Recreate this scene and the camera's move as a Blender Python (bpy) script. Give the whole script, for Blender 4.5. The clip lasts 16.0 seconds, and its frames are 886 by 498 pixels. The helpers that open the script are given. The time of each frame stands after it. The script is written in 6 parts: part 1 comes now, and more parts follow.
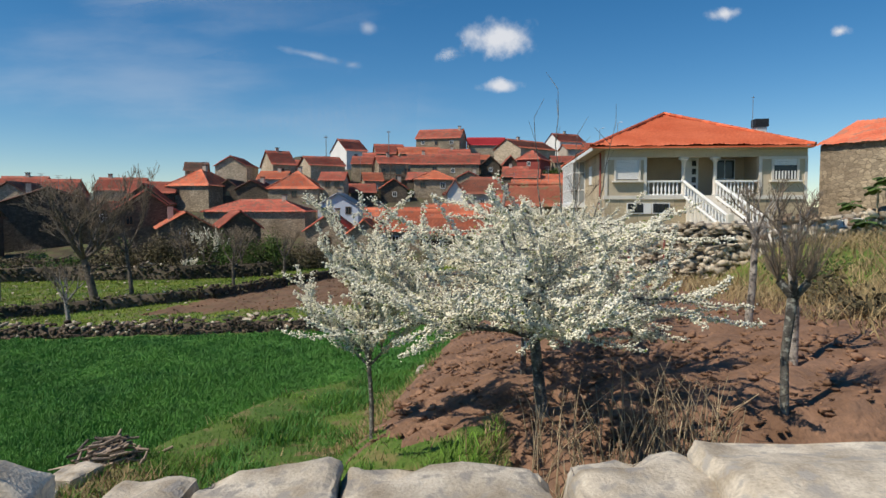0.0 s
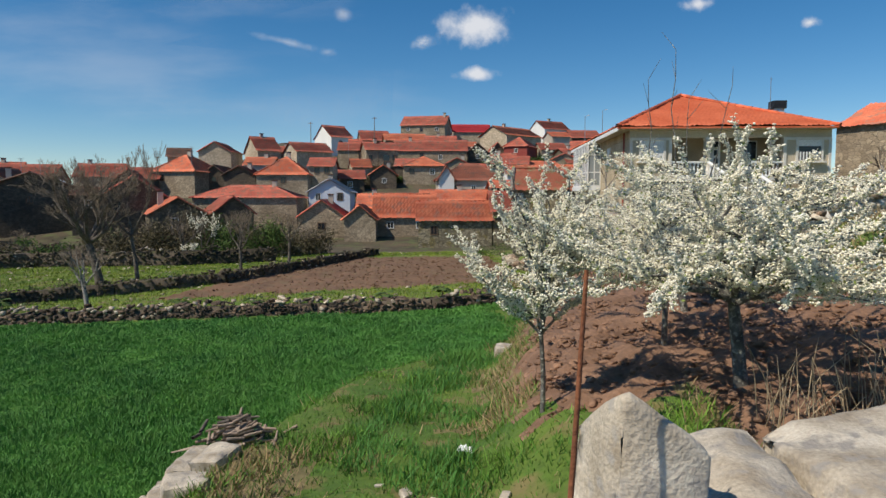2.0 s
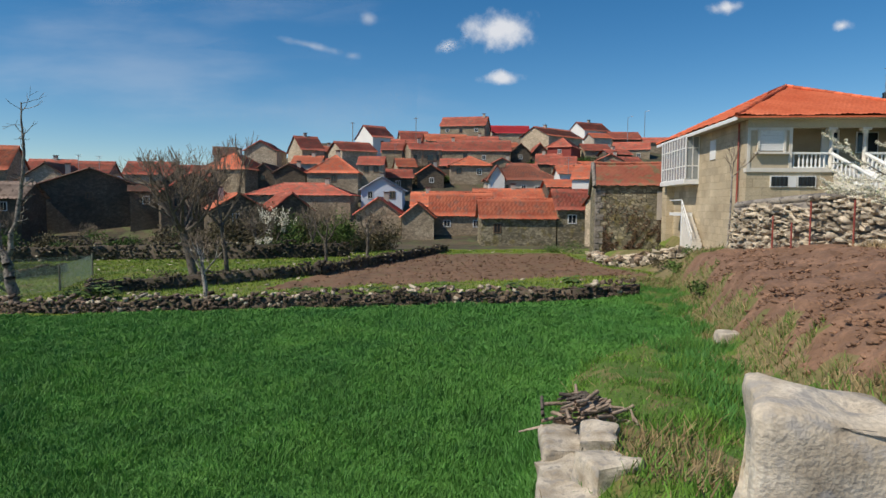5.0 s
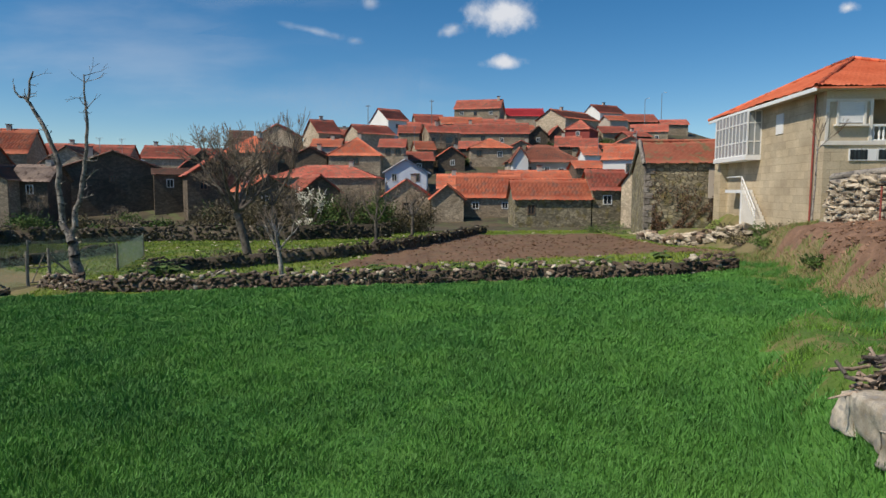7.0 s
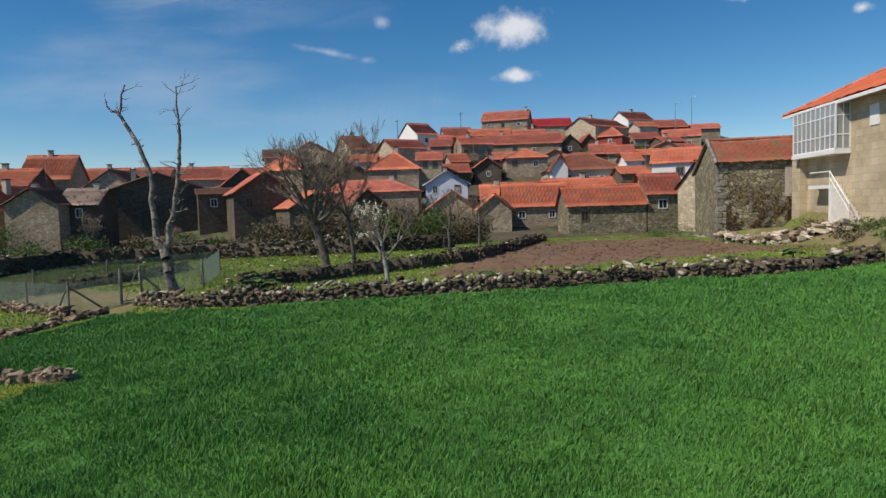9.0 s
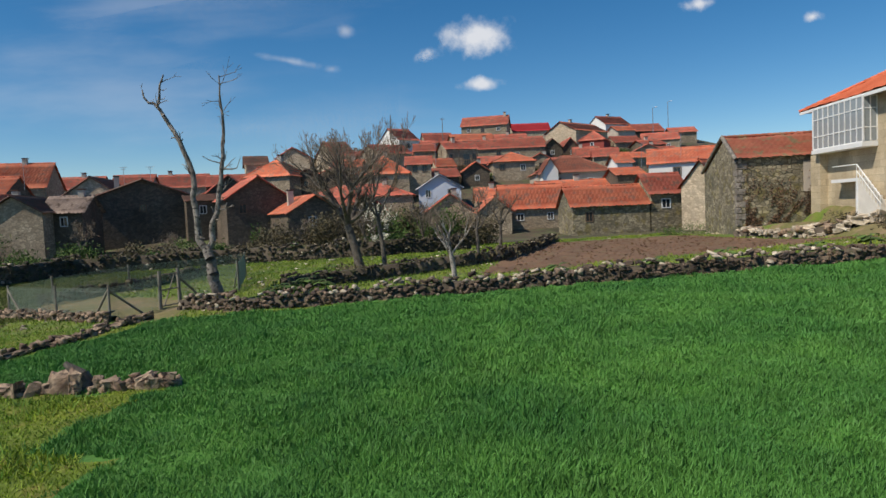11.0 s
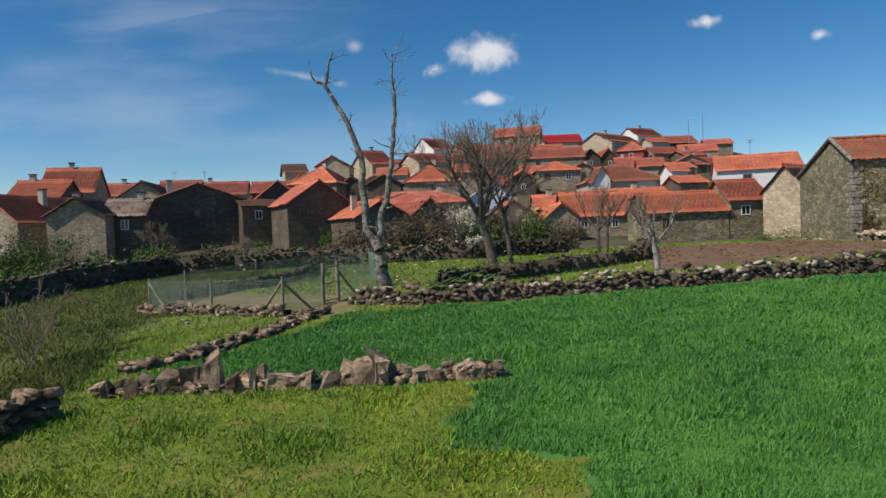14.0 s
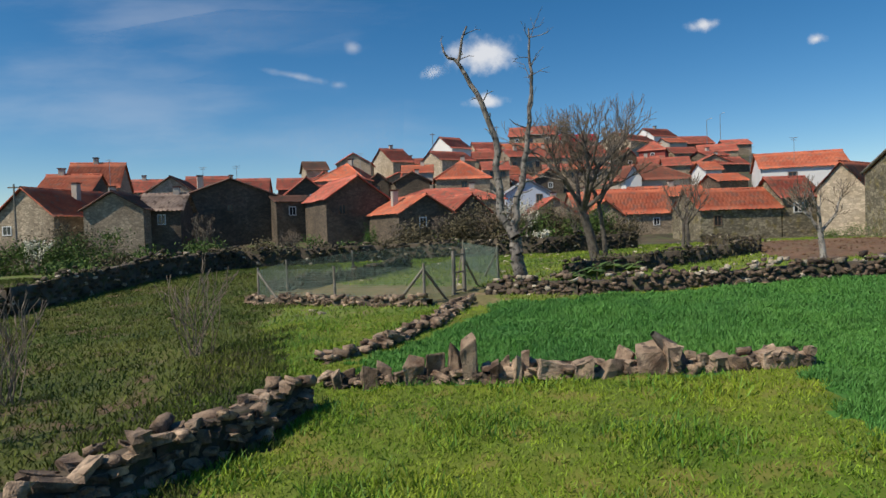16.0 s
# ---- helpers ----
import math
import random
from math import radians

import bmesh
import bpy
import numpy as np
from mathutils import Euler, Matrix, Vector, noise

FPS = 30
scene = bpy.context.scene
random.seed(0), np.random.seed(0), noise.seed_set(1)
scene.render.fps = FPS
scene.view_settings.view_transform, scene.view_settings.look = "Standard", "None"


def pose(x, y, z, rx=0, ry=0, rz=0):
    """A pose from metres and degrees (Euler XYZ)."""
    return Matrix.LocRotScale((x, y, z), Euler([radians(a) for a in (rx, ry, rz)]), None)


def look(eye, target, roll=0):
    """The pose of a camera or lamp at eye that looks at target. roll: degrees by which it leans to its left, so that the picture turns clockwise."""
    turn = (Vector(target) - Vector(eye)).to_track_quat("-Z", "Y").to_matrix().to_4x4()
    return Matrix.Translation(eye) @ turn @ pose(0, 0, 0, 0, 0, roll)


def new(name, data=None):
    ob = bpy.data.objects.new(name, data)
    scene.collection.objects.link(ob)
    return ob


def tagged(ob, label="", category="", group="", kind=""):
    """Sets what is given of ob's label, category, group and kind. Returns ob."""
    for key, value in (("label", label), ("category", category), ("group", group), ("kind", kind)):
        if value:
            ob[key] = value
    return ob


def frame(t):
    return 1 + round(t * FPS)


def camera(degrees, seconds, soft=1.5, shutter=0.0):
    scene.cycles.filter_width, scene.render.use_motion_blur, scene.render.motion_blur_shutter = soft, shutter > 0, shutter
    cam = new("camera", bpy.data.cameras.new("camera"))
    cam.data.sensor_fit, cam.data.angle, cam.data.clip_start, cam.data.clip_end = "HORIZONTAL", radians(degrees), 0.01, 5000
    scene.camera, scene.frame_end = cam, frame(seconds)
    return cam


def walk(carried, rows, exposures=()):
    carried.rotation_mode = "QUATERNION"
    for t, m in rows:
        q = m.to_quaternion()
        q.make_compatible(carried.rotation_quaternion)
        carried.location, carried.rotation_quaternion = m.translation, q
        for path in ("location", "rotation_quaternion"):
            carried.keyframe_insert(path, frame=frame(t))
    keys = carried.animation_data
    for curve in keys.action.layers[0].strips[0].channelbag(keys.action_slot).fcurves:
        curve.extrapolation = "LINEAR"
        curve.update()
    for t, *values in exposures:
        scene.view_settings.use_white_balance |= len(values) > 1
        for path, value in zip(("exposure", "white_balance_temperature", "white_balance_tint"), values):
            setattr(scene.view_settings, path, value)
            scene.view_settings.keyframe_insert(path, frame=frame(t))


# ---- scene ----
cam = camera(68.9, 16.0)
METRES, EYE, TILT, LEAN, TURN = 30.0, 6.0, -3.3, 0.0, 0.0
ROWS = [
    (0.0, 0.0, 0.0, 0.0, 0.0, 0.0, -0.0),
    (0.5, -0.0184, 0.005, -0.0029, -1.04, 0.21, 0.53),
    (1.0, -0.0394, 0.0106, -0.006, -1.66, -0.34, 0.04),
    (1.5, -0.0592, 0.0162, -0.0089, -2.18, -1.05, 0.66),
    (2.0, -0.0817, 0.0228, -0.0121, -2.14, -0.98, 0.13),
    (2.5, -0.1029, 0.028, -0.0152, -2.47, -1.01, 0.27),
    (3.0, -0.1265, 0.0338, -0.0187, -2.73, -0.27, -0.47),
    (3.5, -0.1491, 0.04, -0.0219, -2.64, -0.31, 0.18),
    (4.0, -0.1742, 0.047, -0.0251, -2.33, -1.14, 0.6),
    (4.5, -0.1984, 0.0531, -0.0288, -0.87, -0.36, 0.12),
    (5.0, -0.2251, 0.0585, -0.0325, -0.22, -0.66, -0.41),
    (7.5, -0.3612, 0.096, -0.0508, 0.19, -1.97, 0.04),
    (8.0, -0.3925, 0.1045, -0.0536, 1.46, -1.11, 1.0),
    (8.5, -0.4198, 0.1134, -0.0574, 2.64, -0.52, 1.09),
    (9.0, -0.4515, 0.1222, -0.0601, 1.47, -0.56, 1.67),
    (11.5, -0.6105, 0.1705, -0.0762, -1.5, 0.36, 2.64),
    (12.0, -0.6471, 0.1819, -0.08, -0.48, 0.6, 2.86),
    (12.5, -0.6812, 0.1927, -0.0824, -0.01, -0.12, 3.02),
    (13.0, -0.7185, 0.2042, -0.0852, -1.11, -0.13, 3.19),
    (13.5, -0.7537, 0.2157, -0.0873, -0.79, 1.16, 3.26),
    (14.0, -0.7934, 0.2268, -0.0902, -1.01, 1.36, 2.21),
    (14.5, -0.8308, 0.2389, -0.0924, -1.29, 0.97, 1.68),
    (15.0, -0.8726, 0.2516, -0.095, -1.39, 1.22, 1.5),
    (15.5, -0.912, 0.2635, -0.0975, -1.89, 1.88, 1.7),
    (16.0, -0.9547, 0.2772, -0.1001, -1.39, 1.52, 1.95),
]
walk(cam, [(t, pose(0, 0, EYE, TILT, LEAN, TURN) @ pose(METRES * x, METRES * y, METRES * z, 90 + pitch, roll, yaw)) for t, x, y, z, yaw, pitch, roll in ROWS])

# ---- world, sun, exposure ----
SUN = Vector((-0.90, -0.47, 1.20)).normalized()
world = bpy.data.worlds.new("sky")
scene.world = world
world.use_nodes = True
wn = world.node_tree
wn.nodes.clear()
sky = wn.nodes.new("ShaderNodeTexSky")
sky.sky_type = "NISHITA"
sky.sun_disc = False
sky.sun_elevation = math.asin(SUN.z)
sky.sun_rotation = math.atan2(SUN.x, SUN.y)
sky.altitude = 1300
sky.air_density, sky.dust_density, sky.ozone_density = 1.0, 0.0, 2.2
bg = wn.nodes.new("ShaderNodeBackground")
bg.inputs["Strength"].default_value = 0.098
wout = wn.nodes.new("ShaderNodeOutputWorld")
hs = wn.nodes.new("ShaderNodeHueSaturation")
hs.inputs["Saturation"].default_value = 1.36
hs.inputs["Hue"].default_value = 0.497
wn.links.new(sky.outputs[0], hs.inputs["Color"])
wn.links.new(hs.outputs[0], bg.inputs[0])
wn.links.new(bg.outputs[0], wout.inputs[0])
sun = new("sun", bpy.data.lights.new("sun", "SUN"))
sun.data.energy, sun.data.angle, sun.data.color = 4.3, radians(0.55), (1.0, 0.90, 0.75)
sun.matrix_world = look(SUN * 100, (0, 0, 0))

# ---- materials ----
MATS = {}


def mat(name, dark, light, scale=3.0, rough=0.9, bump=0.3, fine=40.0, spots=None, metal=0.0, cells=0.0, joint=(0.1, 0.09, 0.08), island=0.0, tone=1.0):
    """Two-scale procedural surface; cells > 0 adds a stone or clod pattern of that many per metre."""
    m = bpy.data.materials.new(name)
    MATS[name] = m
    m.use_nodes = True
    nt = m.node_tree
    N, Lk = nt.nodes.new, nt.links.new
    b = nt.nodes["Principled BSDF"]
    b.inputs["Roughness"].default_value, b.inputs["Metallic"].default_value = rough, metal
    geo = N("ShaderNodeNewGeometry")
    big = N("ShaderNodeTexNoise")
    big.inputs["Scale"].default_value, big.inputs["Detail"].default_value = scale, 6
    Lk(geo.outputs["Position"], big.inputs["Vector"])
    small = N("ShaderNodeTexNoise")
    small.inputs["Scale"].default_value, small.inputs["Detail"].default_value = fine, 4
    Lk(geo.outputs["Position"], small.inputs["Vector"])
    ramp = N("ShaderNodeMapRange")
    ramp.inputs["From Min"].default_value, ramp.inputs["From Max"].default_value = 0.3, 0.7
    Lk(big.outputs["Fac"], ramp.inputs["Value"])
    mix = N("ShaderNodeMix")
    mix.data_type = "RGBA"
    mix.inputs[6].default_value, mix.inputs[7].default_value = (*dark, 1), (*light, 1)
    Lk(ramp.outputs[0], mix.inputs[0])
    col = mix.outputs[2]
    fm = N("ShaderNodeMix")
    fm.data_type, fm.blend_type = "RGBA", "OVERLAY"
    fm.inputs[0].default_value = 0.55
    Lk(col, fm.inputs[6])
    Lk(small.outputs["Color"], fm.inputs[7])
    gray = N("ShaderNodeRGBToBW")
    Lk(small.outputs["Color"], gray.inputs[0])
    Lk(gray.outputs[0], fm.inputs[7])
    col = fm.outputs[2]
    height = small.outputs["Fac"]
    if spots:
        sp = N("ShaderNodeTexNoise")
        sp.inputs["Scale"].default_value, sp.inputs["Detail"].default_value = scale * 2.7, 5
        Lk(geo.outputs["Position"], sp.inputs["Vector"])
        sr = N("ShaderNodeMapRange")
        sr.inputs["From Min"].default_value, sr.inputs["From Max"].default_value = 0.52, 0.64
        Lk(sp.outputs["Fac"], sr.inputs["Value"])
        sm = N("ShaderNodeMix")
        sm.data_type = "RGBA"
        sm.inputs[7].default_value = (*spots, 1)
        Lk(sr.outputs[0], sm.inputs[0])
        Lk(col, sm.inputs[6])
        col = sm.outputs[2]
    if cells:
        warp = N("ShaderNodeMix")
        warp.data_type = "RGBA"
        warp.inputs[0].default_value = 0.12
        Lk(geo.outputs["Position"], warp.inputs[6])
        Lk(big.outputs["Color"], warp.inputs[7])
        mp = N("ShaderNodeVectorMath")
        mp.operation = "MULTIPLY"
        mp.inputs[1].default_value = (cells, cells, cells * 1.7)
        Lk(warp.outputs[2], mp.inputs[0])
        v = N("ShaderNodeTexVoronoi")
        v.feature = "DISTANCE_TO_EDGE"
        v.inputs["Scale"].default_value = 1.0
        Lk(mp.outputs[0], v.inputs["Vector"])
        v2 = N("ShaderNodeTexVoronoi")
        v2.inputs["Scale"].default_value = 1.0
        Lk(mp.outputs[0], v2.inputs["Vector"])
        vr = N("ShaderNodeMapRange")
        vr.inputs["From Max"].default_value = 0.09
        Lk(v.outputs["Distance"], vr.inputs["Value"])
        grey_ = N("ShaderNodeRGBToBW")
        Lk(v2.outputs["Color"], grey_.inputs[0])
        tr = N("ShaderNodeMapRange")
        tr.inputs["From Min"].default_value, tr.inputs["From Max"].default_value = 0.2, 0.8
        tr.inputs["To Min"].default_value, tr.inputs["To Max"].default_value = 1 - 0.38 * tone, 1 + 0.35 * tone
        Lk(grey_.outputs[0], tr.inputs["Value"])
        mul = N("ShaderNodeVectorMath")
        mul.operation = "SCALE"
        Lk(col, mul.inputs[0])
        Lk(tr.outputs[0], mul.inputs["Scale"])
        jm = N("ShaderNodeMix")
        jm.data_type = "RGBA"
        jm.inputs[6].default_value = (*joint, 1)
        Lk(vr.outputs[0], jm.inputs[0])
        Lk(mul.outputs[0], jm.inputs[7])
        col = jm.outputs[2]
        ad = N("ShaderNodeMath")
        ad.operation = "MULTIPLY_ADD"
        ad.inputs[1].default_value = 2.0
        Lk(vr.outputs[0], ad.inputs[0])
        Lk(small.outputs["Fac"], ad.inputs[2])
        height = ad.outputs[0]
    if island:
        oi = N("ShaderNodeObjectInfo")
        rnd = N("ShaderNodeMath")
        rnd.operation = "ADD"
        Lk(oi.outputs["Random"], rnd.inputs[0])
        Lk(geo.outputs["Random Per Island"], rnd.inputs[1])
        fr = N("ShaderNodeMath")
        fr.operation = "FRACT"
        Lk(rnd.outputs[0], fr.inputs[0])
        ir = N("ShaderNodeMapRange")
        ir.inputs["To Min"].default_value, ir.inputs["To Max"].default_value = 1 - island, 1 + island
        Lk(fr.outputs[0], ir.inputs["Value"])
        im = N("ShaderNodeVectorMath")
        im.operation = "SCALE"
        Lk(col, im.inputs[0])
        Lk(ir.outputs[0], im.inputs["Scale"])
        col = im.outputs[0]
    Lk(col, b.inputs["Base Color"])
    if bump:
        bp = N("ShaderNodeBump")
        bp.inputs["Strength"].default_value, bp.inputs["Distance"].default_value = bump, 0.05
        Lk(height, bp.inputs["Height"])
        Lk(bp.outputs[0], b.inputs["Normal"])
    return m


def tile_mat(name, dark, light, moss=None):
    """Fired clay tiles: courses along the slope, tone by tile, weathering."""
    m = mat(name, dark, light, scale=0.5, fine=9.0, rough=0.85, bump=0.25, spots=moss, cells=0, island=0.28)
    return m


tile_mat("tiles_orange", (0.50, 0.11, 0.055), (0.70, 0.215, 0.11), moss=(0.42, 0.17, 0.11))
tile_mat("tiles_red", (0.38, 0.085, 0.055), (0.58, 0.165, 0.105), moss=(0.27, 0.13, 0.09))
tile_mat("tiles_brown", (0.27, 0.09, 0.055), (0.37, 0.13, 0.08), moss=(0.2, 0.1, 0.07))
tile_mat("tiles_crimson", (0.42, 0.02, 0.03), (0.5, 0.035, 0.045))
tile_mat("tiles_dark", (0.10, 0.055, 0.04), (0.19, 0.085, 0.055), moss=(0.09, 0.07, 0.05))
tile_mat("tiles_ruin", (0.22, 0.16, 0.13), (0.38, 0.28, 0.22), moss=(0.12, 0.08, 0.06))
tile_mat("tiles_slate", (0.30, 0.31, 0.33), (0.42, 0.43, 0.45))
tile_mat("tiles_house", (0.57, 0.115, 0.045), (0.68, 0.175, 0.08))
tile_mat("tiles_barn", (0.36, 0.10, 0.06), (0.46, 0.15, 0.085), moss=(0.26, 0.19, 0.10))
mat("wall_stone", (0.26, 0.20, 0.135), (0.50, 0.41, 0.29), scale=0.35, cells=3.4, fine=14, bump=0.4, joint=(0.20, 0.16, 0.11), tone=0.7)
mat("wall_mossy", (0.17, 0.15, 0.10), (0.36, 0.31, 0.21), scale=0.5, cells=3.2, fine=12, bump=0.5, spots=(0.23, 0.19, 0.08), joint=(0.09, 0.08, 0.055))
# wall_stone's pattern with shade painted into the colour, about a third as bright
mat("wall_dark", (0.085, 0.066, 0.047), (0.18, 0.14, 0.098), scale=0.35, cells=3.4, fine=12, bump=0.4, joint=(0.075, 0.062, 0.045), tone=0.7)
mat("wall_pale", (0.40, 0.32, 0.22), (0.60, 0.50, 0.37), scale=0.4, cells=3.0, fine=14, bump=0.35, joint=(0.34, 0.28, 0.20), tone=0.6)
mat("wall_plaster", (0.42, 0.36, 0.30), (0.56, 0.49, 0.41), scale=0.5, bump=0.15)
mat("wall_white", (0.74, 0.73, 0.70), (0.82, 0.81, 0.78), scale=0.4, bump=0.1)
mat("wall_bluewhite", (0.55, 0.60, 0.70), (0.66, 0.71, 0.79), scale=0.4, bump=0.1)
mat("wall_redwall", (0.28, 0.05, 0.04), (0.36, 0.08, 0.06), scale=0.5, bump=0.15)
mat("render_beige", (0.50, 0.42, 0.30), (0.57, 0.49, 0.36), scale=0.5, fine=22, bump=0.12)
mat("white_paint", (0.76, 0.76, 0.74), (0.83, 0.83, 0.81), scale=2, rough=0.5, bump=0.05)
mat("cast_stone", (0.66, 0.62, 0.55), (0.76, 0.72, 0.64), scale=2, bump=0.1)
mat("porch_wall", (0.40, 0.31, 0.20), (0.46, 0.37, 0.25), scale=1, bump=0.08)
mat("soffit", (0.40, 0.36, 0.30), (0.47, 0.43, 0.36), scale=1.0, bump=0.05)
mat("timber", (0.13, 0.08, 0.05), (0.24, 0.16, 0.10), scale=3, bump=0.3)
mat("dark_metal", (0.03, 0.03, 0.035), (0.06, 0.06, 0.06), scale=4, rough=0.5, bump=0.05, metal=0.6)
mat("galvanised", (0.30, 0.31, 0.32), (0.42, 0.43, 0.44), scale=5, rough=0.45, bump=0.05, metal=0.7)
mat("rust", (0.13, 0.045, 0.02), (0.28, 0.10, 0.04), scale=6, rough=0.85, bump=0.3, fine=80)
mat("red_metal", (0.26, 0.05, 0.04), (0.36, 0.09, 0.06), scale=6, rough=0.6, bump=0.1)
mat("granite", (0.30, 0.245, 0.175), (0.66, 0.59, 0.48), scale=4.5, fine=60, bump=0.28, spots=(0.34, 0.31, 0.27), island=0.15)
mat("granite_dark", (0.16, 0.14, 0.12), (0.36, 0.32, 0.27), scale=2.2, fine=45, bump=0.4, spots=(0.10, 0.09, 0.08), island=0.2)
mat("field_stone", (0.055, 0.037, 0.026), (0.25, 0.175, 0.12), scale=1.6, fine=30, bump=0.6, spots=(0.06, 0.047, 0.036), island=0.5)
mat("rubble_stone", (0.40, 0.33, 0.24), (0.66, 0.57, 0.44), scale=1.6, fine=30, bump=0.6, spots=(0.26, 0.21, 0.15), island=0.35)
mat("slab_stone", (0.10, 0.056, 0.034), (0.52, 0.385, 0.265), scale=2.6, fine=40, bump=0.7, spots=(0.11, 0.08, 0.058), island=0.4)
mat("soil_field", (0.04, 0.14, 0.018), (0.08, 0.21, 0.028), scale=0.8, fine=12, bump=0.5)
mat("soil_lane", (0.05, 0.115, 0.012), (0.12, 0.18, 0.022), scale=0.7, fine=10, bump=0.5, spots=(0.18, 0.155, 0.055))
mat("soil_mown", (0.07, 0.13, 0.007), (0.16, 0.19, 0.014), scale=0.6, fine=8, bump=0.5, spots=(0.18, 0.17, 0.03))
mat("soil_orchard", (0.17, 0.092, 0.052), (0.33, 0.19, 0.118), scale=1.6, fine=11, bump=1.0, spots=(0.22, 0.13, 0.085), island=0.25)
mat("soil_plough", (0.125, 0.07, 0.038), (0.21, 0.118, 0.066), scale=0.6, fine=7, bump=1.0, spots=(0.17, 0.115, 0.06))
mat("soil_rough", (0.12, 0.13, 0.03), (0.24, 0.18, 0.09), scale=0.35, fine=6, bump=0.6, spots=(0.26, 0.19, 0.10))
mat("soil_green", (0.08, 0.145, 0.016), (0.17, 0.21, 0.03), scale=0.5, fine=6, bump=0.5, spots=(0.17, 0.14, 0.06))
mat("soil_village", (0.045, 0.04, 0.022), (0.12, 0.09, 0.055), scale=0.25, fine=3, bump=0.5, spots=(0.09, 0.11, 0.04))
mat("soil_ditch", (0.022, 0.036, 0.01), (0.075, 0.055, 0.03), scale=0.5, fine=6, bump=0.6)
mat("hedge_stone", (0.04, 0.032, 0.022), (0.13, 0.10, 0.07), scale=1.2, fine=20, bump=0.6, spots=(0.06, 0.06, 0.025), island=0.5)
mat("soil_olive", (0.05, 0.075, 0.009), (0.115, 0.12, 0.02), scale=0.35, fine=5, bump=0.6, spots=(0.13, 0.085, 0.045))
mat("grass_olive", (0.05, 0.095, 0.009), (0.13, 0.145, 0.02), scale=0.4, fine=4, bump=0.0, island=0.4)
mat("grass_meadow", (0.10, 0.19, 0.015), (0.24, 0.29, 0.03), scale=0.4, fine=3, bump=0.0, island=0.4)
mat("road_gravel", (0.14, 0.13, 0.12), (0.24, 0.22, 0.20), scale=1.0, fine=30, bump=0.5)
mat("far_hill", (0.06, 0.10, 0.09), (0.10, 0.14, 0.10), scale=0.01, fine=0.1, bump=0.0)
mat("bark", (0.07, 0.055, 0.045), (0.20, 0.17, 0.14), scale=5, fine=60, bump=0.8)
mat("bark_pale", (0.22, 0.19, 0.16), (0.52, 0.47, 0.41), scale=3.5, fine=40, bump=0.6, spots=(0.06, 0.055, 0.05))
mat("bark_plum", (0.05, 0.045, 0.04), (0.24, 0.23, 0.20), scale=7, fine=60, bump=0.8, spots=(0.40, 0.40, 0.34))
mat("bark_dead", (0.085, 0.07, 0.06), (0.38, 0.34, 0.29), scale=3.0, fine=40, bump=0.7, spots=(0.05, 0.045, 0.04))
mat("twig", (0.15, 0.115, 0.085), (0.30, 0.235, 0.17), scale=4, fine=30, bump=0.2)
mat("dry_stem", (0.30, 0.22, 0.13), (0.48, 0.38, 0.25), scale=6, fine=30, bump=0.2, island=0.3)
mat("petal", (0.84, 0.79, 0.62), (0.92, 0.88, 0.73), scale=4, fine=20, bump=0.0, rough=0.8, island=0.12)
mat("plum_leaf", (0.16, 0.22, 0.05), (0.28, 0.33, 0.09), scale=4, fine=20, bump=0.0, island=0.25)
mat("wheat", (0.05, 0.18, 0.03), (0.105, 0.275, 0.042), scale=0.4, fine=2.2, bump=0.0, rough=0.7, island=0.1)
mat("grass_blade", (0.06, 0.17, 0.016), (0.15, 0.28, 0.03), scale=0.6, fine=4, bump=0.0, rough=0.7, island=0.4)
mat("grass_mown", (0.09, 0.20, 0.007), (0.26, 0.33, 0.016), scale=0.5, fine=4, bump=0.0, rough=0.7, island=0.35)
mat("creeper_stem", (0.10, 0.055, 0.035), (0.22, 0.125, 0.07), scale=1.5, fine=12, bump=0.0, island=0.4)
mat("dry_grass", (0.24, 0.17, 0.08), (0.42, 0.32, 0.17), scale=0.8, fine=5, bump=0.0, island=0.3)
mat("shrub_leaf", (0.04, 0.08, 0.016), (0.10, 0.16, 0.03), scale=0.8, fine=5, bump=0.0, island=0.4)
mat("bramble", (0.07, 0.06, 0.03), (0.16, 0.13, 0.07), scale=0.8, fine=5, bump=0.0, island=0.4)
mat("cypress_leaf", (0.05, 0.12, 0.015), (0.10, 0.19, 0.03), scale=1, fine=6, bump=0.0, island=0.3)
mat("wicker_wood", (0.26, 0.19, 0.14), (0.44, 0.34, 0.26), scale=5, fine=30, bump=0.5, island=0.25)
mat("post_wood", (0.17, 0.15, 0.12), (0.30, 0.27, 0.22), scale=4, fine=40, bump=0.4)
mat("net_wire", (0.16, 0.22, 0.17), (0.22, 0.29, 0.23), scale=2, rough=0.6, bump=0.0)
mat("paper", (0.75, 0.78, 0.8), (0.85, 0.86, 0.87), scale=6, bump=0.1)
mat("lamp_white", (0.8, 0.8, 0.8), (0.85, 0.85, 0.85), scale=3, bump=0.0)


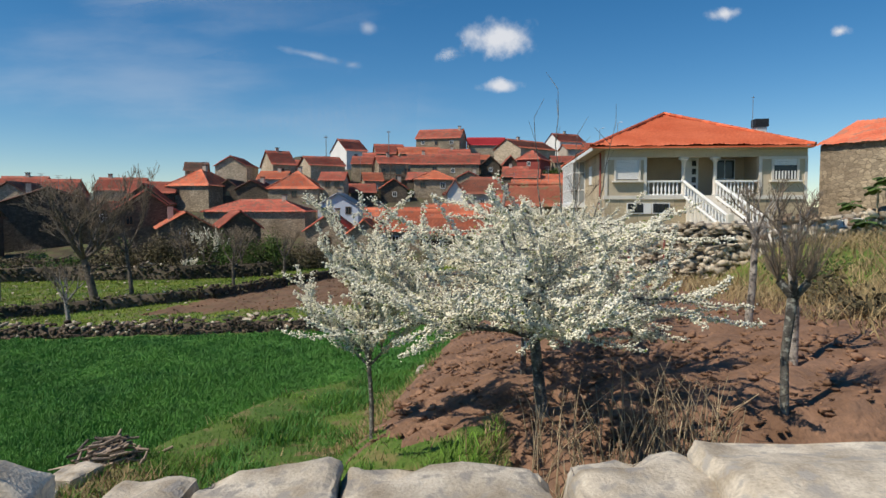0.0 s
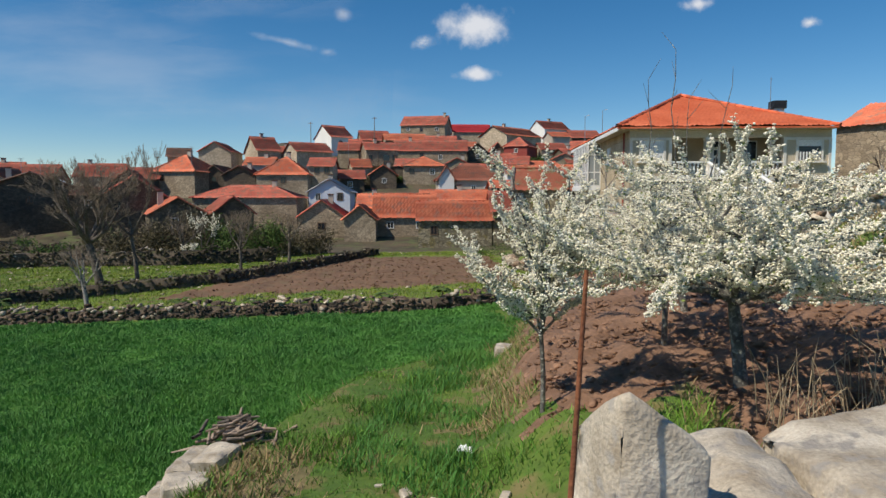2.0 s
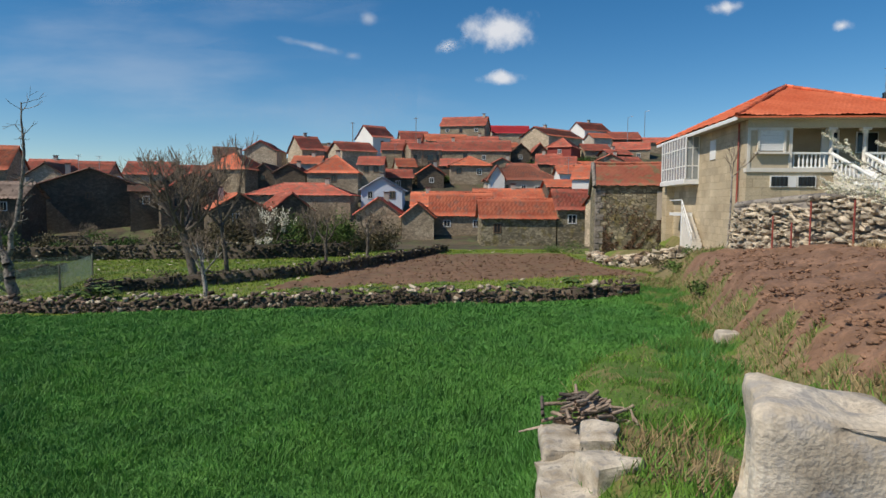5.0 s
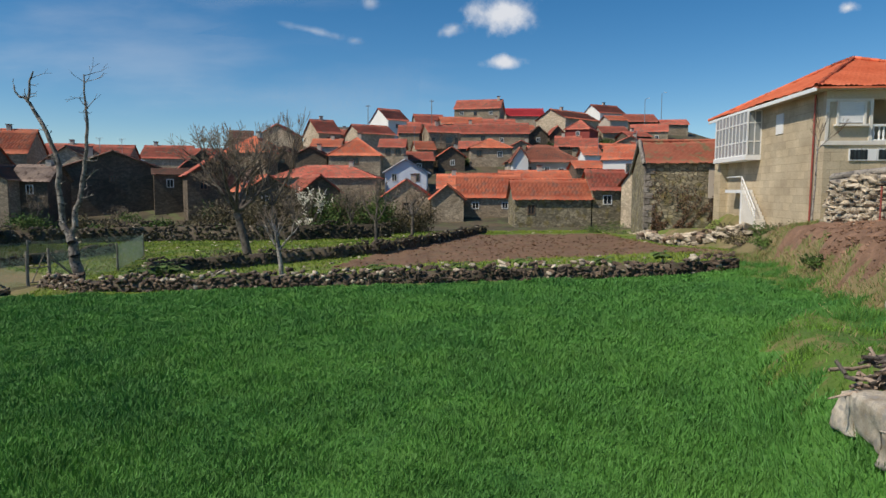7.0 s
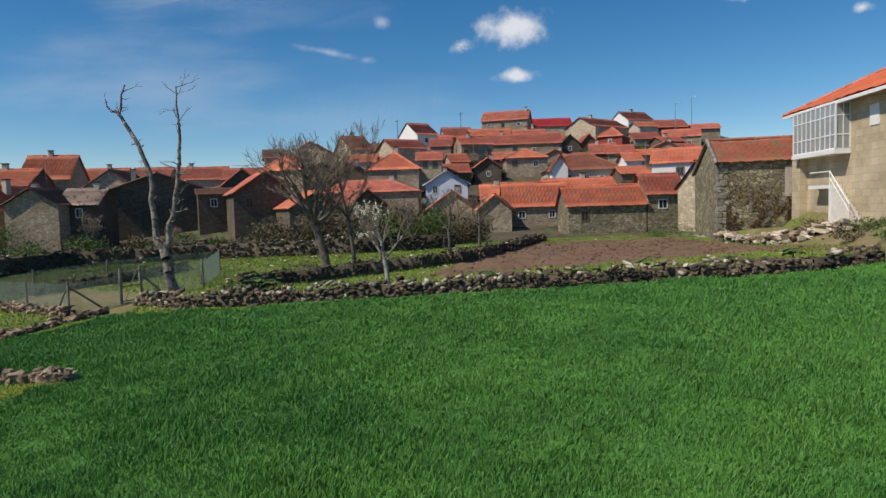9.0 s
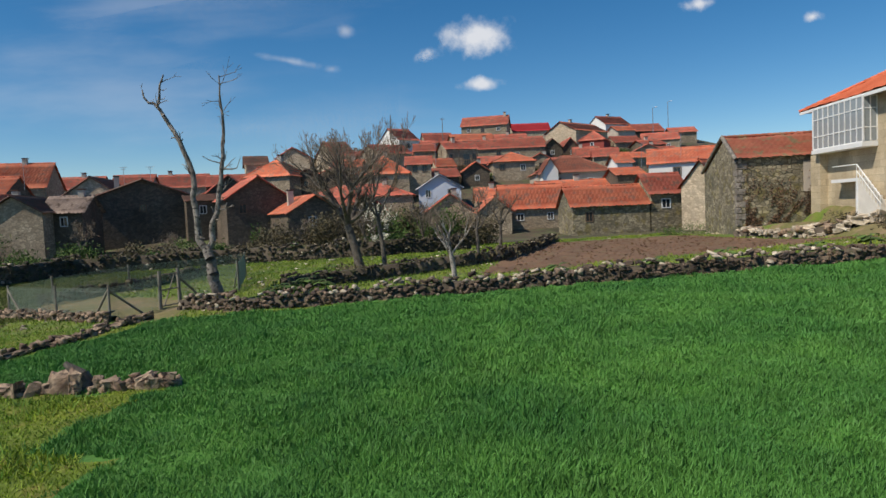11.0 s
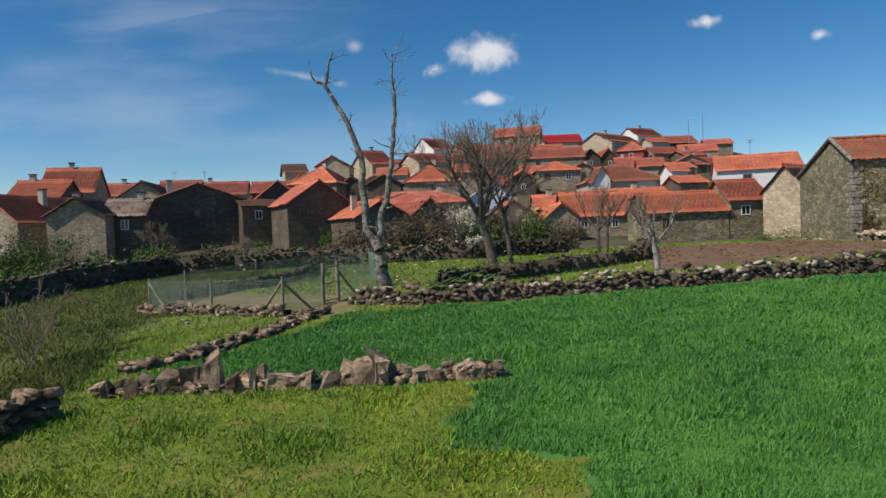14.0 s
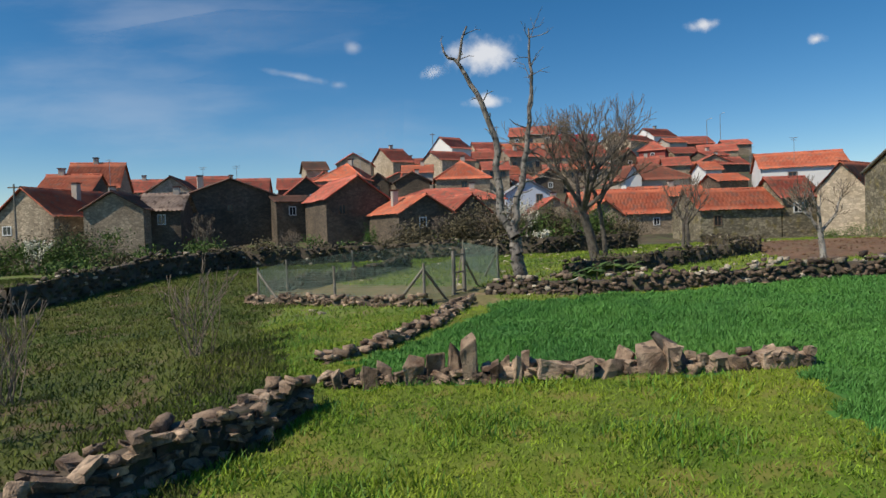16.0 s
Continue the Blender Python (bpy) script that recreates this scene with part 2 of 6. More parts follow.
def block_mat(name, dark, light, joint, long, high, rough=0.9):
    """Squared stone blocks in courses, toned block by block, with grain and stains."""
    m = mat(name, dark, light, scale=0.7, fine=18, bump=0.0, rough=rough)
    nt = m.node_tree
    N, Lk = nt.nodes.new, nt.links.new
    b = nt.nodes["Principled BSDF"]
    col = b.inputs["Base Color"].links[0].from_socket
    geo, sep, add, com, bk = N("ShaderNodeNewGeometry"), N("ShaderNodeSeparateXYZ"), N("ShaderNodeMath"), N("ShaderNodeCombineXYZ"), N("ShaderNodeTexBrick")
    Lk(geo.outputs["Position"], sep.inputs[0])
    Lk(sep.outputs[0], add.inputs[0])
    Lk(sep.outputs[1], add.inputs[1])
    Lk(add.outputs[0], com.inputs[0])
    Lk(sep.outputs[2], com.inputs[1])
    Lk(com.outputs[0], bk.inputs["Vector"])
    bk.inputs["Color1"].default_value, bk.inputs["Color2"].default_value, bk.inputs["Mortar"].default_value = (0.86, 0.85, 0.83, 1), (1.1, 1.09, 1.05, 1), (*joint, 1)
    bk.inputs["Scale"].default_value, bk.inputs["Mortar Size"].default_value = 1.0, 0.012
    bk.inputs["Brick Width"].default_value, bk.inputs["Row Height"].default_value = long, high
    mul = N("ShaderNodeMix")
    mul.data_type, mul.blend_type = "RGBA", "MULTIPLY"
    mul.inputs[0].default_value = 1.0
    Lk(col, mul.inputs[6])
    Lk(bk.outputs["Color"], mul.inputs[7])
    Lk(mul.outputs[2], b.inputs["Base Color"])
    bp = N("ShaderNodeBump")
    bp.inputs["Strength"].default_value, bp.inputs["Distance"].default_value, bp.invert = 0.5, 0.02, True
    Lk(bk.outputs["Fac"], bp.inputs["Height"])
    Lk(bp.outputs[0], b.inputs["Normal"])


block_mat("ashlar", (0.42, 0.34, 0.23), (0.58, 0.49, 0.35), (0.72, 0.70, 0.66), 0.85, 0.42)
glass = bpy.data.materials.new("window_glass")
MATS["glass"] = glass
glass.use_nodes = True
gb = glass.node_tree.nodes["Principled BSDF"]
gb.inputs["Base Color"].default_value = (0.025, 0.03, 0.035, 1)
gb.inputs["Roughness"].default_value = 0.08

pale_glass = glass.copy()
pale_glass.name = "gallery_glass"
MATS["gallery_glass"] = pale_glass
pale_glass.node_tree.nodes["Principled BSDF"].inputs["Base Color"].default_value = (0.30, 0.33, 0.34, 1)

# ---- building helpers ----


def part(name, data, material, parent=None, label=""):
    """One mesh object from a bmesh or (verts, faces), under a thing or a part."""
    me = bpy.data.meshes.new(name)
    if isinstance(data, bmesh.types.BMesh):
        data.to_mesh(me)
        data.free()
    else:
        v, f = np.asarray(data[0], dtype=np.float32), np.asarray(data[1], dtype=np.int32)
        n, k = f.shape
        me.vertices.add(len(v))
        me.vertices.foreach_set("co", v.ravel())
        me.loops.add(n * k)
        me.loops.foreach_set("vertex_index", f.ravel())
        me.polygons.add(n)
        me.polygons.foreach_set("loop_start", np.arange(0, n * k, k, dtype=np.int32))
        me.polygons.foreach_set("loop_total", np.full(n, k, dtype=np.int32))
        me.update(calc_edges=True)
    me.materials.append(MATS[material])
    ob = new(name, me)
    if parent:
        ob.parent = parent
    if label:
        ob["label"] = label
    return ob


def empty(name, m, label="", category="", group="", kind=""):
    ob = new(name)
    ob.matrix_basis = m
    ob.empty_display_size = 0.2
    return tagged(ob, label, category, group, kind)


def box(bm, x0, x1, y0, y1, z0, z1, bevel=0.0):
    vs = [bm.verts.new(p) for p in ((x0, y0, z0), (x1, y0, z0), (x1, y1, z0), (x0, y1, z0), (x0, y0, z1), (x1, y0, z1), (x1, y1, z1), (x0, y1, z1))]
    fs = [bm.faces.new([vs[i] for i in q]) for q in ((0, 3, 2, 1), (4, 5, 6, 7), (0, 1, 5, 4), (1, 2, 6, 5), (2, 3, 7, 6), (3, 0, 4, 7))]
    if bevel:
        bmesh.ops.bevel(bm, geom=list({e for f in fs for e in f.edges}), offset=bevel, segments=1, affect="EDGES")
    return bm


def boxes(*bs, bevel=0.0):
    bm = bmesh.new()
    for b in bs:
        box(bm, *b, bevel=bevel)
    return bm


def tube(V, F, p, q, r0, r1, n=5):
    """Adds a tapered tube from p to q to the lists V and F."""
    p, q = np.asarray(p, float), np.asarray(q, float)
    d = q - p
    d = d / (np.linalg.norm(d) + 1e-9)
    a = np.cross(d, (0, 0, 1.0) if abs(d[2]) < 0.9 else (1.0, 0, 0))
    a = a / np.linalg.norm(a)
    b = np.cross(d, a)
    i = len(V)
    for k in range(n):
        w = math.cos(2 * math.pi * k / n) * a + math.sin(2 * math.pi * k / n) * b
        V.append(p + w * r0)
        V.append(q + w * r1)
    for k in range(n):
        j = (k + 1) % n
        F.append((i + 2 * k, i + 2 * j, i + 2 * j + 1, i + 2 * k + 1))


def tubes(segs, n=5):
    V, F = [], []
    for p, q, r0, r1 in segs:
        tube(V, F, p, q, r0, r1, n)
    return V, F


def lathe(profile, n=12, at=(0, 0, 0)):
    V, F = [], []
    for r, z in profile:
        for k in range(n):
            V.append((at[0] + r * math.cos(2 * math.pi * k / n), at[1] + r * math.sin(2 * math.pi * k / n), at[2] + z))
    for i in range(len(profile) - 1):
        for k in range(n):
            j = (k + 1) % n
            F.append((i * n + k, i * n + j, (i + 1) * n + j, (i + 1) * n + k))
    return V, F


def slope(V, F, o, along, up, length, rise, ra, rb, step=0.3, rows=6, wave=0.04, course=0.02):
    """One tiled roof slope: rolls run up the slope, courses step across it; the top edge runs from ra to rb along the eave."""
    o, along, up = np.array(o, float), np.array(along, float), np.array(up, float)
    nrm = np.cross(along, up)
    nrm = nrm / np.linalg.norm(nrm)
    cols = max(2, int(length / step)) * 2
    base = len(V)
    for i in range(cols + 1):
        s = length * i / cols
        m = min(1.0, s / ra if ra > 0.01 else 1.0, (length - s) / (length - rb) if length - rb > 0.01 else 1.0)
        for j in range(rows):
            for e in (0, 1):
                v = min(m, (j + e) / rows) * rise
                sag = 0.05 * math.sin(0.9 * s + o[0]) * math.sin(1.1 * v + o[1]) + 0.025 * math.sin(5.3 * s + 3.1 * v + o[0])
                V.append(o + along * s + up * v + nrm * (wave * (i % 2) + course * (1 - e) + sag))
    k = rows * 2
    for i in range(cols):
        for j in range(rows * 2 - 1):
            a = base + i * k + j
            F.append((a, a + k, a + k + 1, a + 1))


def gable_prism(w, d, h, rise, form):
    """Closed walls of a house: front on y = 0, x centred, sunk a little into the ground."""
    x, b = w / 2, -2.6
    if form == "y":
        v = [(-x, 0, b), (x, 0, b), (x, d, b), (-x, d, b), (-x, 0, h), (x, 0, h), (x, d, h), (-x, d, h), (0, 0, h + rise), (0, d, h + rise)]
        f = [(0, 1, 5, 8, 4), (1, 2, 6, 5), (2, 3, 7, 9, 6), (3, 0, 4, 7), (4, 8, 9, 7), (5, 6, 9, 8), (0, 3, 2, 1)]
    elif form == "x":
        v = [(-x, 0, b), (x, 0, b), (x, d, b), (-x, d, b), (-x, 0, h), (x, 0, h), (x, d, h), (-x, d, h), (-x, d / 2, h + rise), (x, d / 2, h + rise)]
        f = [(0, 1, 5, 4), (1, 2, 6, 9, 5), (2, 3, 7, 6), (3, 0, 4, 8, 7), (4, 5, 9, 8), (7, 8, 9, 6), (0, 3, 2, 1)]
    else:
        v = [(-x, 0, b), (x, 0, b), (x, d, b), (-x, d, b), (-x, 0, h), (x, 0, h), (x, d, h), (-x, d, h)]
        f = [(0, 1, 5, 4), (1, 2, 6, 5), (2, 3, 7, 6), (3, 0, 4, 7), (4, 5, 6, 7), (0, 3, 2, 1)]
    bm = bmesh.new()
    vs = [bm.verts.new(p) for p in v]
    for q in f:
        bm.faces.new([vs[i] for i in q])
    return bm


def roof_mesh(w, d, h, rise, form, over=0.3, step=0.3, rows=6, wave=0.05, lift=0.08):
    V, F = [], []
    x = w / 2 + over
    if form == "y":
        t = rise / (w / 2)
        lo, ln, sl = h - over * t + lift, d + 2 * over, math.hypot(x, x * t)
        slope(V, F, (-x, d + over, lo), (0, -1, 0), (x / sl, 0, x * t / sl), ln, sl, 0, ln, step, rows, wave)
        slope(V, F, (x, -over, lo), (0, 1, 0), (-x / sl, 0, x * t / sl), ln, sl, 0, ln, step, rows, wave)
    elif form == "x":
        t = rise / (d / 2)
        y = d / 2 + over
        lo, ln, sl = h - over * t + lift, w + 2 * over, math.hypot(y, y * t)
        slope(V, F, (-x, -over, lo), (1, 0, 0), (0, y / sl, y * t / sl), ln, sl, 0, ln, step, rows, wave)
        slope(V, F, (x, d + over, lo), (-1, 0, 0), (0, -y / sl, y * t / sl), ln, sl, 0, ln, step, rows, wave)
    else:
        half = min(w, d) / 2
        t = rise / half
        hx, hy, r = x, d / 2 + over, min(x, d / 2 + over)
        lo, sl = h - over * t + lift, math.hypot(r, r * t)
        for o, al, up, ln in (((-hx, -over, lo), (1, 0, 0), (0, 1, 0), 2 * hx), ((hx, -over, lo), (0, 1, 0), (-1, 0, 0), 2 * hy), ((hx, d + over, lo), (-1, 0, 0), (0, -1, 0), 2 * hx), ((-hx, d + over, lo), (0, -1, 0), (1, 0, 0), 2 * hy)):
            u = np.array(up) * r / sl + np.array((0, 0, r * t / sl))
            slope(V, F, o, al, u, ln, sl, r, ln - r, step, rows, wave)
    return V, F


def window(parent, x, z, w, h, y=0.0, frame_mat="white_paint", sill=True, shutter=False):
    """A window set in a front wall (facing -y): surround, panes, sill."""
    b = 0.08
    win = part("window", boxes((x - w / 2 - b, x - w / 2, y - 0.06, y + 0.05, z - b, z + h + b), (x + w / 2, x + w / 2 + b, y - 0.06, y + 0.05, z - b, z + h + b), (x - w / 2, x + w / 2, y - 0.06, y + 0.05, z + h, z + h + b), (x - w / 2, x + w / 2, y - 0.06, y + 0.05, z - b, z), (x - 0.025, x + 0.025, y - 0.04, y + 0.05, z, z + h)), frame_mat, parent)
    for s in (-1, 1):
        part("pane", boxes((x + s * w / 4 - w / 4 + 0.03, x + s * w / 4 + w / 4 - 0.03, y - 0.02, y + 0.03, z, z + h)), "white_paint" if shutter else "glass", win)
    if sill:
        part("sill", boxes((x - w / 2 - 0.15, x + w / 2 + 0.15, y - 0.14, y + 0.02, z - b - 0.06, z - b)), "cast_stone", win)
    return win


ROOF_WORDS = {"orange": "bright orange clay tiled roof", "red": "weathered red clay tiled roof", "brown": "brown tiled roof", "crimson": "crimson tiled roof", "dark": "dark old tiled roof", "ruin": "broken collapsing tiled roof", "slate": "pale grey roof"}
WALL_WORDS = {"stone": "grey stone", "mossy": "mossy stone", "dark": "shade-darkened stone", "pale": "pale stone", "plaster": "beige plastered", "white": "white rendered", "bluewhite": "bluish white rendered", "redwall": "dark red painted"}
rng = random.Random(7)


def cottage(name, x, y, z, w, d, h, rise, form, wall, roof, yaw=0.0, wins=None, chimney=None, door=False):
    """A village house: walls, tiled roof, ridge, windows, door and chimney."""
    th = empty(name, pose(x, y, z, 0, 0, yaw), "%s house, %s" % (WALL_WORDS[wall], ROOF_WORDS[roof]), "house", "village houses")
    part("wall", gable_prism(w, d, h, rise, form), "wall_" + wall, th)
    r = part("roof", roof_mesh(w, d, h, rise, form, rng.uniform(0.25, 0.4), 0.42, 5, 0.11), "tiles_" + roof, th)
    if form != "hip":
        seg, n = [], 9
        for i in range(n):
            a, b = i / n, (i + 1) / n
            if form == "x":
                p, q = (-w / 2 - 0.3 + (w + 0.6) * a, d / 2, h + rise + 0.1), (-w / 2 - 0.3 + (w + 0.6) * b, d / 2, h + rise + 0.1)
            else:
                p, q = (0, -0.3 + (d + 0.6) * a, h + rise + 0.1), (0, -0.3 + (d + 0.6) * b, h + rise + 0.1)
            seg.append((p, q, 0.14, 0.11))
        part("ridge_tiles", tubes(seg, 6), "tiles_" + roof, r)
        if form == "y":
            sg = []
            for s in (-1, 1):
                sg.append(((s * (w / 2 + 0.3), -0.3, h - 0.3 * rise / (w / 2) + 0.04), (0, -0.3, h + rise + 0.06), 0.07, 0.07))
            part("verge", tubes(sg, 5), "tiles_" + roof, r)
    else:
        hp = min(w, d) / 2
        sg = []
        for sx in (-1, 1):
            sg.append(((sx * (w / 2 + 0.3), -0.3, h), (sx * max(0.0, w / 2 - hp), hp, h + rise + 0.1), 0.1, 0.1))
        sg.append(((-max(0.0, w / 2 - hp) - 0.05, d / 2, h + rise + 0.1), (max(0.0, w / 2 - hp) + 0.05, d / 2, h + rise + 0.1), 0.12, 0.12))
        part("ridge_tiles", tubes(sg, 6), "tiles_" + roof, r)
    if wins is None:
        k = max(1, int(w / 3.2)) if h > 2.0 else 0
        wins = []
        for i in range(k):
            if rng.random() < 0.75:
                wins.append((-w / 2 + w * (i + 0.5) / k + rng.uniform(-0.4, 0.4), h - rng.uniform(1.35, 1.7)))
    for wx, wz in wins:
        window(th, wx, wz, rng.uniform(0.6, 0.85), rng.uniform(0.7, 0.95), 0.0, "white_paint" if rng.random() < 0.45 else "timber", False)
    if door:
        dr = part("door", boxes((door[0] - 0.5, door[0] + 0.5, -0.05, 0.05, 0.0, 2.05)), "timber", th)
        part("lintel", boxes((door[0] - 0.7, door[0] + 0.7, -0.08, 0.06, 2.06, 2.32)), "granite", dr)
    if chimney or (chimney is None and rng.random() < 0.3):
        cx, cy = chimney or (rng.uniform(-0.3, 0.3) * w, d * 0.5)
        top = h + rise
        c = part("chimney", boxes((cx - 0.3, cx + 0.3, cy - 0.3, cy + 0.3, top - 1.2, top + 0.7)), "wall_plaster", th)
        part("cap", boxes((cx - 0.4, cx + 0.4, cy - 0.4, cy + 0.4, top + 0.78, top + 0.86), (cx - 0.28, cx + 0.28, cy - 0.28, cy + 0.28, top + 0.7, top + 0.78)), "tiles_dark", c)
    return th


# ---- the lie of the land ----


def sm(a, b, v):
    t = np.clip((v - a) / (b - a), 0, 1)
    return t * t * (3 - 2 * t)


def crest(y):
    """x of the foot of the orchard bank."""
    return np.interp(y, [-5, 6, 9, 15, 18, 23, 29, 38, 46, 60], [-2.4, -2.2, -1.9, -0.9, 0.0, 1.5, 2.8, 4.6, 4.4, 4.0])


def rough(x, y, a=0.05):
    return a * (np.sin(1.7 * x + 0.6 * y) * np.cos(1.3 * y - 0.4 * x) + 0.5 * np.sin(4.1 * x + 1.0) * np.sin(3.7 * y) + 0.4 * np.sin(9.3 * x + 2.1 * y) * np.cos(8.1 * y - 3.0 * x))


def ground_z(x, y):
    x, y = np.asarray(x, float), np.asarray(y, float)
    field = 1.6 + 0.052 * np.clip(x, -60, 1) + 0.028 * (np.minimum(y, 29) - 26)
    flat = np.interp(y, [26, 45, 72, 80, 100, 185, 200, 500, 5000], [1.15, 1.0, 0.55, 0.9, 5.1, 23.0, 23.0, 2.0, -20.0])
    low = np.interp(y, [26, 45, 72, 80, 110, 140, 500, 5000], [1.15, 1.0, 0.55, 0.9, 5.5, 6.0, 2.0, -20.0])
    hill = sm(-62, -38, x) * (1 - sm(50, 80, x))
    flat = low + (flat - low) * hill
    flat = flat + 0.012 * np.clip(x, -60, 10) * (1 - sm(70, 100, y))
    z = field * (1 - sm(28, 44, y)) + flat * sm(28, 44, y)
    # lane between the field and the orchard bank
    lane = np.interp(y, [0, 8.7, 15.7, 26, 40], [2.9, 2.35, 1.85, 1.5, 1.3])
    edge = np.interp(y, [5, 9, 12.8, 14.5, 16.4, 19, 27], [-5.8, -5.6, -4.6, -4.0, -2.4, 0.2, 1.2])
    z = z + (np.maximum(lane, z) - z) * sm(-1.0, 0.9, x - edge) * (1 - sm(28, 40, y))
    # orchard terrace above its bank
    ter = 3.1 + 0.17 * (np.clip(x, -3, 6) + 0.9) - 0.045 * (np.clip(y, 4, 40) - 8.4)
    ter = ter - 1.0 * sm(27, 36, y) * (1 - sm(8.5, 9.5, x))
    d = x - crest(y)
    z = z + (np.maximum(ter, z) - z) * sm(0.0, 1.3, d) * (1 - sm(47, 52, y)) * sm(5.0, 7.4, y + 0.12 * np.clip(x, -3, 3))
    # grassy bank and upper garden on the east side
    up = 4.9 + 0.06 * np.clip(x - 9, 0, 40)
    z = z + (np.maximum(up, z) - z) * sm(0, 3.0, x - np.interp(y, [4, 10, 16, 22, 27], [6.0, 6.6, 8.2, 8.2, 6.5])) * (1 - sm(25, 29, y))
    # house platform behind the rubble wall
    rim = np.interp(y, [20.4, 20.8, 21.2, 22.2, 24.0, 26.4, 27.6, 28.5, 34, 36], [30, 10.0, 7.8, 6.7, 5.8, 5.0, 4.9, 5.6, 8.9, 9.4])
    plat = sm(0.3, 0.9, x - rim) * (1 - sm(50, 53, y)) * (1 - sm(34.5, 35.5, y) * (1 - sm(10.0, 10.6, x)))
    z = z + (np.maximum(4.8, z) - z) * plat
    # road shoulder along the way
    p = (y + 0.284 * x) / 1.0395
    road = 4.3 + 0.122 * np.clip(x, -60, 60)
    fall = np.where(x > -6.9, 1.05, 0.62)
    sh = road - np.clip(p - np.where(x > -6.9, 2.6, 0.6), 0, 60) * fall
    z = np.where(p < 9, np.maximum(z, sh), z)
    z = np.where(p < 0.6, road, z)
    far = np.hypot(x, y)
    hills = 120 * np.exp(-((np.degrees(np.arctan2(x, y)) + 42) / 16) ** 2) * sm(900, 2200, far)
    z = z * (1 - sm(420, 700, far)) + hills
    return z


def gz(x, y):
    return float(ground_z(x, y))


def wheat_zone(x, y):
    """1 where the young wheat stands."""
    e = np.interp(y, [5, 9, 12.8, 14.5, 16.4, 17.4, 19, 27], [-5.6, -5.2, -4.6, -3.9, -2.4, -0.4, 0.3, 0.4])
    left = np.interp(y, [5, 13, 13.4, 14.2, 14.5, 14.8, 18, 19, 21, 23, 26, 29], [-22.4, -22.3, -22.2, -21.9, -22.6, -23.8, -22.9, -29.5, -30.2, -28.6, -26.9, -26.2])
    far = np.interp(x, [-27, -24, -15.8, -9.7, -5, 0.5], [27.2, 26.9, 26.2, 25.5, 25.0, 25.2])
    w = 0.12 * np.sin(7.1 * x + 2.3 * y) + 0.10 * np.sin(9.7 * y - 3.1 * x)
    x, y = x + w, y + w
    return (x < e) & (x > left) & (y < far) & (y > 3.2 - 0.284 * x)


def zone(x, y):
    """Index of the ground cover at a place."""
    n = 0.25 * np.sin(2.3 * x + 1.1 * y) + 0.2 * np.sin(5.1 * y - 2.7 * x)
    p = (y + 0.284 * x) / 1.0395
    k = np.full(np.shape(x), 1)
    k = np.where((x < -20) & (y < 30), 2, k)
    k = np.where(y > 27.3, 6, k)
    k = np.where((y + n > 31.5) & (y < 57) & (x > -15 + 0.28 * (y - 32)) & (x + n < 3.4), 4, k)
    k = np.where((x > 1.0) & (y > 27) & (y < 31), 5, k)
    k = np.where((y > 62) | (x < -75) | (x > 40), 7, k)
    d = x - crest(y) - n
    k = np.where((d > 0) & (y < 47) & (y + n > 9.2 - 4.0 * (x > 0.5)), 5, k)
    k = np.where((d > 0.75) & (y + n > np.where(x > 0.7, 6.1, 8.0)) & (y < 27.5) & (x + n < 7.6), 3, k)
    k = np.where((x > 8.5) & (y > 14) & (y < 30), 6, k)
    k = np.where(wheat_zone(x + n * 0.5, y + n * 0.3), 0, k)
    k = np.where((x + n < np.interp(y, [8, 18, 21.5, 27, 30], [-31.5, -31.0, -31.5, -33, -36])) & (y + 2 * n < 25.5) & (x > -60), 10, k)
    k = np.where((x < -33.5 + n) & (y > 8) & (y < 47) & (x > -60), 11, k)
    u = (x + 34.9) * 0.55 + (y - 32.1) * 0.835
    k = np.where((u > 0.25) & (u < 4.2) & (x > -34.8) & (x < -26.4), 5, k)
    k = np.where(((x + 4.4) / 0.6) ** 2 + ((y - 8.2) / 1.0) ** 2 + n < 1, 5, k)
    k = np.where(p < 2.0, 8, k)
    k = np.where(np.hypot(x, y) > 420, 9, k)
    return k


def stretch(a, b, step, far):
    mid = np.arange(a, b + step, step)
    out = []
    v, s = b + step, step
    while v < far:
        s *= 1.22
        v += s
        out.append(v)
    lo, v, s = [], a, step
    while v > -far:
        s *= 1.22
        v -= s
        lo.append(v)
    return np.array(sorted(lo) + list(mid) + out)


gx, gy = stretch(-40, 14, 0.25, 3600), stretch(2, 42, 0.25, 3600)
GX, GY = np.meshgrid(gx, gy)
Zn = zone(GX, GY)
GZ = ground_z(GX, GY) + np.where(np.hypot(GX, GY) < 80, rough(GX, GY, 0.035), 0)
clod = np.random.RandomState(3).rand(*GX.shape)
GZ = GZ + np.where(Zn == 3, 0.18 * (clod - 0.5), 0) + np.where(Zn == 4, 0.03 * np.sin(GX * 7.5 + 0.4 * GY) + 0.07 * (clod - 0.5), 0) + np.where(Zn == 5, 0.10 * (clod - 0.5), 0)
ny, nx = GX.shape
idx = np.arange(nx * ny).reshape(ny, nx)
quads = np.stack([idx[:-1, :-1], idx[:-1, 1:], idx[1:, 1:], idx[1:, :-1]], -1).reshape(-1, 4)
ground = part("ground", (np.stack([GX, GY, GZ], -1).reshape(-1, 3), quads), "soil_field")
tagged(ground, "terraced fields, orchard soil and village hillside", "ground", kind="structure")
for nm in ("soil_lane", "soil_mown", "soil_orchard", "soil_plough", "soil_rough", "soil_green", "soil_village", "road_gravel", "far_hill", "soil_ditch", "soil_olive"):
    ground.data.materials.append(MATS[nm])
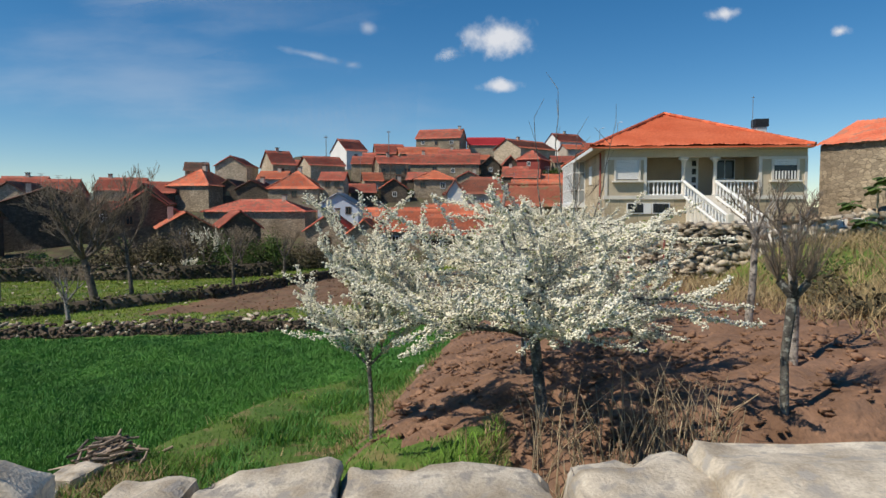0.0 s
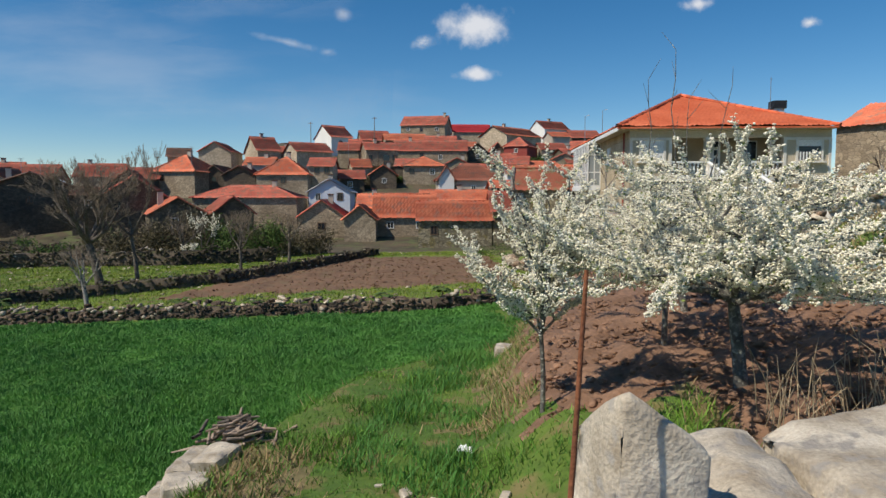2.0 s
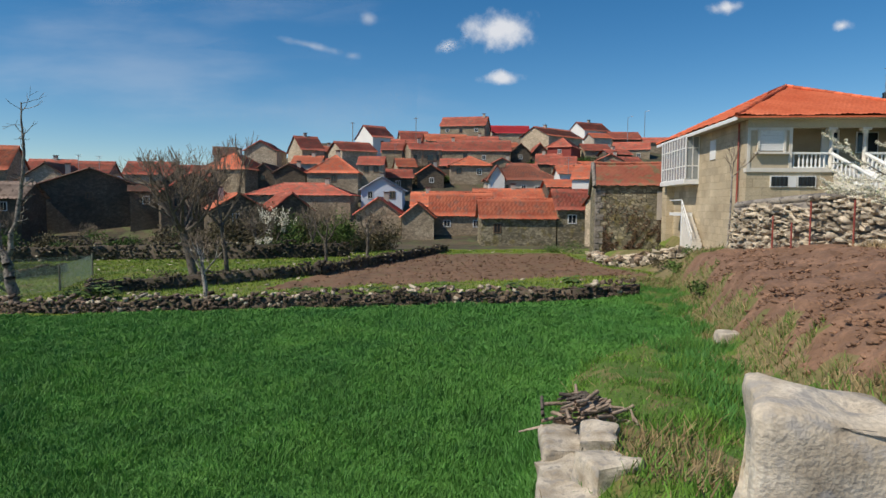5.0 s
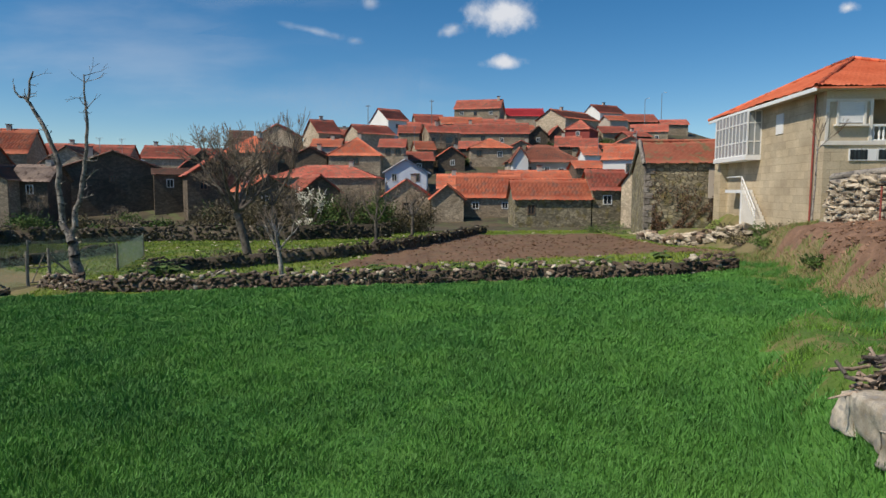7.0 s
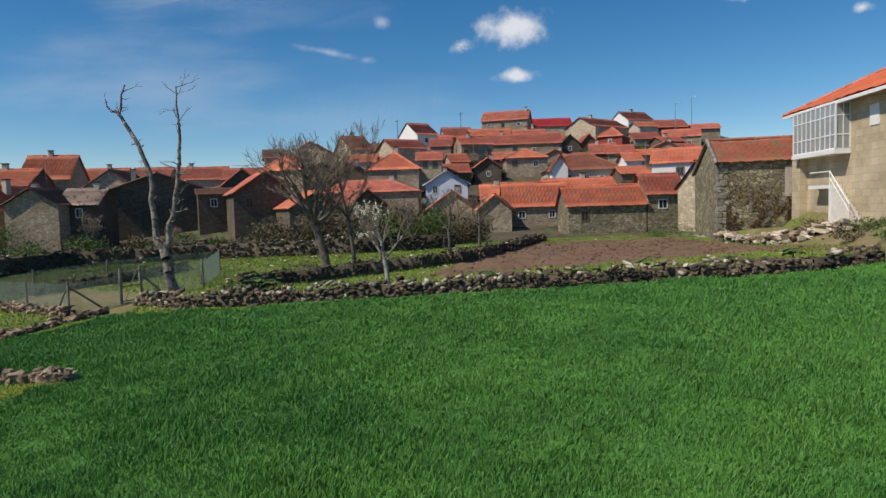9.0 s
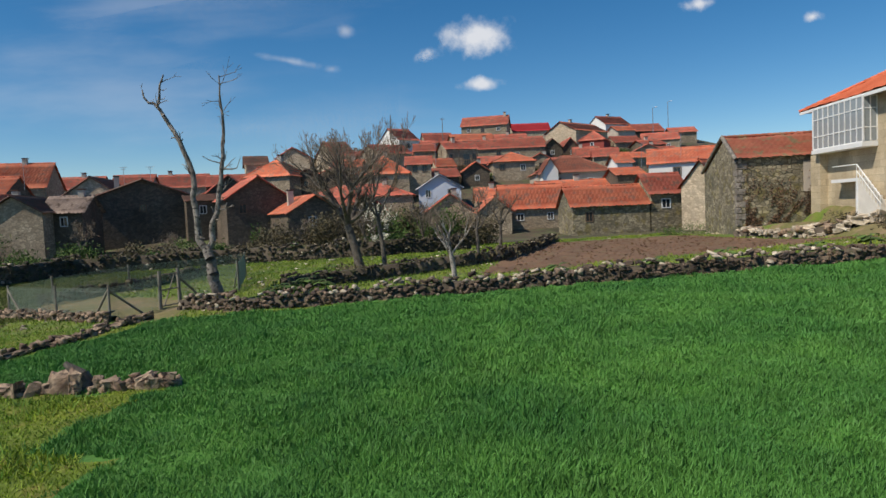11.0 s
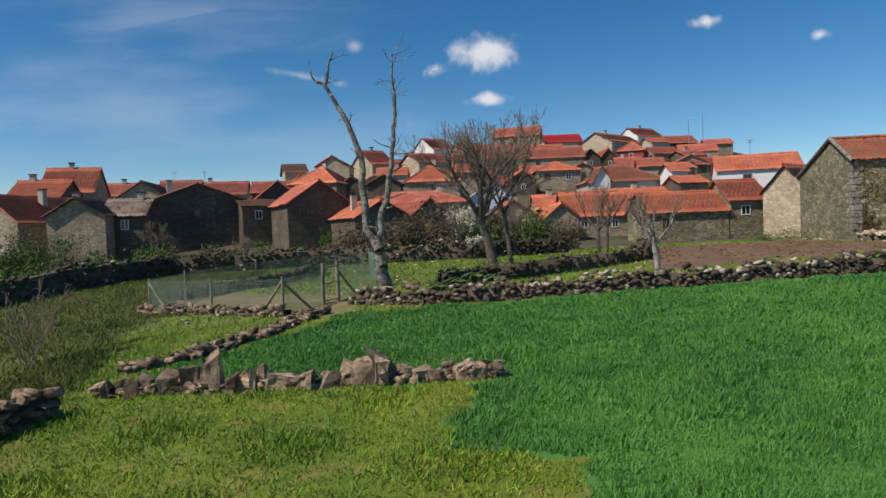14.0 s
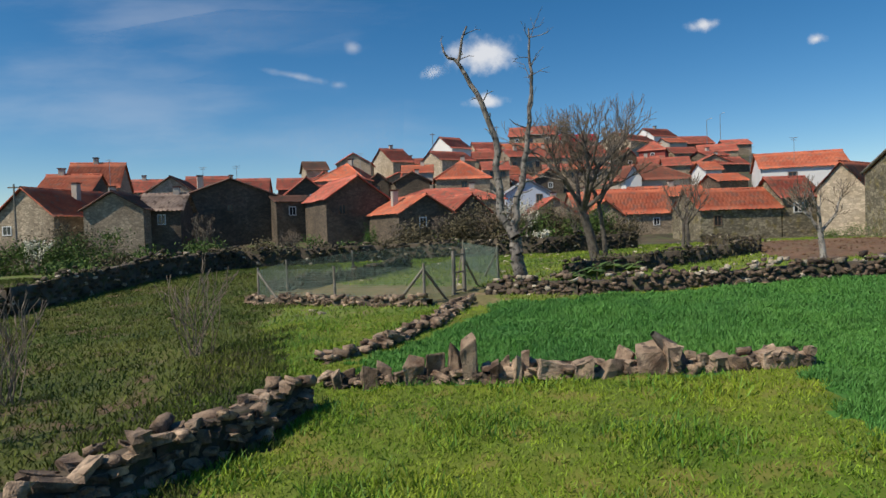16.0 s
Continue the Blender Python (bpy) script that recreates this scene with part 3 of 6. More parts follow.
cx, cy = (GX[:-1, :-1] + GX[1:, 1:]) / 2, (GY[:-1, :-1] + GY[1:, 1:]) / 2
ground.data.polygons.foreach_set("material_index", zone(cx, cy).ravel().astype(np.int32))
ground.data.polygons.foreach_set("use_smooth", np.ones(len(quads), dtype=bool))

# ---- the village ----
cottage("orange_roofed_stone_house", -4.2, 81.0, 0.1, 7.6, 7.0, 3.5, 2.8, "x", "stone", "orange", 0)
cottage("stone_annex", -9.1, 86.0, 2.1, 2.9, 6.0, 2.5, 1.8, "x", "stone", "orange", 0)
cottage("low_stone_house", 1.4, 69.0, 0.7, 7.8, 7.0, 2.8, 2.0, "x", "mossy", "orange", 0)
cottage("stone_outbuilding", 7.3, 69.0, 0.9, 3.7, 6.0, 3.6, 2.0, "x", "mossy", "red", 0)
cottage("long_stone_house", 3.3, 88.0, 3.3, 10.8, 7.0, 2.3, 1.4, "x", "stone", "orange", 0)
cottage("white_rendered_house", 13.0, 78.0, 4.7, 8.6, 8.0, 3.3, 1.9, "x", "white", "orange", -20, wins=((-1.2, 1.9),))
cottage("gabled_shed", 13.7, 66.6, 1.0, 8.0, 4.2, 4.0, 2.4, "x", "pale", "orange", 35, wins=())
cottage("gabled_stone_cottage", -14.3, 80.0, 0.1, 5.6, 7.0, 3.6, 1.9, "y", "stone", "red", 0)
cottage("gabled_stone_cottage", -9.4, 77.0, 0.3, 3.7, 6.0, 3.2, 1.5, "y", "stone", "orange", 0)
cottage("stone_shed", 9.0, 86.0, 5.5, 3.5, 6.0, 1.7, 1.0, "x", "dark", "orange", 0)
cottage("hilltop_house", -1.4, 169.0, 22.0, 11.6, 9.0, 3.0, 2.7, "x", "stone", "red", -13, chimney=(5.0, 4.0))
cottage("crimson_roofed_house", 11.9, 176.0, 22.0, 9.9, 8.0, 2.0, 2.3, "x", "pale", "crimson", 0)
cottage("gabled_stone_house", 23.2, 158.0, 19.2, 12.6, 9.0, 2.0, 2.3, "x", "pale", "orange", 40)
cottage("white_hilltop_house", 35.5, 178.0, 23.3, 8.2, 8.0, 1.7, 2.5, "x", "white", "red", 23)
cottage("stone_house", 42.0, 172.0, 19.7, 7.8, 8.0, 2.5, 2.2, "x", "dark", "red", 4)
cottage("grey_walled_house", 34.0, 166.0, 17.9, 4.7, 7.0, 4.0, 1.4, "x", "plaster", "orange", 9)
cottage("red_walled_house", 18.5, 141.0, 14.5, 5.2, 8.0, 2.9, 2.0, "hip", "redwall", "red", -26)
cottage("stone_house", 36.6, 150.0, 14.7, 8.0, 8.0, 2.9, 2.0, "x", "stone", "red", -16)
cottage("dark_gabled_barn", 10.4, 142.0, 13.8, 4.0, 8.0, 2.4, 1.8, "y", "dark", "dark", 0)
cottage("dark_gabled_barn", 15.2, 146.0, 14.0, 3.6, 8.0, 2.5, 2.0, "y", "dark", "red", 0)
cottage("stone_house", -5.3, 152.0, 18.2, 9.5, 8.0, 1.3, 1.8, "x", "stone", "orange", 8)
cottage("stone_house", 2.6, 147.0, 16.5, 6.8, 7.0, 1.6, 2.2, "x", "stone", "red", 0)
cottage("long_stone_house", -0.1, 136.0, 13.3, 15.3, 8.0, 2.6, 2.4, "x", "stone", "red", -3)
cottage("balcony_house", -9.6, 129.0, 9.6, 6.3, 7.0, 5.9, 1.7, "x", "stone", "red", 14, wins=((-2.3, 4.0), (2.4, 4.0)), chimney=(-0.9, 3.0))
cottage("hip_roofed_cottage", -1.6, 116.0, 7.5, 7.2, 7.0, 4.3, 1.7, "hip", "stone", "orange", 0)
cottage("brown_roofed_house", 5.9, 104.0, 6.4, 11.3, 9.0, 2.5, 2.7, "hip", "plaster", "brown", -2, wins=((-2.4, 0.7), (0.4, 0.7), (2.6, 0.5)))
cottage("white_dormer_cottage", 1.9, 102.0, 8.7, 2.4, 4.0, 0.4, 1.8, "y", "white", "brown", 0, wins=())
cottage("stone_shed", 14.1, 128.0, 11.6, 4.7, 5.0, 1.3, 2.0, "x", "dark", "red", -11)
cottage("stone_shed", 15.5, 120.0, 10.8, 4.2, 5.0, 1.5, 1.5, "x", "stone", "red", -12)
cottage("stone_shed", 30.6, 130.0, 11.4, 6.5, 6.0, 1.6, 1.6, "x", "dark", "red", 13)
cottage("white_walled_cottage", 12.0, 98.0, 8.5, 2.2, 5.0, 1.1, 1.2, "x", "white", "orange", 0, wins=())
cottage("stone_house", -12.9, 160.0, 18.3, 6.9, 6.0, 2.0, 2.4, "x", "stone", "red", 14)
cottage("stone_house", 41.1, 150.0, 12.4, 6.5, 6.0, 2.1, 1.4, "x", "stone", "red", 0)
cottage("white_gabled_house", -20.1, 152.0, 18.1, 5.4, 9.0, 2.1, 2.9, "x", "white", "red", 34)
cottage("gabled_stone_house", -41.5, 127.0, 12.4, 6.2, 8.0, 2.6, 1.8, "y", "pale", "red", 0)
cottage("stone_house", -32.5, 133.0, 12.9, 4.6, 11.0, 2.7, 3.1, "x", "pale", "red", 28)
cottage("stone_house", -22.3, 126.0, 13.5, 7.0, 8.0, 1.4, 1.9, "x", "pale", "red", 29)
cottage("hip_roofed_house", -23.2, 100.0, 6.3, 7.7, 8.0, 3.3, 2.8, "hip", "stone", "orange", 0, wins=((0.2, 2.0),))
cottage("stone_annex", -29.7, 112.0, 10.1, 4.8, 6.0, 1.5, 1.4, "x", "plaster", "orange", 0)
cottage("stone_annex", -17.9, 104.0, 9.0, 3.8, 6.0, 2.0, 1.4, "x", "pale", "red", 0, wins=((-0.6, 0.9), (0.9, 0.9)))
cottage("hip_roofed_house", -41.4, 105.0, 6.3, 7.7, 9.0, 4.0, 2.7, "hip", "stone", "orange", -14)
cottage("gabled_stone_house", -48.0, 126.0, 12.9, 3.9, 8.0, 1.0, 1.8, "x", "pale", "dark", 17)
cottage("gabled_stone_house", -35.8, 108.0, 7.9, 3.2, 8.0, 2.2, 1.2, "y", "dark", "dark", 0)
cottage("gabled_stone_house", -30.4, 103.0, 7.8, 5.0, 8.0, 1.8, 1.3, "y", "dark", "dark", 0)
cottage("low_stone_barn", -25.7, 88.0, 4.5, 13.8, 8.0, 1.5, 1.6, "hip", "stone", "red", 0)
cottage("blue_white_cottage", -15.1, 93.0, 5.5, 5.8, 7.0, 1.4, 1.7, "y", "bluewhite", "slate", 0, wins=((-1.6, 0.2), (1.5, 0.2)))
cottage("stone_house", -15.8, 140.0, 14.0, 2.5, 6.0, 3.0, 1.8, "x", "stone", "red", 7)
cottage("stone_house", -16.8, 134.0, 14.1, 4.2, 6.0, 1.7, 1.7, "x", "stone", "red", 0)
cottage("pale_gabled_house", -66.4, 70.0, 1.3, 6.4, 11.0, 3.7, 2.6, "y", "stone", "orange", -12)
cottage("red_roofed_house", -72.7, 95.0, 8.0, 6.5, 9.0, 1.5, 3.6, "x", "stone", "orange", 14)
cottage("small_stone_cottage", -58.1, 70.0, 2.0, 5.3, 7.0, 3.4, 1.6, "y", "stone", "dark", 8)
cottage("ruined_shed", -55.0, 73.0, 1.7, 3.9, 6.0, 3.6, 1.7, "x", "dark", "ruin", 8)
cottage("white_gabled_house", -60.4, 90.0, 6.0, 6.6, 9.0, 1.9, 2.2, "y", "pale", "dark", 8)
cottage("red_roofed_house", -58.7, 97.0, 7.4, 5.3, 8.0, 1.1, 2.4, "x", "stone", "red", 10)
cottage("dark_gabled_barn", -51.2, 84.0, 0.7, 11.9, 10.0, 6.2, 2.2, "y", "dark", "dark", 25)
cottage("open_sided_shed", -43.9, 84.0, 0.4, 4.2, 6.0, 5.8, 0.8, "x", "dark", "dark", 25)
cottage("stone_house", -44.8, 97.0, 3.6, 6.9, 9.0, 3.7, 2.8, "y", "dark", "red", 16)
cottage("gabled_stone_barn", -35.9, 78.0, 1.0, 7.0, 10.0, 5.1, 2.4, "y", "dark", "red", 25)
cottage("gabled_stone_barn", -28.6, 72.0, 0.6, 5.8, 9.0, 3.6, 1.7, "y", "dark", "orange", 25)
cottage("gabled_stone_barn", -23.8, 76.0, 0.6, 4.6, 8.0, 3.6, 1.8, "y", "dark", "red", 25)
cottage("stone_shed", -46.8, 104.0, 6.6, 6.7, 7.0, 2.4, 1.8, "x", "dark", "red", 10)
cottage("red_roofed_house", -68.4, 80.0, 4.2, 5.5, 9.0, 3.4, 2.5, "x", "dark", "orange", 10)
cottage("stone_house", -59.3, 118.0, 8.2, 8.1, 7.0, 1.7, 2.3, "x", "pale", "red", 8)
cottage("stone_house", -75.7, 115.0, 8.6, 7.5, 7.0, 1.5, 2.2, "x", "stone", "red", 8)
cottage("stone_house", -45.5, 118.0, 8.3, 4.0, 8.0, 3.0, 1.5, "y", "pale", "red", 3)


for x, y, w, f, wl, rf in ((-30, 119, 5, "x", "stone", "red"), (21, 121, 6, "x", "stone", "orange"), (-8.5, 112, 4.5, "y", "dark", "orange"), (8, 116, 5, "x", "stone", "red"), (-4.5, 124, 5, "x", "dark", "red"), (-13.5, 109, 4, "x", "dark", "red"), (5, 127, 4.5, "y", "stone", "red"), (-13, 122, 3.5, "x", "stone", "orange"), (27, 131, 6, "y", "stone", "red"), (28, 146, 6, "x", "stone", "red"), (-33, 121, 5, "y", "stone", "red"), (31, 138, 5, "x", "dark", "red"), (-8, 156, 5, "y", "stone", "red"), (8, 152, 6, "x", "stone", "orange"), (-17, 140, 5, "x", "stone", "red"), (-30, 142, 6, "x", "stone", "red"), (46, 160, 6, "x", "stone", "red"), (-50, 108, 5, "y", "dark", "red"), (-66, 104, 6, "x", "stone", "red"), (-54, 100, 5, "y", "dark", "orange")):
    cottage("stone_shed", x, y, gz(x, y) - 0.3, w, 6, rng.uniform(2.2, 2.9), rng.uniform(1.1, 1.6), f, wl, rf, rng.uniform(-12, 14))

# ---- stones ----
pool = {}


def stone_mesh(key, seed, flat=0.75, cuts=1, jag=0.36):
    """A worn irregular stone about one metre across, as shared mesh data."""
    if (key, seed) in pool:
        return pool[(key, seed)]
    r = random.Random(seed * 13 + 5)
    bm = bmesh.new()
    bmesh.ops.create_cube(bm, size=1.0)
    if cuts:
        bmesh.ops.subdivide_edges(bm, edges=bm.edges[:], cuts=cuts, use_grid_fill=True)
    for v in bm.verts:
        c = v.co.normalized() * 0.62
        v.co = v.co.lerp(c, 0.22) + Vector([r.uniform(-jag, jag) * 0.45 for _ in range(3)])
        v.co.z *= flat
    me = bpy.data.meshes.new("stone")
    bm.to_mesh(me)
    bm.free()
    me.materials.append(MATS[key])
    pool[(key, seed)] = me
    return me


def put_stone(parent, key, p, s, r, name="stone", kinds=10):
    ob = new(name, stone_mesh(key, r.randrange(kinds)))
    ob.parent = parent
    ob.matrix_basis = Matrix.LocRotScale(p, Euler((r.uniform(-0.3, 0.3), r.uniform(-0.3, 0.3), r.uniform(0, 6.28))), Vector(s))
    return ob


def stone_soup(name, key, items, parent, seed=1):
    """Many small stones joined into one mesh; items: place, size."""
    r = random.Random(seed)
    V, F = [], []
    base = []
    for k in range(10):
        me = stone_mesh(key, k)
        base.append((np.array([v.co[:] for v in me.vertices]), [tuple(q.vertices) for q in me.polygons]))
    for p, s in items:
        v, f = base[r.randrange(10)]
        m = np.array(Euler((r.uniform(-0.4, 0.4), r.uniform(-0.4, 0.4), r.uniform(0, 6.28))).to_matrix())
        i = len(V)
        V.extend((v * np.array(s)) @ m.T + np.array(p))
        F.extend([tuple(i + a for a in q) for q in f])
    ob = part(name, (V, F), key, parent)
    ob["kind"] = "stuff"
    return ob


def dry_wall(name, label, pts, height, thick, key, size, singles, seed, core="hedge_stone", cap="slab_stone"):
    """A dry-stone wall along pts (x, y): an earth-dark core, stones in uneven courses, a few capping stones."""
    r = random.Random(seed)
    x0, y0 = pts[0]
    th = empty(name, pose(x0, y0, gz(x0, y0)), label, "stone wall", kind="structure")
    V, F, many, tops, left = [], [], [], [], singles
    earthy = key == "hedge_stone"
    body = 0.95 if earthy else 0.8
    for (ax, ay), (bx, by) in zip(pts, pts[1:]):
        ln = math.hypot(bx - ax, by - ay)
        ux, uy = (bx - ax) / ln, (by - ay) / ln
        n = max(2, int(ln / 0.8))
        i0 = len(V)
        for i in range(n + 1):
            x, y = ax + (bx - ax) * i / n, ay + (by - ay) * i / n
            g = gz(x, y) - gz(x0, y0)
            for sx, zz in ((-1, -0.3), (-1, height * body), (1, height * body), (1, -0.3)):
                V.append((x - x0 - uy * sx * thick * 0.34, y - y0 + ux * sx * thick * 0.34, g + zz * r.uniform(0.9, 1.05)))
        for i in range(n):
            for k in range(3):
                a = i0 + i * 4 + k
                F.append((a, a + 4, a + 5, a + 1))
        s = 0.0
        rows = max(2, int(height / (size * 0.62)))
        for row in range(rows):
            s = r.uniform(0, size)
            while s < ln:
                w = size * r.choice((0.5, 0.7, 0.9, 1.0, 1.2, 1.6))
                for side in ((-1, 1) if row == rows - 1 else (1 if uy * 0 + ux < 0 else -1,)):
                    x = ax + ux * s - uy * side * thick * 0.3
                    y = ay + uy * s + ux * side * thick * 0.3
                    g = gz(x, y) - gz(x0, y0)
                    if r.random() < (0.5 if earthy else 0.22 if row == rows - 1 else 0.06):
                        continue
                    hv = height * (1 + 0.16 * math.sin(1.3 * (ax + s)) + 0.1 * math.sin(3.7 * (ax + s)))
                    p = (x - x0, y - y0, g + (row + 0.45) * hv / rows + r.uniform(-0.08, 0.08) + (0.04 if row == rows - 1 else 0))
                    sc = (w, size * r.uniform(0.6, 1.0), size * r.choice((0.4, 0.55, 0.7, 0.95)))
                    if cap and r.random() < (0.05 if earthy else 0.32 if row == rows - 1 else 0.07):
                        tops.append((p, sc))
                    elif left > 0:
                        put_stone(th, key, p, sc, r)
                        left -= 1
                    else:
                        many.append((p, sc))
                s += w * 0.92
    part("wall_core", (V, F), core, th)
    if many:
        stone_soup("stones", key, many, th, seed)
    if tops:
        stone_soup("capping_stones", "rubble_stone" if earthy or key == "field_stone" else cap, tops, th, seed + 1)
    if earthy:
        pts_ = []
        for (ax, ay), (bx, by) in zip(pts, pts[1:]):
            for k in range(int(math.hypot(bx - ax, by - ay) * 60)):
                f = r.random()
                x, y = ax + (bx - ax) * f + r.gauss(0, thick * 0.35), ay + (by - ay) * f + r.gauss(0, thick * 0.35)
                pts_.append((x - x0, y - y0, gz(x, y) - gz(x0, y0) + height * r.uniform(0.2, 1.05)))
        rs_ = np.random.RandomState(seed)
        a = rs_.normal(0, 1, (len(pts_), 3)) * np.array((0.05, 0.05, 0.09))
        b = rs_.normal(0, 1, (len(pts_), 3)) * 0.035
        q = np.array(pts_)
        part("weeds", (np.stack([q - a, q + b, q + a, q - b], 1).reshape(-1, 3), np.arange(len(q) * 4).reshape(-1, 4)), "bramble", th, "brown weeds growing over the stones")["kind"] = "stuff"
    return th


# ---- barn beside the house ----
barn = empty("stone_barn", pose(4.75, 49.7, 1.5, 0, 0, -10.7), "old ivy-marked stone barn with weathered red tiled roof", "barn")
bmw = bmesh.new()
BW, BD, BA = 7.2, 9.4, 3.2
pv = [(0, 0, -1), (BW, 0, -1), (BW, BD, -1), (0, BD, -1), (0, 0, 4.9), (BW, 0, 4.9), (BW, BD, 4.3), (0, BD, 4.3), (0, BA, 6.55), (BW, BA, 6.55)]
pv = [bmw.verts.new(p) for p in pv]
for q in ((0, 1, 5, 4), (1, 2, 6, 9, 5), (2, 3, 7, 6), (3, 0, 4, 8, 7), (4, 5, 9, 8), (7, 8, 9, 6), (0, 3, 2, 1)):
    bmw.faces.new([pv[i] for i in q])
bwall = part("wall", bmw, "wall_mossy", barn)
V, F = [], []
u = np.array((0, BA + 0.3, 1.65 + 0.15))
sl = float(np.linalg.norm(u))
slope(V, F, (-0.05, -0.3, 4.85), (1, 0, 0), u / sl, BW + 0.2, sl, 0, BW + 0.2, 0.42, 6, 0.07, 0.03)
u = np.array((0, -(BD - BA + 0.3), 2.35))
sl = float(np.linalg.norm(u))
slope(V, F, (BW + 0.1, BD + 0.3, 4.3), (-1, 0, 0), u / sl, BW + 0.2, sl, 0, BW + 0.2, 0.42, 8, 0.07, 0.03)
broof = part("roof", (V, F), "tiles_barn", barn)
part("ridge_tiles", tubes([((-0.1 + 0.4 * i, BA, 6.72), (0.33 + 0.4 * i, BA, 6.72), 0.15, 0.12) for i in range(18)], 6), "tiles_barn", broof)
part("coping", tubes([((-0.12, -0.35, 4.8), (-0.12, BA, 6.75), 0.17, 0.17), ((-0.12, BA, 6.75), (-0.12, BD + 0.2, 4.4), 0.15, 0.15)], 4), "granite_dark", barn)
r0 = random.Random(4)
for i in range(11):
    z = 0.15 + i * 0.44
    for side in (0, 1):
        w = r0.uniform(0.45, 0.75) if (i + side) % 2 else r0.uniform(0.28, 0.4)
        part("quoin", boxes((-0.04, w, -0.05, 0.3, z, z + 0.4) if side == 0 else (-0.05, 0.3, -0.03, w, z, z + 0.4), bevel=0.03), "granite_dark", bwall)
part("doorway", boxes((4.35, 5.5, -0.06, 0.06, 2.4, 4.5)), "wall_plaster", bwall, "blocked grey plastered opening")
iv = np.random.RandomState(8)
ivp = np.stack([iv.uniform(0.5, 7.0, 5200), -0.03 - 0.07 * iv.rand(5200), np.abs(iv.normal(0, 1.5, 5200))], -1)
ivp = ivp[np.sin(ivp[:, 0] * 2.7) + np.sin(ivp[:, 2] * 2.1 + ivp[:, 0]) + 0.8 * np.sin(ivp[:, 0] * 7.1 - ivp[:, 2] * 5.3) > -0.4]

# ---- the rendered house ----
HZ = 2.6
house = empty("country_house", pose(8.5, 34.1, HZ, 0, 0, -4.8), "beige rendered country house with orange hipped roof and white balustrade", "house")
HW, HD = 10.2, 14.3
FL = 6.85 - HZ
GF = 6.4 - HZ
EV = 9.26 - HZ
wall_parts = [(0, 2.15, 0, 0.3, FL, EV), (7.8, HW, 0, 0.3, FL, EV), (2.15, 7.8, 0, 0.3, EV - 0.42, EV)]
hw = part("front_wall", boxes(*wall_parts), "render_beige", house)
part("side_wall", boxes((0, 0.3, 0.3, HD, -1.0, EV)), "ashlar", house, "tan granite ashlar side wall")
part("side_wall", boxes((HW - 0.3, HW, 0.3, HD, -1.0, EV)), "render_beige", house)
part("back_wall", boxes((0.3, HW - 0.3, HD - 0.3, HD, -1.0, EV)), "render_beige", house)
part("basement_wall", boxes((0.003, HW - 0.003, 0.02, 0.3, -1.0, FL - 0.2)), "ashlar", house, "rough granite basement wall")
part("floor_band", boxes((-0.04, HW + 0.04, -0.06, 0.3, FL - 0.2, FL)), "cast_stone", house)
part("porch_floor", boxes((2.15, 7.8, 0.3, 2.2, FL - 0.2, FL)), "cast_stone", house)
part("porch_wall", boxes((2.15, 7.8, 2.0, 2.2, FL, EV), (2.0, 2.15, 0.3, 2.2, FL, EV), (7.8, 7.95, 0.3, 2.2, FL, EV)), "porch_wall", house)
part("ceiling_board", boxes((0.3, HW - 0.3, 0.3, HD - 0.3, EV - 0.06, EV)), "soffit", house)
hd = part("front_door", boxes((4.45, 5.35, 1.93, 2.0, FL, FL + 2.1), bevel=0.01), "white_paint", house, "white panelled front door")
for k in range(4):
    part("door_light", boxes((5.0, 5.22, 1.90, 1.94, FL + 0.3 + 0.45 * k, FL + 0.6 + 0.45 * k)), "glass", hd)
dw = part("porch_window", boxes((6.2, 7.3, 1.95, 2.0, FL + 0.9, FL + 2.0)), "white_paint", house)
for k in range(2):
    part("pane", boxes((6.26 + 0.52 * k, 6.72 + 0.52 * k, 1.92, 1.96, FL + 0.96, FL + 1.94)), "glass", dw)
# corner pilasters and surrounds on the front
for x0, x1 in ((0.0, 0.14), (2.0, 2.15), (7.8, 7.95), (HW - 0.14, HW)):
    part("pilaster", boxes((x0, x1, -0.05, 0.0, FL, EV - 0.42)), "cast_stone", hw)
for x0, x1 in ((0.14, 2.0), (7.95, HW - 0.14)):
    part("cornice", boxes((x0, x1, -0.05, 0.0, EV - 0.55, EV - 0.42)), "cast_stone", hw)
for wx in (1.15, 9.1):
    ww, wz, wh = 1.15, 7.68 - HZ, 1.02
    win = part("window", boxes((wx - ww / 2 - 0.1, wx - ww / 2, -0.1, 0.02, wz - 0.06, wz + wh + 0.1), (wx + ww / 2, wx + ww / 2 + 0.1, -0.1, 0.02, wz - 0.06, wz + wh + 0.1), (wx - ww / 2, wx + ww / 2, -0.1, 0.02, wz + wh, wz + wh + 0.1)), "cast_stone", hw, "window with pale stone surround and half-lowered white shutter")
    for k in range(16 if wx < 3 else 5):
        part("shutter_slat", boxes((wx - ww / 2, wx + ww / 2, -0.045, -0.015, wz + wh - 0.062 * (k + 1), wz + wh - 0.062 * k - 0.006)), "white_paint", win)
    part("pane", boxes((wx - ww / 2, wx + ww / 2, -0.012, -0.004, wz, wz + wh)), "glass", win)
    part("sill", boxes((wx - ww / 2 - 0.22, wx + ww / 2 + 0.22, -0.24, 0.0, wz - 0.16, wz - 0.06), bevel=0.015), "cast_stone", win)
    if wx > 3:
        for k in range(7):
            part("slat", boxes((wx - 0.5 + 0.155 * k, wx - 0.43 + 0.155 * k, -0.09, -0.06, wz, wz + 0.42)), "white_paint", win)
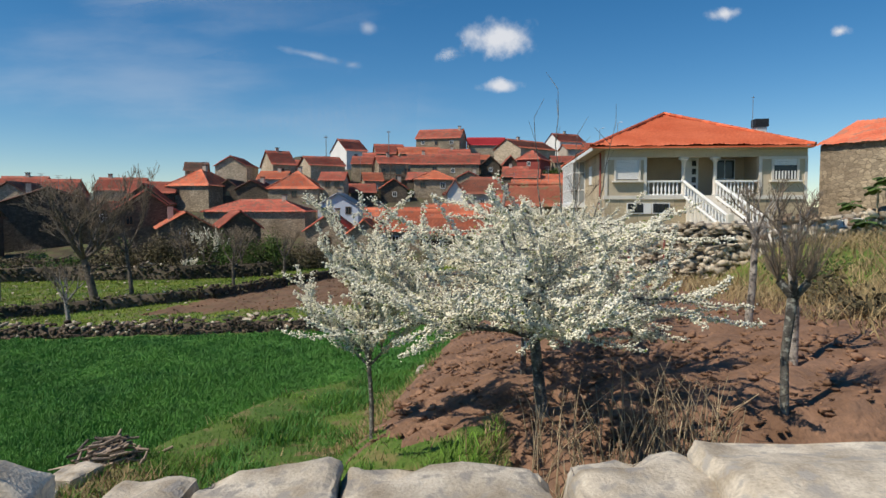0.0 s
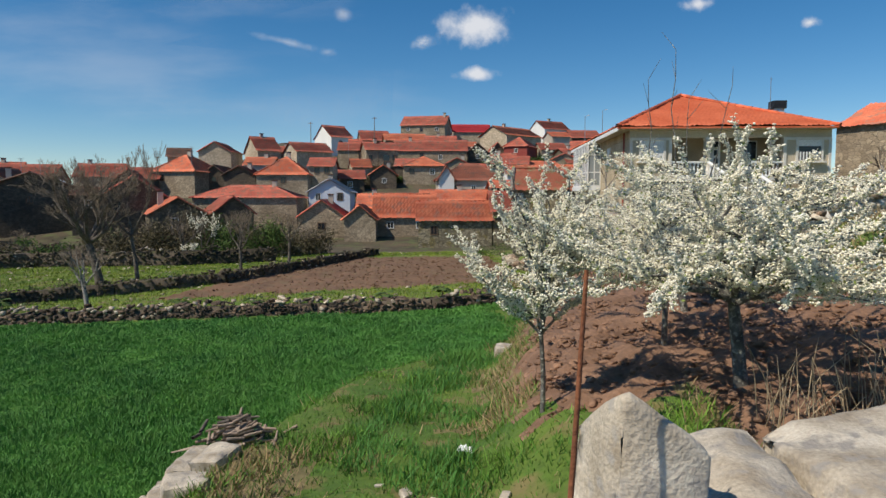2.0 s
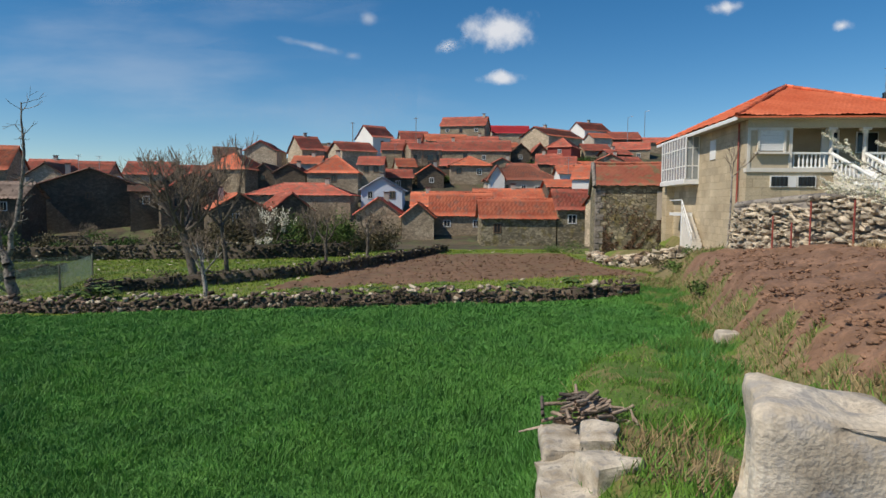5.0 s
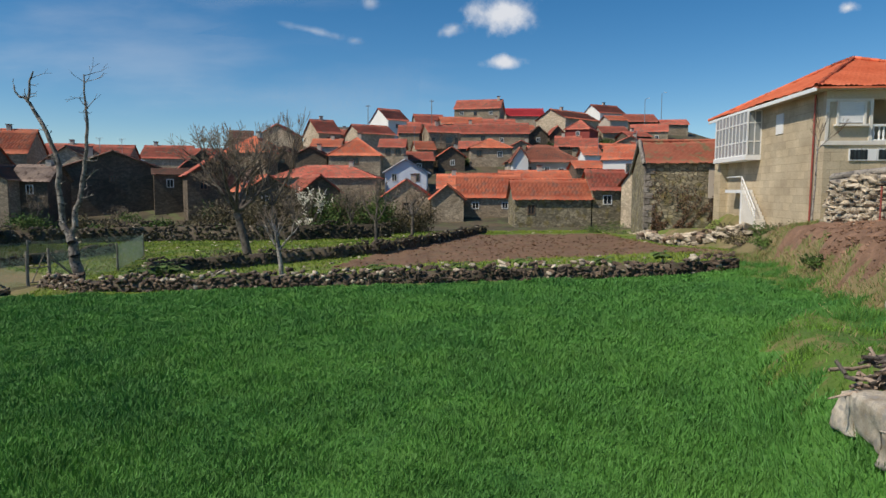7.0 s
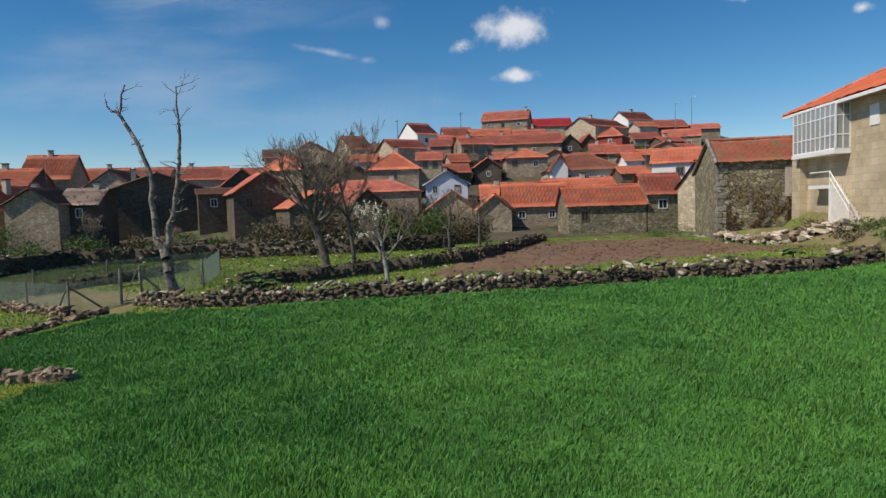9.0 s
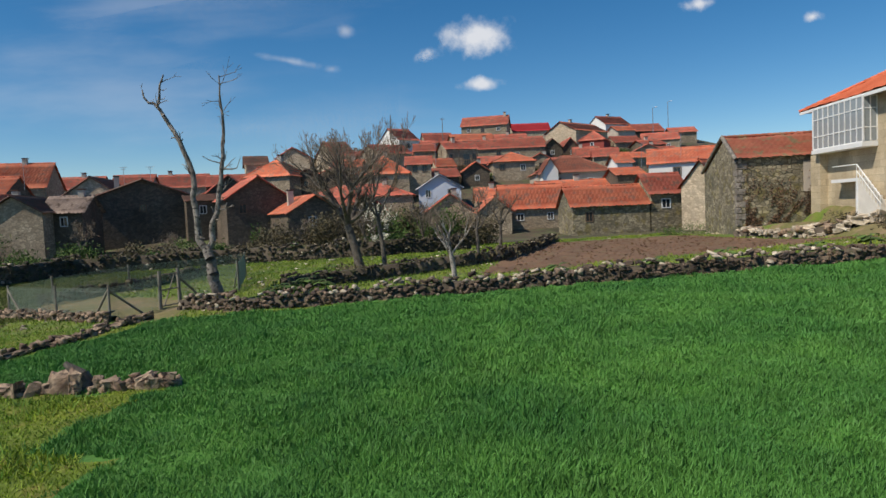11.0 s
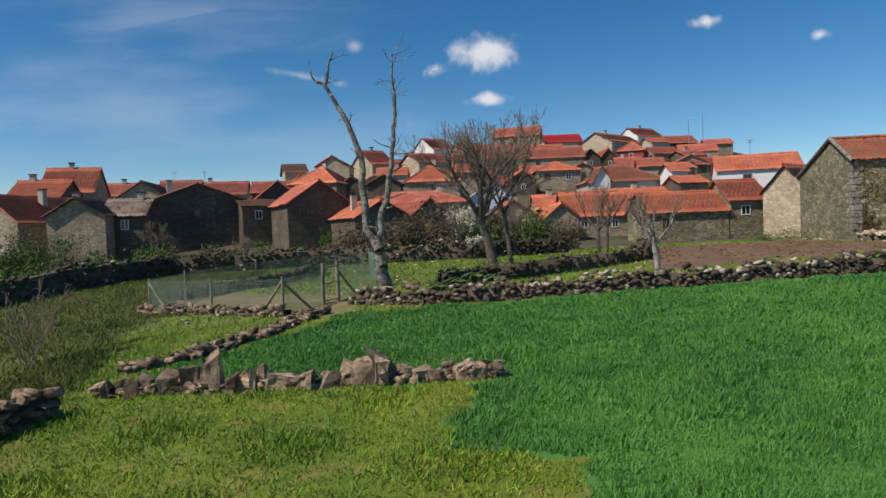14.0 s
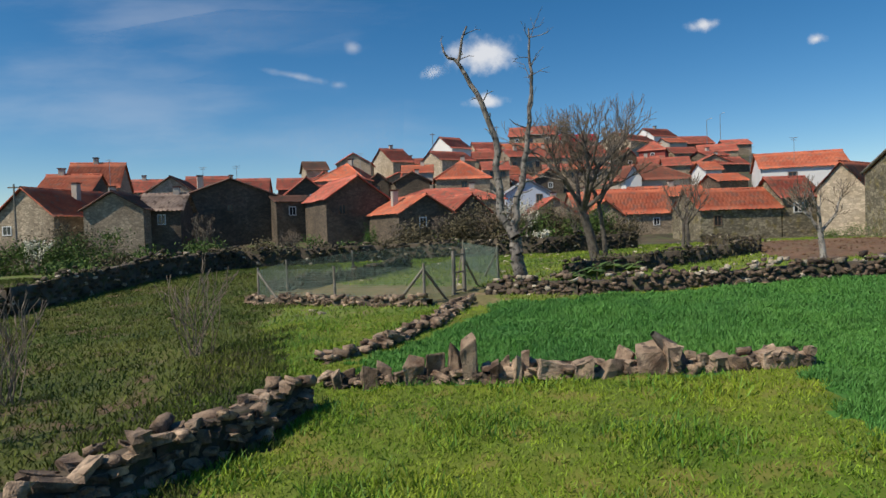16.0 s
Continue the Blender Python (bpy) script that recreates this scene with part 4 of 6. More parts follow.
# columns and balustrades
col_v = lathe([(0.15, 0), (0.15, 0.1), (0.11, 0.14), (0.12, 0.9), (0.105, 1.75), (0.10, 2.18), (0.15, 2.22), (0.17, 2.3), (0.17, 2.4)], 14)
for x in (4.05, 5.65):
    c = part("column", col_v, "cast_stone", house)
    c.location = (x, 0.12, FL)
    c.scale = (0.9, 0.9, 0.79)
    for p in c.data.polygons:
        p.use_smooth = True
    part("capital", boxes((-0.24, 0.24, -0.22, 0.22, 2.36, 2.52), bevel=0.02), "cast_stone", c)
bal_v = lathe([(0.055, 0), (0.055, 0.05), (0.03, 0.09), (0.06, 0.24), (0.055, 0.34), (0.028, 0.48), (0.05, 0.58), (0.055, 0.62)], 8)
bal_me = part("baluster", bal_v, "white_paint", house).data
first = [o for o in house.children if o.name.startswith("baluster")][0]
first.location = (2.28, 0.1, FL + 0.06)


def baluster(x, y, z):
    o = new("baluster", bal_me)
    o.parent = house
    o.location = (x, y, z)


for a, b in ((2.25, 3.95), (5.8, 7.75)):
    n = int((b - a) / 0.19)
    for k in range(n):
        if not (a == 2.25 and k == 0):
            baluster(a + 0.1 + k * (b - a - 0.1) / n, 0.1, FL + 0.06)
    part("handrail", boxes((a - 0.08, b + 0.04, 0.0, 0.2, FL + 0.68, FL + 0.78), (a - 0.08, b + 0.04, 0.02, 0.18, FL, FL + 0.06), bevel=0.015), "white_paint", house)
steps = 11
SK = 0.42
for k in range(steps):
    sx = SK * 0.29 * (k + 0.5)
    part("step", boxes((4.1 + sx, 5.6 + sx, -0.06 - 0.29 * (k + 1), -0.06 - 0.29 * k, FL - 2.4, FL - 0.17 * (k + 1)), bevel=0.01), "cast_stone", house)
for x in (4.05, 5.65):
    for k in range(14):
        baluster(x + SK * (0.12 + 0.21 * k), -0.12 - 0.21 * k, FL - 0.123 * k + 0.02)
    V, F = tubes([((x, 0.1, FL + 0.74), (x + SK * 3.0, -3.0, FL - 1.08), 0.10, 0.10), ((x, 0.1, FL + 0.0), (x + SK * 3.0, -3.0, FL - 1.82), 0.10, 0.10)], 4)
    part("stair_rail", (V, F), "white_paint", house)
    part("newel_post", boxes((x + SK * 3.1 - 0.14, x + SK * 3.1 + 0.14, -3.22, -2.96, FL - 2.4, FL - 0.95), bevel=0.02), "cast_stone", house)
# basement windows
for x in (1.6, 2.9):
    w = part("basement_window", boxes((x - 0.45, x + 0.45, -0.05, 0.03, FL - 0.95, FL - 0.38)), "white_paint", house)
    part("pane", boxes((x - 0.4, x + 0.4, -0.06, -0.045, FL - 0.9, FL - 0.43)), "glass", w)
    for k in range(4):
        part("grille_bar", boxes((x - 0.31 + 0.2 * k, x - 0.29 + 0.2 * k, -0.1, -0.08, FL - 0.92, FL - 0.4)), "dark_metal", w)
part("basement_panel", boxes((2.0, 2.42, -0.045, 0.03, FL - 0.95, FL - 0.4)), "white_paint", house)
# roof
over = 0.78
V, F = [], []
x0, x1, y0, y1 = -over, HW + 0.08, -0.6, HD + over
half = (x1 - x0) / 2
rz = 12.05 - 9.36
FR = 7.7
for o, al, up, ln, run, ra, rb in (((x0, y0, EV + 0.1), (1, 0, 0), (0, 1, 0), x1 - x0, FR, half, half), ((x1, y0, EV + 0.1), (0, 1, 0), (-1, 0, 0), y1 - y0, half, FR, half), ((x1, y1, EV + 0.1), (-1, 0, 0), (0, -1, 0), x1 - x0, half, half, half), ((x0, y1, EV + 0.1), (0, -1, 0), (1, 0, 0), y1 - y0, half, half, FR)):
    s3 = math.hypot(run, rz)
    slope(V, F, o, al, np.array(up) * run / s3 + np.array((0, 0, rz / s3)), ln, s3, ra, ln - rb, 0.24, 18, 0.045, 0.035)
hroof = part("roof", (V, F), "tiles_house", house, "bright orange clay tiled hipped roof")
sg = []
for a, b in (((x0, y0, EV + 0.14), (half + x0, FR + y0, EV + rz + 0.18)), ((x1, y0, EV + 0.14), (x1 - half, FR + y0, EV + rz + 0.18)), ((x0, y1, EV + 0.14), (half + x0, y1 - half, EV + rz + 0.18)), ((half + x0, FR + y0, EV + rz + 0.18), (half + x0, y1 - half, EV + rz + 0.18))):
    a, b = np.array(a), np.array(b)
    for k in range(20):
        sg.append((a + (b - a) * k / 20, a + (b - a) * (k + 1.1) / 20, 0.12, 0.095))
part("ridge_tiles", tubes(sg, 6), "tiles_house", hroof)
part("eaves_soffit", boxes((x0 + 0.05, x1 - 0.05, y0 + 0.05, 0.0, EV - 0.02, EV + 0.06), (x0 + 0.05, 0.0, 0.0, y1 - 0.05, EV - 0.02, EV + 0.06), (HW, x1 - 0.05, 0.0, y1 - 0.05, EV - 0.02, EV + 0.06)), "soffit", hroof)
part("fascia_board", boxes((x0, x0 + 0.05, y0, y1, EV - 0.12, EV + 0.08), bevel=0.01), "white_paint", hroof)
part("fascia_board", boxes((x0, x1, y0, y0 + 0.05, EV + 0.0, EV + 0.08)), "tiles_house", hroof)
ch = part("chimney", boxes((9.58, 10.16, 5.1, 5.7, EV - 0.2, EV + 1.75), bevel=0.02), "white_paint", house)
part("chimney_cap", boxes((9.5, 10.24, 5.02, 5.78, EV + 1.75, EV + 2.2)), "dark_metal", ch, "black metal chimney cowl")
part("antenna", tubes([((9.45, 5.4, EV + 0.5), (9.45, 5.4, EV + 3.6), 0.025, 0.018), ((9.35, 5.4, EV + 3.5), (9.55, 5.4, EV + 3.5), 0.012, 0.012)], 5), "galvanised", house)
part("downpipe", tubes([((-0.1, 0.9, EV - 0.1), (-0.1, 0.9, -0.2), 0.05, 0.05)], 8), "red_metal", house)
# glazed gallery on the side
gy0, gy1, gx0 = 7.6, 13.2, -0.82
gal = part("glazed_gallery", boxes((gx0 - 0.1, 0.0, gy0 - 0.06, gy1 + 0.06, GF - 0.12, GF + 0.16), (gx0 - 0.03, 0.0, gy0 + 0.02, gy1 - 0.02, GF + 0.16, GF + 0.22), bevel=0.012), "white_paint", house, "white framed glazed balcony")
top = EV - 0.05
for k in range(10):
    y = gy0 + (gy1 - gy0) * k / 9
    wd = 0.06 if k in (0, 9) else 0.03
    part("mullion", boxes((gx0 - 0.03, gx0 + 0.05, y - wd, y + wd, GF + 0.22, top)), "white_paint", gal)
for k in range(9):
    ya, yb = gy0 + (gy1 - gy0) * k / 9 + 0.05, gy0 + (gy1 - gy0) * (k + 1) / 9 - 0.05
    part("pane", boxes((gx0 + 0.005, gx0 + 0.015, ya, yb, GF + 0.22, top)), "gallery_glass", gal)
for z in (GF + 1.0, GF + 2.1, top):
    part("transom", boxes((gx0 - 0.026, gx0 + 0.046, gy0, gy1, z - 0.035, z + 0.035)), "white_paint", gal)
    part("transom", boxes((gx0 + 0.05, -0.02, gy0 - 0.03, gy0 + 0.03, z - 0.035, z + 0.035)), "white_paint", gal)
for x in (-0.40, -0.03):
    part("mullion", boxes((x - 0.03, x + 0.03, gy0 - 0.032, gy0 + 0.032, GF + 0.22, top)), "white_paint", gal)
for xa, xb in ((gx0 + 0.06, -0.44), (-0.36, -0.07)):
    part("pane", boxes((xa, xb, gy0 - 0.005, gy0 + 0.005, GF + 0.22, top)), "gallery_glass", gal)
part("side_window", boxes((-0.05, 0.02, 4.6, 5.5, GF + 1.2, GF + 2.3)), "white_paint", house)
# outside stair under the gallery
st = part("side_stair", boxes((-0.75, -0.1, 8.3, 8.5, -0.5, 1.9), (-0.75, -0.1, 8.5, 11.2, 1.7, 1.9)), "white_paint", house, "white painted outside stair")
for k in range(8):
    part("step", boxes((-0.72, -0.12, 8.3 - 0.27 * (k + 1), 8.3 - 0.27 * k, -0.4, 1.7 - 0.22 * k)), "cast_stone", st)
part("stair_rail", tubes([((-0.74, 8.4, 2.7), (-0.74, 6.1, 0.75), 0.04, 0.04), ((-0.74, 8.4, 2.3), (-0.74, 6.1, 0.35), 0.03, 0.03)] + [((-0.74, 8.4 - 0.28 * k, 1.85 - 0.235 * k), (-0.74, 8.4 - 0.28 * k, 2.7 - 0.235 * k), 0.025, 0.025) for k in range(9)] + [((-0.74, 8.4, 2.7), (-0.74, 11, 2.7), 0.04, 0.04)], 5), "white_paint", st)
part("end_pier", boxes((-0.5, 0.0, 13.0, 14.2, -1, GF - 0.12)), "ashlar", house)

# stone house further along
sb = empty("stone_farmhouse", pose(22.4, 38.6, 5.2, 0, 0, -62), "rough stone farmhouse with orange tiled roof", "house")
part("wall", gable_prism(16, 8, 4.7, 1.6, "x"), "wall_stone", sb).location = (8, 0, 0)
rr = part("roof", roof_mesh(16, 8, 4.7, 1.6, "x", 0.3, 0.3, 10, 0.06), "tiles_orange", sb)
rr.location = (8, 0, 0)

# ---- dry-stone walls ----
dry_wall("field_wall", "dark dry-stone wall along the wheat field", [(0.6, 25.6), (-2.0, 25.1), (-5.5, 25.4), (-9.7, 26.0), (-12.7, 26.3), (-15.8, 26.7), (-20.0, 27.1), (-24.0, 27.7), (-26.6, 29.4)], 0.5, 0.6, "field_stone", 0.2, 300, 3)
dry_wall("terrace_wall", "dark mossy terrace wall below the village", [(-48, 31), (-45, 33.5), (-41.5, 42.5), (-40, 47.2), (-31.5, 51), (-21, 50.5), (-14, 53)], 1.15, 0.7, "hedge_stone", 0.22, 0, 5)
dry_wall("hedge_wall", "low dark dry-stone wall beside the ploughed plot", [(-23.5, 32.0), (-18, 34.0), (-13.5, 37.5), (-10.5, 46), (-6.3, 59.5)], 0.6, 0.6, "hedge_stone", 0.18, 0, 6)
dry_wall("upper_wall", "dark stone terrace wall under the houses", [(-46, 66), (-34, 63.5), (-24, 62), (-16, 64)], 1.1, 0.6, "hedge_stone", 0.25, 0, 9)
dry_wall("pen_wall", "low stone footing of a garden fence", [(-35.3, 32.3), (-31.8, 30.0), (-28.6, 27.9)], 0.28, 0.5, "slab_stone", 0.24, 60, 11)
dry_wall("pen_back_wall", "low dark stone wall behind a garden pen", [(-35.2, 34.6), (-31.8, 36.6), (-29.6, 41)], 0.5, 0.5, "hedge_stone", 0.3, 0, 12)
dry_wall("ditch_wall", "stone row along a grassy ditch", [(-27.4, 28.2), (-28.6, 24.4), (-29.9, 22.2), (-30.9, 21.2)], 0.14, 0.5, "slab_stone", 0.22, 60, 13)
dry_wall("pasture_wall", "pale rough stone wall at the edge of a pasture", [(-30.7, 18.2), (-31.2, 16.9), (-32.0, 15.7), (-33.2, 14.2), (-34.5, 12.9)], 0.56, 0.6, "slab_stone", 0.22, 260, 14)
dry_wall("barn_footing", "pale boulders at the foot of a barn", [(4.1, 48.6), (4.0, 43.5), (5.6, 38.6), (7.4, 38.0)], 0.55, 0.6, "rubble_stone", 0.45, 60, 15)
# rubble retaining wall below the house
RW = [(4.85, 27.6), (5.0, 26.4), (5.8, 24.0), (6.7, 22.2), (7.8, 21.2), (10.0, 20.6)]
rw = empty("retaining_wall", pose(4.35, 27.6, 2.9), "pale rubble retaining wall with rusty red posts", "stone wall", kind="structure")
rr1, V, F, many, left = random.Random(21), [], [], [], 300
for (ax, ay), (bx, by) in zip(RW, RW[1:]):
    ln = math.hypot(bx - ax, by - ay)
    i0 = len(V)
    for x, y in ((ax, ay), (bx, by)):
        for dz, back in ((-0.8, 0.1), (1.95 + 0.07 * (27.6 - y), 0.25), (1.95 + 0.07 * (27.6 - y), 1.2)):
            V.append((x - 4.35 + back * 0.85, y - 27.6 + back * 0.5, dz))
    F += [(i0, i0 + 3, i0 + 4, i0 + 1), (i0 + 1, i0 + 4, i0 + 5, i0 + 2)]
    hh = 2.0 + 0.07 * (27.6 - ay)
    for row in range(17):
        s = rr1.uniform(0, 0.2)
        while s < ln:
            w = rr1.choice((0.1, 0.14, 0.2, 0.26, 0.34, 0.46))
            z = (row + 0.5) * hh / 17 + rr1.uniform(-0.09, 0.09)
            p = (ax + (bx - ax) * s / ln - 4.35 + 0.1 + z * 0.04, ay + (by - ay) * s / ln - 27.6 + z * 0.03, z + 0.06 * (27.6 - ay) - 0.1)
            sc = (w, rr1.uniform(0.2, 0.3), rr1.choice((0.08, 0.12, 0.16, 0.24)))
            if left > 0 and row % 2 == 0:
                put_stone(rw, "rubble_stone", p, sc, rr1)
                left -= 1
            else:
                many.append((p, sc))
            s += w * 0.9
part("wall_core", (V, F), "granite_dark", rw)
stone_soup("stones", "rubble_stone", many, rw, 22)
part("coping", tubes([((a[0] - 4.35 + 0.35, a[1] - 27.6 + 0.2, 2.05 + 0.08 * (27.6 - a[1])), (b[0] - 4.35 + 0.35, b[1] - 27.6 + 0.2, 2.05 + 0.08 * (27.6 - b[1])), 0.15, 0.15) for a, b in zip(RW, RW[1:])], 4), "granite_dark", rw)
for x, y, h in ((5.75, 23.5, 1.55), (6.4, 22.2, 1.5), (5.2, 24.9, 1.2), (7.3, 21.3, 1.4), (5.5, 24.2, 0.9)):
    po = part("iron_post", tubes([((x, y, gz(x, y) - 0.2), (x, y, gz(x, y) + h), 0.03, 0.03)], 6), "red_metal")
    tagged(po, "rusty red iron post against a rubble wall", "post", "iron posts")
dry_wall("garden_wall", "low grey stone wall below a garden drive", [(10.0, 20.6), (13, 21.2), (17, 23), (23, 27)], 0.75, 0.5, "rubble_stone", 0.4, 0, 25, "cast_stone")

# ---- boulders along the road ----


def boulder(name, label, x, y, z0, sx, sy, sz, seed, key="granite", yaw=0.0, lean=(0, 0), sharp=0.16, bev=0.10, soft=True):
    """A quarried block: chamfered, chipped, slightly skewed."""
    r = random.Random(seed)
    bm = bmesh.new()
    bmesh.ops.create_cube(bm, size=1.0)
    for v in bm.verts:
        v.co += Vector([r.uniform(-sharp, sharp) for _ in range(3)])
    bmesh.ops.bevel(bm, geom=bm.edges[:], offset=bev, segments=2, affect="EDGES", profile=0.6)
    bmesh.ops.triangulate(bm, faces=bm.faces[:])
    bmesh.ops.subdivide_edges(bm, edges=bm.edges[:], cuts=4, use_grid_fill=True)
    bm.normal_update()
    o = Vector((seed * 3.1, seed * 1.7, 0))
    for v in bm.verts:
        q = Vector((v.co.x * sx, v.co.y * sy, v.co.z * sz))
        big, mid = noise.noise(q * 2.6 + o), noise.noise(q * 7 + o)
        chip = max(0.0, noise.noise(q * 4.3 - o) - 0.25) * -0.16
        n = big * 0.06 + mid * 0.02 + chip + noise.fractal(q * 16 + o, 1.0, 2.0, 3) * 0.008
        v.co += Vector((v.normal.x * n / sx, v.normal.y * n / sy, v.normal.z * n / sz)) * min(1.0, 2.2 * min(sx, sy, sz))
    ob = part(name, bm, key)
    ob.matrix_basis = Matrix.LocRotScale((x, y, z0 + sz / 2), Euler((lean[0], lean[1], yaw)), Vector((sx, sy, sz)))
    for p in ob.data.polygons:
        p.use_smooth = soft
    return tagged(ob, label, "boulder", "roadside boulders")


pale = "large pale granite block of a roadside wall"
for x0, x1, y, ztop, sd, yw in ((1.22, 3.1, 2.55, 4.97, 1, -0.02), (0.57, 1.2, 2.7, 4.86, 2, 0.03), (-0.46, 0.55, 2.72, 4.76, 3, -0.04), (-1.12, -0.5, 2.75, 4.74, 4, 0.05), (-1.6, -1.16, 2.75, 4.70, 8, -0.06), (3.15, 4.9, 2.3, 5.05, 7, -0.1)):
    boulder("granite_block", pale, (x0 + x1) / 2, y, ztop - 0.72, x1 - x0, 0.72, 0.72, sd, yaw=yw, sharp=0.07)
boulder("granite_block", "upright pale granite stone with dark lichen by the road", -1.80, 2.6, 4.1, 0.28, 0.28, 0.85, 5, key="granite", yaw=0.15, lean=(0.03, 0.05), sharp=0.14, bev=0.06)
boulder("granite_block", "single pale granite boulder on the roadside", -5.55, 3.7, 3.65, 0.43, 0.42, 0.66, 6, yaw=-0.25, sharp=0.12)

# ---- standing slabs and rubble at the pasture ----
dry_wall("pasture_rubble", "tumbled row of brown stones across the grass", [(-30.5, 19.5), (-28.4, 19.05), (-26.2, 18.6), (-24.2, 18.35), (-22.6, 18.15)], 0.15, 0.34, "slab_stone", 0.2, 120, 21)
rs = random.Random(31)
slabs = [(-30.15, 19.4, 0.36, 0.36), (-29.55, 19.2, 0.42, 0.4), (-28.75, 19.05, 0.62, 0.55), (-28.1, 18.95, 0.46, 0.68), (-27.5, 18.8, 0.3, 0.34), (-27.15, 18.7, 0.3, 0.4)]
for x, y, w, h in [(x + o * w * 0.5, y + rs.uniform(-0.12, 0.12), w * rs.uniform(0.42, 0.6), h * rs.uniform(0.7, 1.1)) for x, y, w, h in slabs for o in (-0.6, 0.5)]:
    boulder("standing_slab", "upright weathered lichen-spotted stone slab", x, y, gz(x, y) - 0.15, w, 0.2, h + 0.15, int(-x * 10), "slab_stone", rs.uniform(-0.3, 0.3), (rs.uniform(-0.1, 0.1), rs.uniform(-0.12, 0.12)), 0.24, 0.05, False)
for x, y, w, d, h, a in ((-26.5, 18.6, 0.9, 0.4, 0.3, 0.3), (-26.2, 18.45, 0.5, 0.35, 0.34, -0.2), (-25.7, 18.5, 0.7, 0.35, 0.28, 0.5), (-25.1, 18.4, 0.55, 0.4, 0.5, 0.1), (-24.8, 18.3, 0.35, 0.3, 0.55, 0.1), (-24.1, 18.25, 0.35, 0.3, 0.25, 0.4), (-23.7, 18.2, 0.5, 0.3, 0.22, 0.8), (-23.3, 18.15, 0.3, 0.3, 0.32, 0.1), (-23.0, 18.1, 0.6, 0.3, 0.25, 0.2), (-24.35, 18.5, 0.3, 0.3, 0.25, 0.9), (-22.7, 18.1, 0.4, 0.25, 0.15, 1.0), (-25.4, 18.7, 0.4, 0.3, 0.4, 0.7)):
    boulder("field_rock", "rough brown and cream rock on the grass", x, y, gz(x, y) - 0.06, w * 0.72, d * 0.8, h * 0.85 + 0.06, int(-x * 17), "slab_stone", a, (rs.uniform(-0.2, 0.2), rs.uniform(-0.2, 0.2)), 0.26, 0.05, False)
part_stump = tubes([((-24.55, 18.5, gz(-24.5, 18.5) - 0.1), (-24.75, 18.45, gz(-24.5, 18.5) + 0.35), 0.2, 0.15), ((-24.75, 18.45, gz(-24.5, 18.5) + 0.33), (-25.05, 18.4, gz(-24.5, 18.5) + 0.62), 0.15, 0.05), ((-24.5, 18.5, gz(-24.5, 18.5) + 0.1), (-24.1, 18.45, gz(-24.5, 18.5) + 0.12), 0.13, 0.06)], 7)
tagged(part("tree_stump", part_stump, "bark"), "dark broken tree stump among rocks", "tree stump")

# ---- woodpile at the lane ----
pile = empty("woodpile", pose(-5.0, 9.5, gz(-5.0, 9.5)), "heap of split logs and sticks on flat stones", "woodpile")
rp = random.Random(41)
for k in range(70):
    a, x, y, z = rp.uniform(-0.5, 0.5) + (0.3 if k % 3 else 1.4), rp.gauss(0.05, 0.2), rp.gauss(0, 0.2), rp.uniform(0.05, 0.5)
    z *= max(0.2, 1 - abs(x) * 0.7)
    ln = rp.uniform(0.12, 0.26)
    c, s = math.cos(a) * ln, math.sin(a) * ln
    part("log", tubes([((x - c, y - s, z), (x, y, z + rp.uniform(-0.03, 0.05)), rp.uniform(0.012, 0.03), 0.025), ((x, y, z), (x + c, y + s, z + rp.uniform(-0.08, 0.1)), 0.025, rp.uniform(0.012, 0.03))], 5), "wicker_wood" if k % 4 else "bark", pile)
part("branch", tubes([((-0.2, -0.1, 0.12), (-0.5, -0.2, 0.16), 0.025, 0.02), ((-0.5, -0.2, 0.16), (-0.8, -0.22, 0.1), 0.02, 0.01)], 5), "wicker_wood", pile)
for x, y, w, d, h in ((-5.3, 8.95, 0.6, 0.7, 0.3), (-5.4, 8.35, 0.55, 0.7, 0.26), (-5.5, 7.75, 0.6, 0.75, 0.3), (-5.2, 9.5, 0.5, 0.55, 0.26), (-5.6, 7.1, 0.55, 0.75, 0.3), (-5.0, 8.6, 0.4, 0.5, 0.22), (-5.1, 7.9, 0.45, 0.5, 0.2)):
    boulder("ledge_stone", "pale flat stone edging a grassy lane", x, y, gz(x, y) - 0.2, w, d, h + 0.2, int(x * -31 + y * 7), "granite", rp.uniform(-0.4, 0.4), (0, 0), 0.12)
for x, y, s in ((-0.44, 15.7, 0.4), (-2.6, 7.4, 0.2), (-2.3, 7.2, 0.16), (-2.75, 7.0, 0.14), (-2.0, 7.1, 0.12), (-3.1, 6.9, 0.15), (-2.5, 6.7, 0.2), (-1.6, 6.9, 0.17), (-3.9, 7.3, 0.14), (-2.9, 7.7, 0.1)):
    boulder("path_stone", "small pale stone on a worn path", x, y, gz(x, y) - 0.03, s * (1.5 if s > 0.3 else 0.9), s * (1 if s > 0.3 else 0.6), s * (0.7 if s > 0.3 else 0.42), int(x * -53 + y * 11), "granite", rp.uniform(0, 3), (0, 0), 0.18)
bmp = bmesh.new()
bmesh.ops.create_grid(bmp, x_segments=7, y_segments=5, size=0.10)
for v in bmp.verts:
    v.co += Vector((rp.uniform(-0.02, 0.02), rp.uniform(-0.02, 0.02), rp.uniform(0, 0.06) + 0.06 * (1 - abs(v.co.x) * 8)))
pp = part("plastic_scrap", bmp, "paper")
pp.location = (-1.88, 8.6, gz(-1.88, 8.6) + 0.05)
tagged(pp, "crumpled white plastic scrap on the grass", "litter")
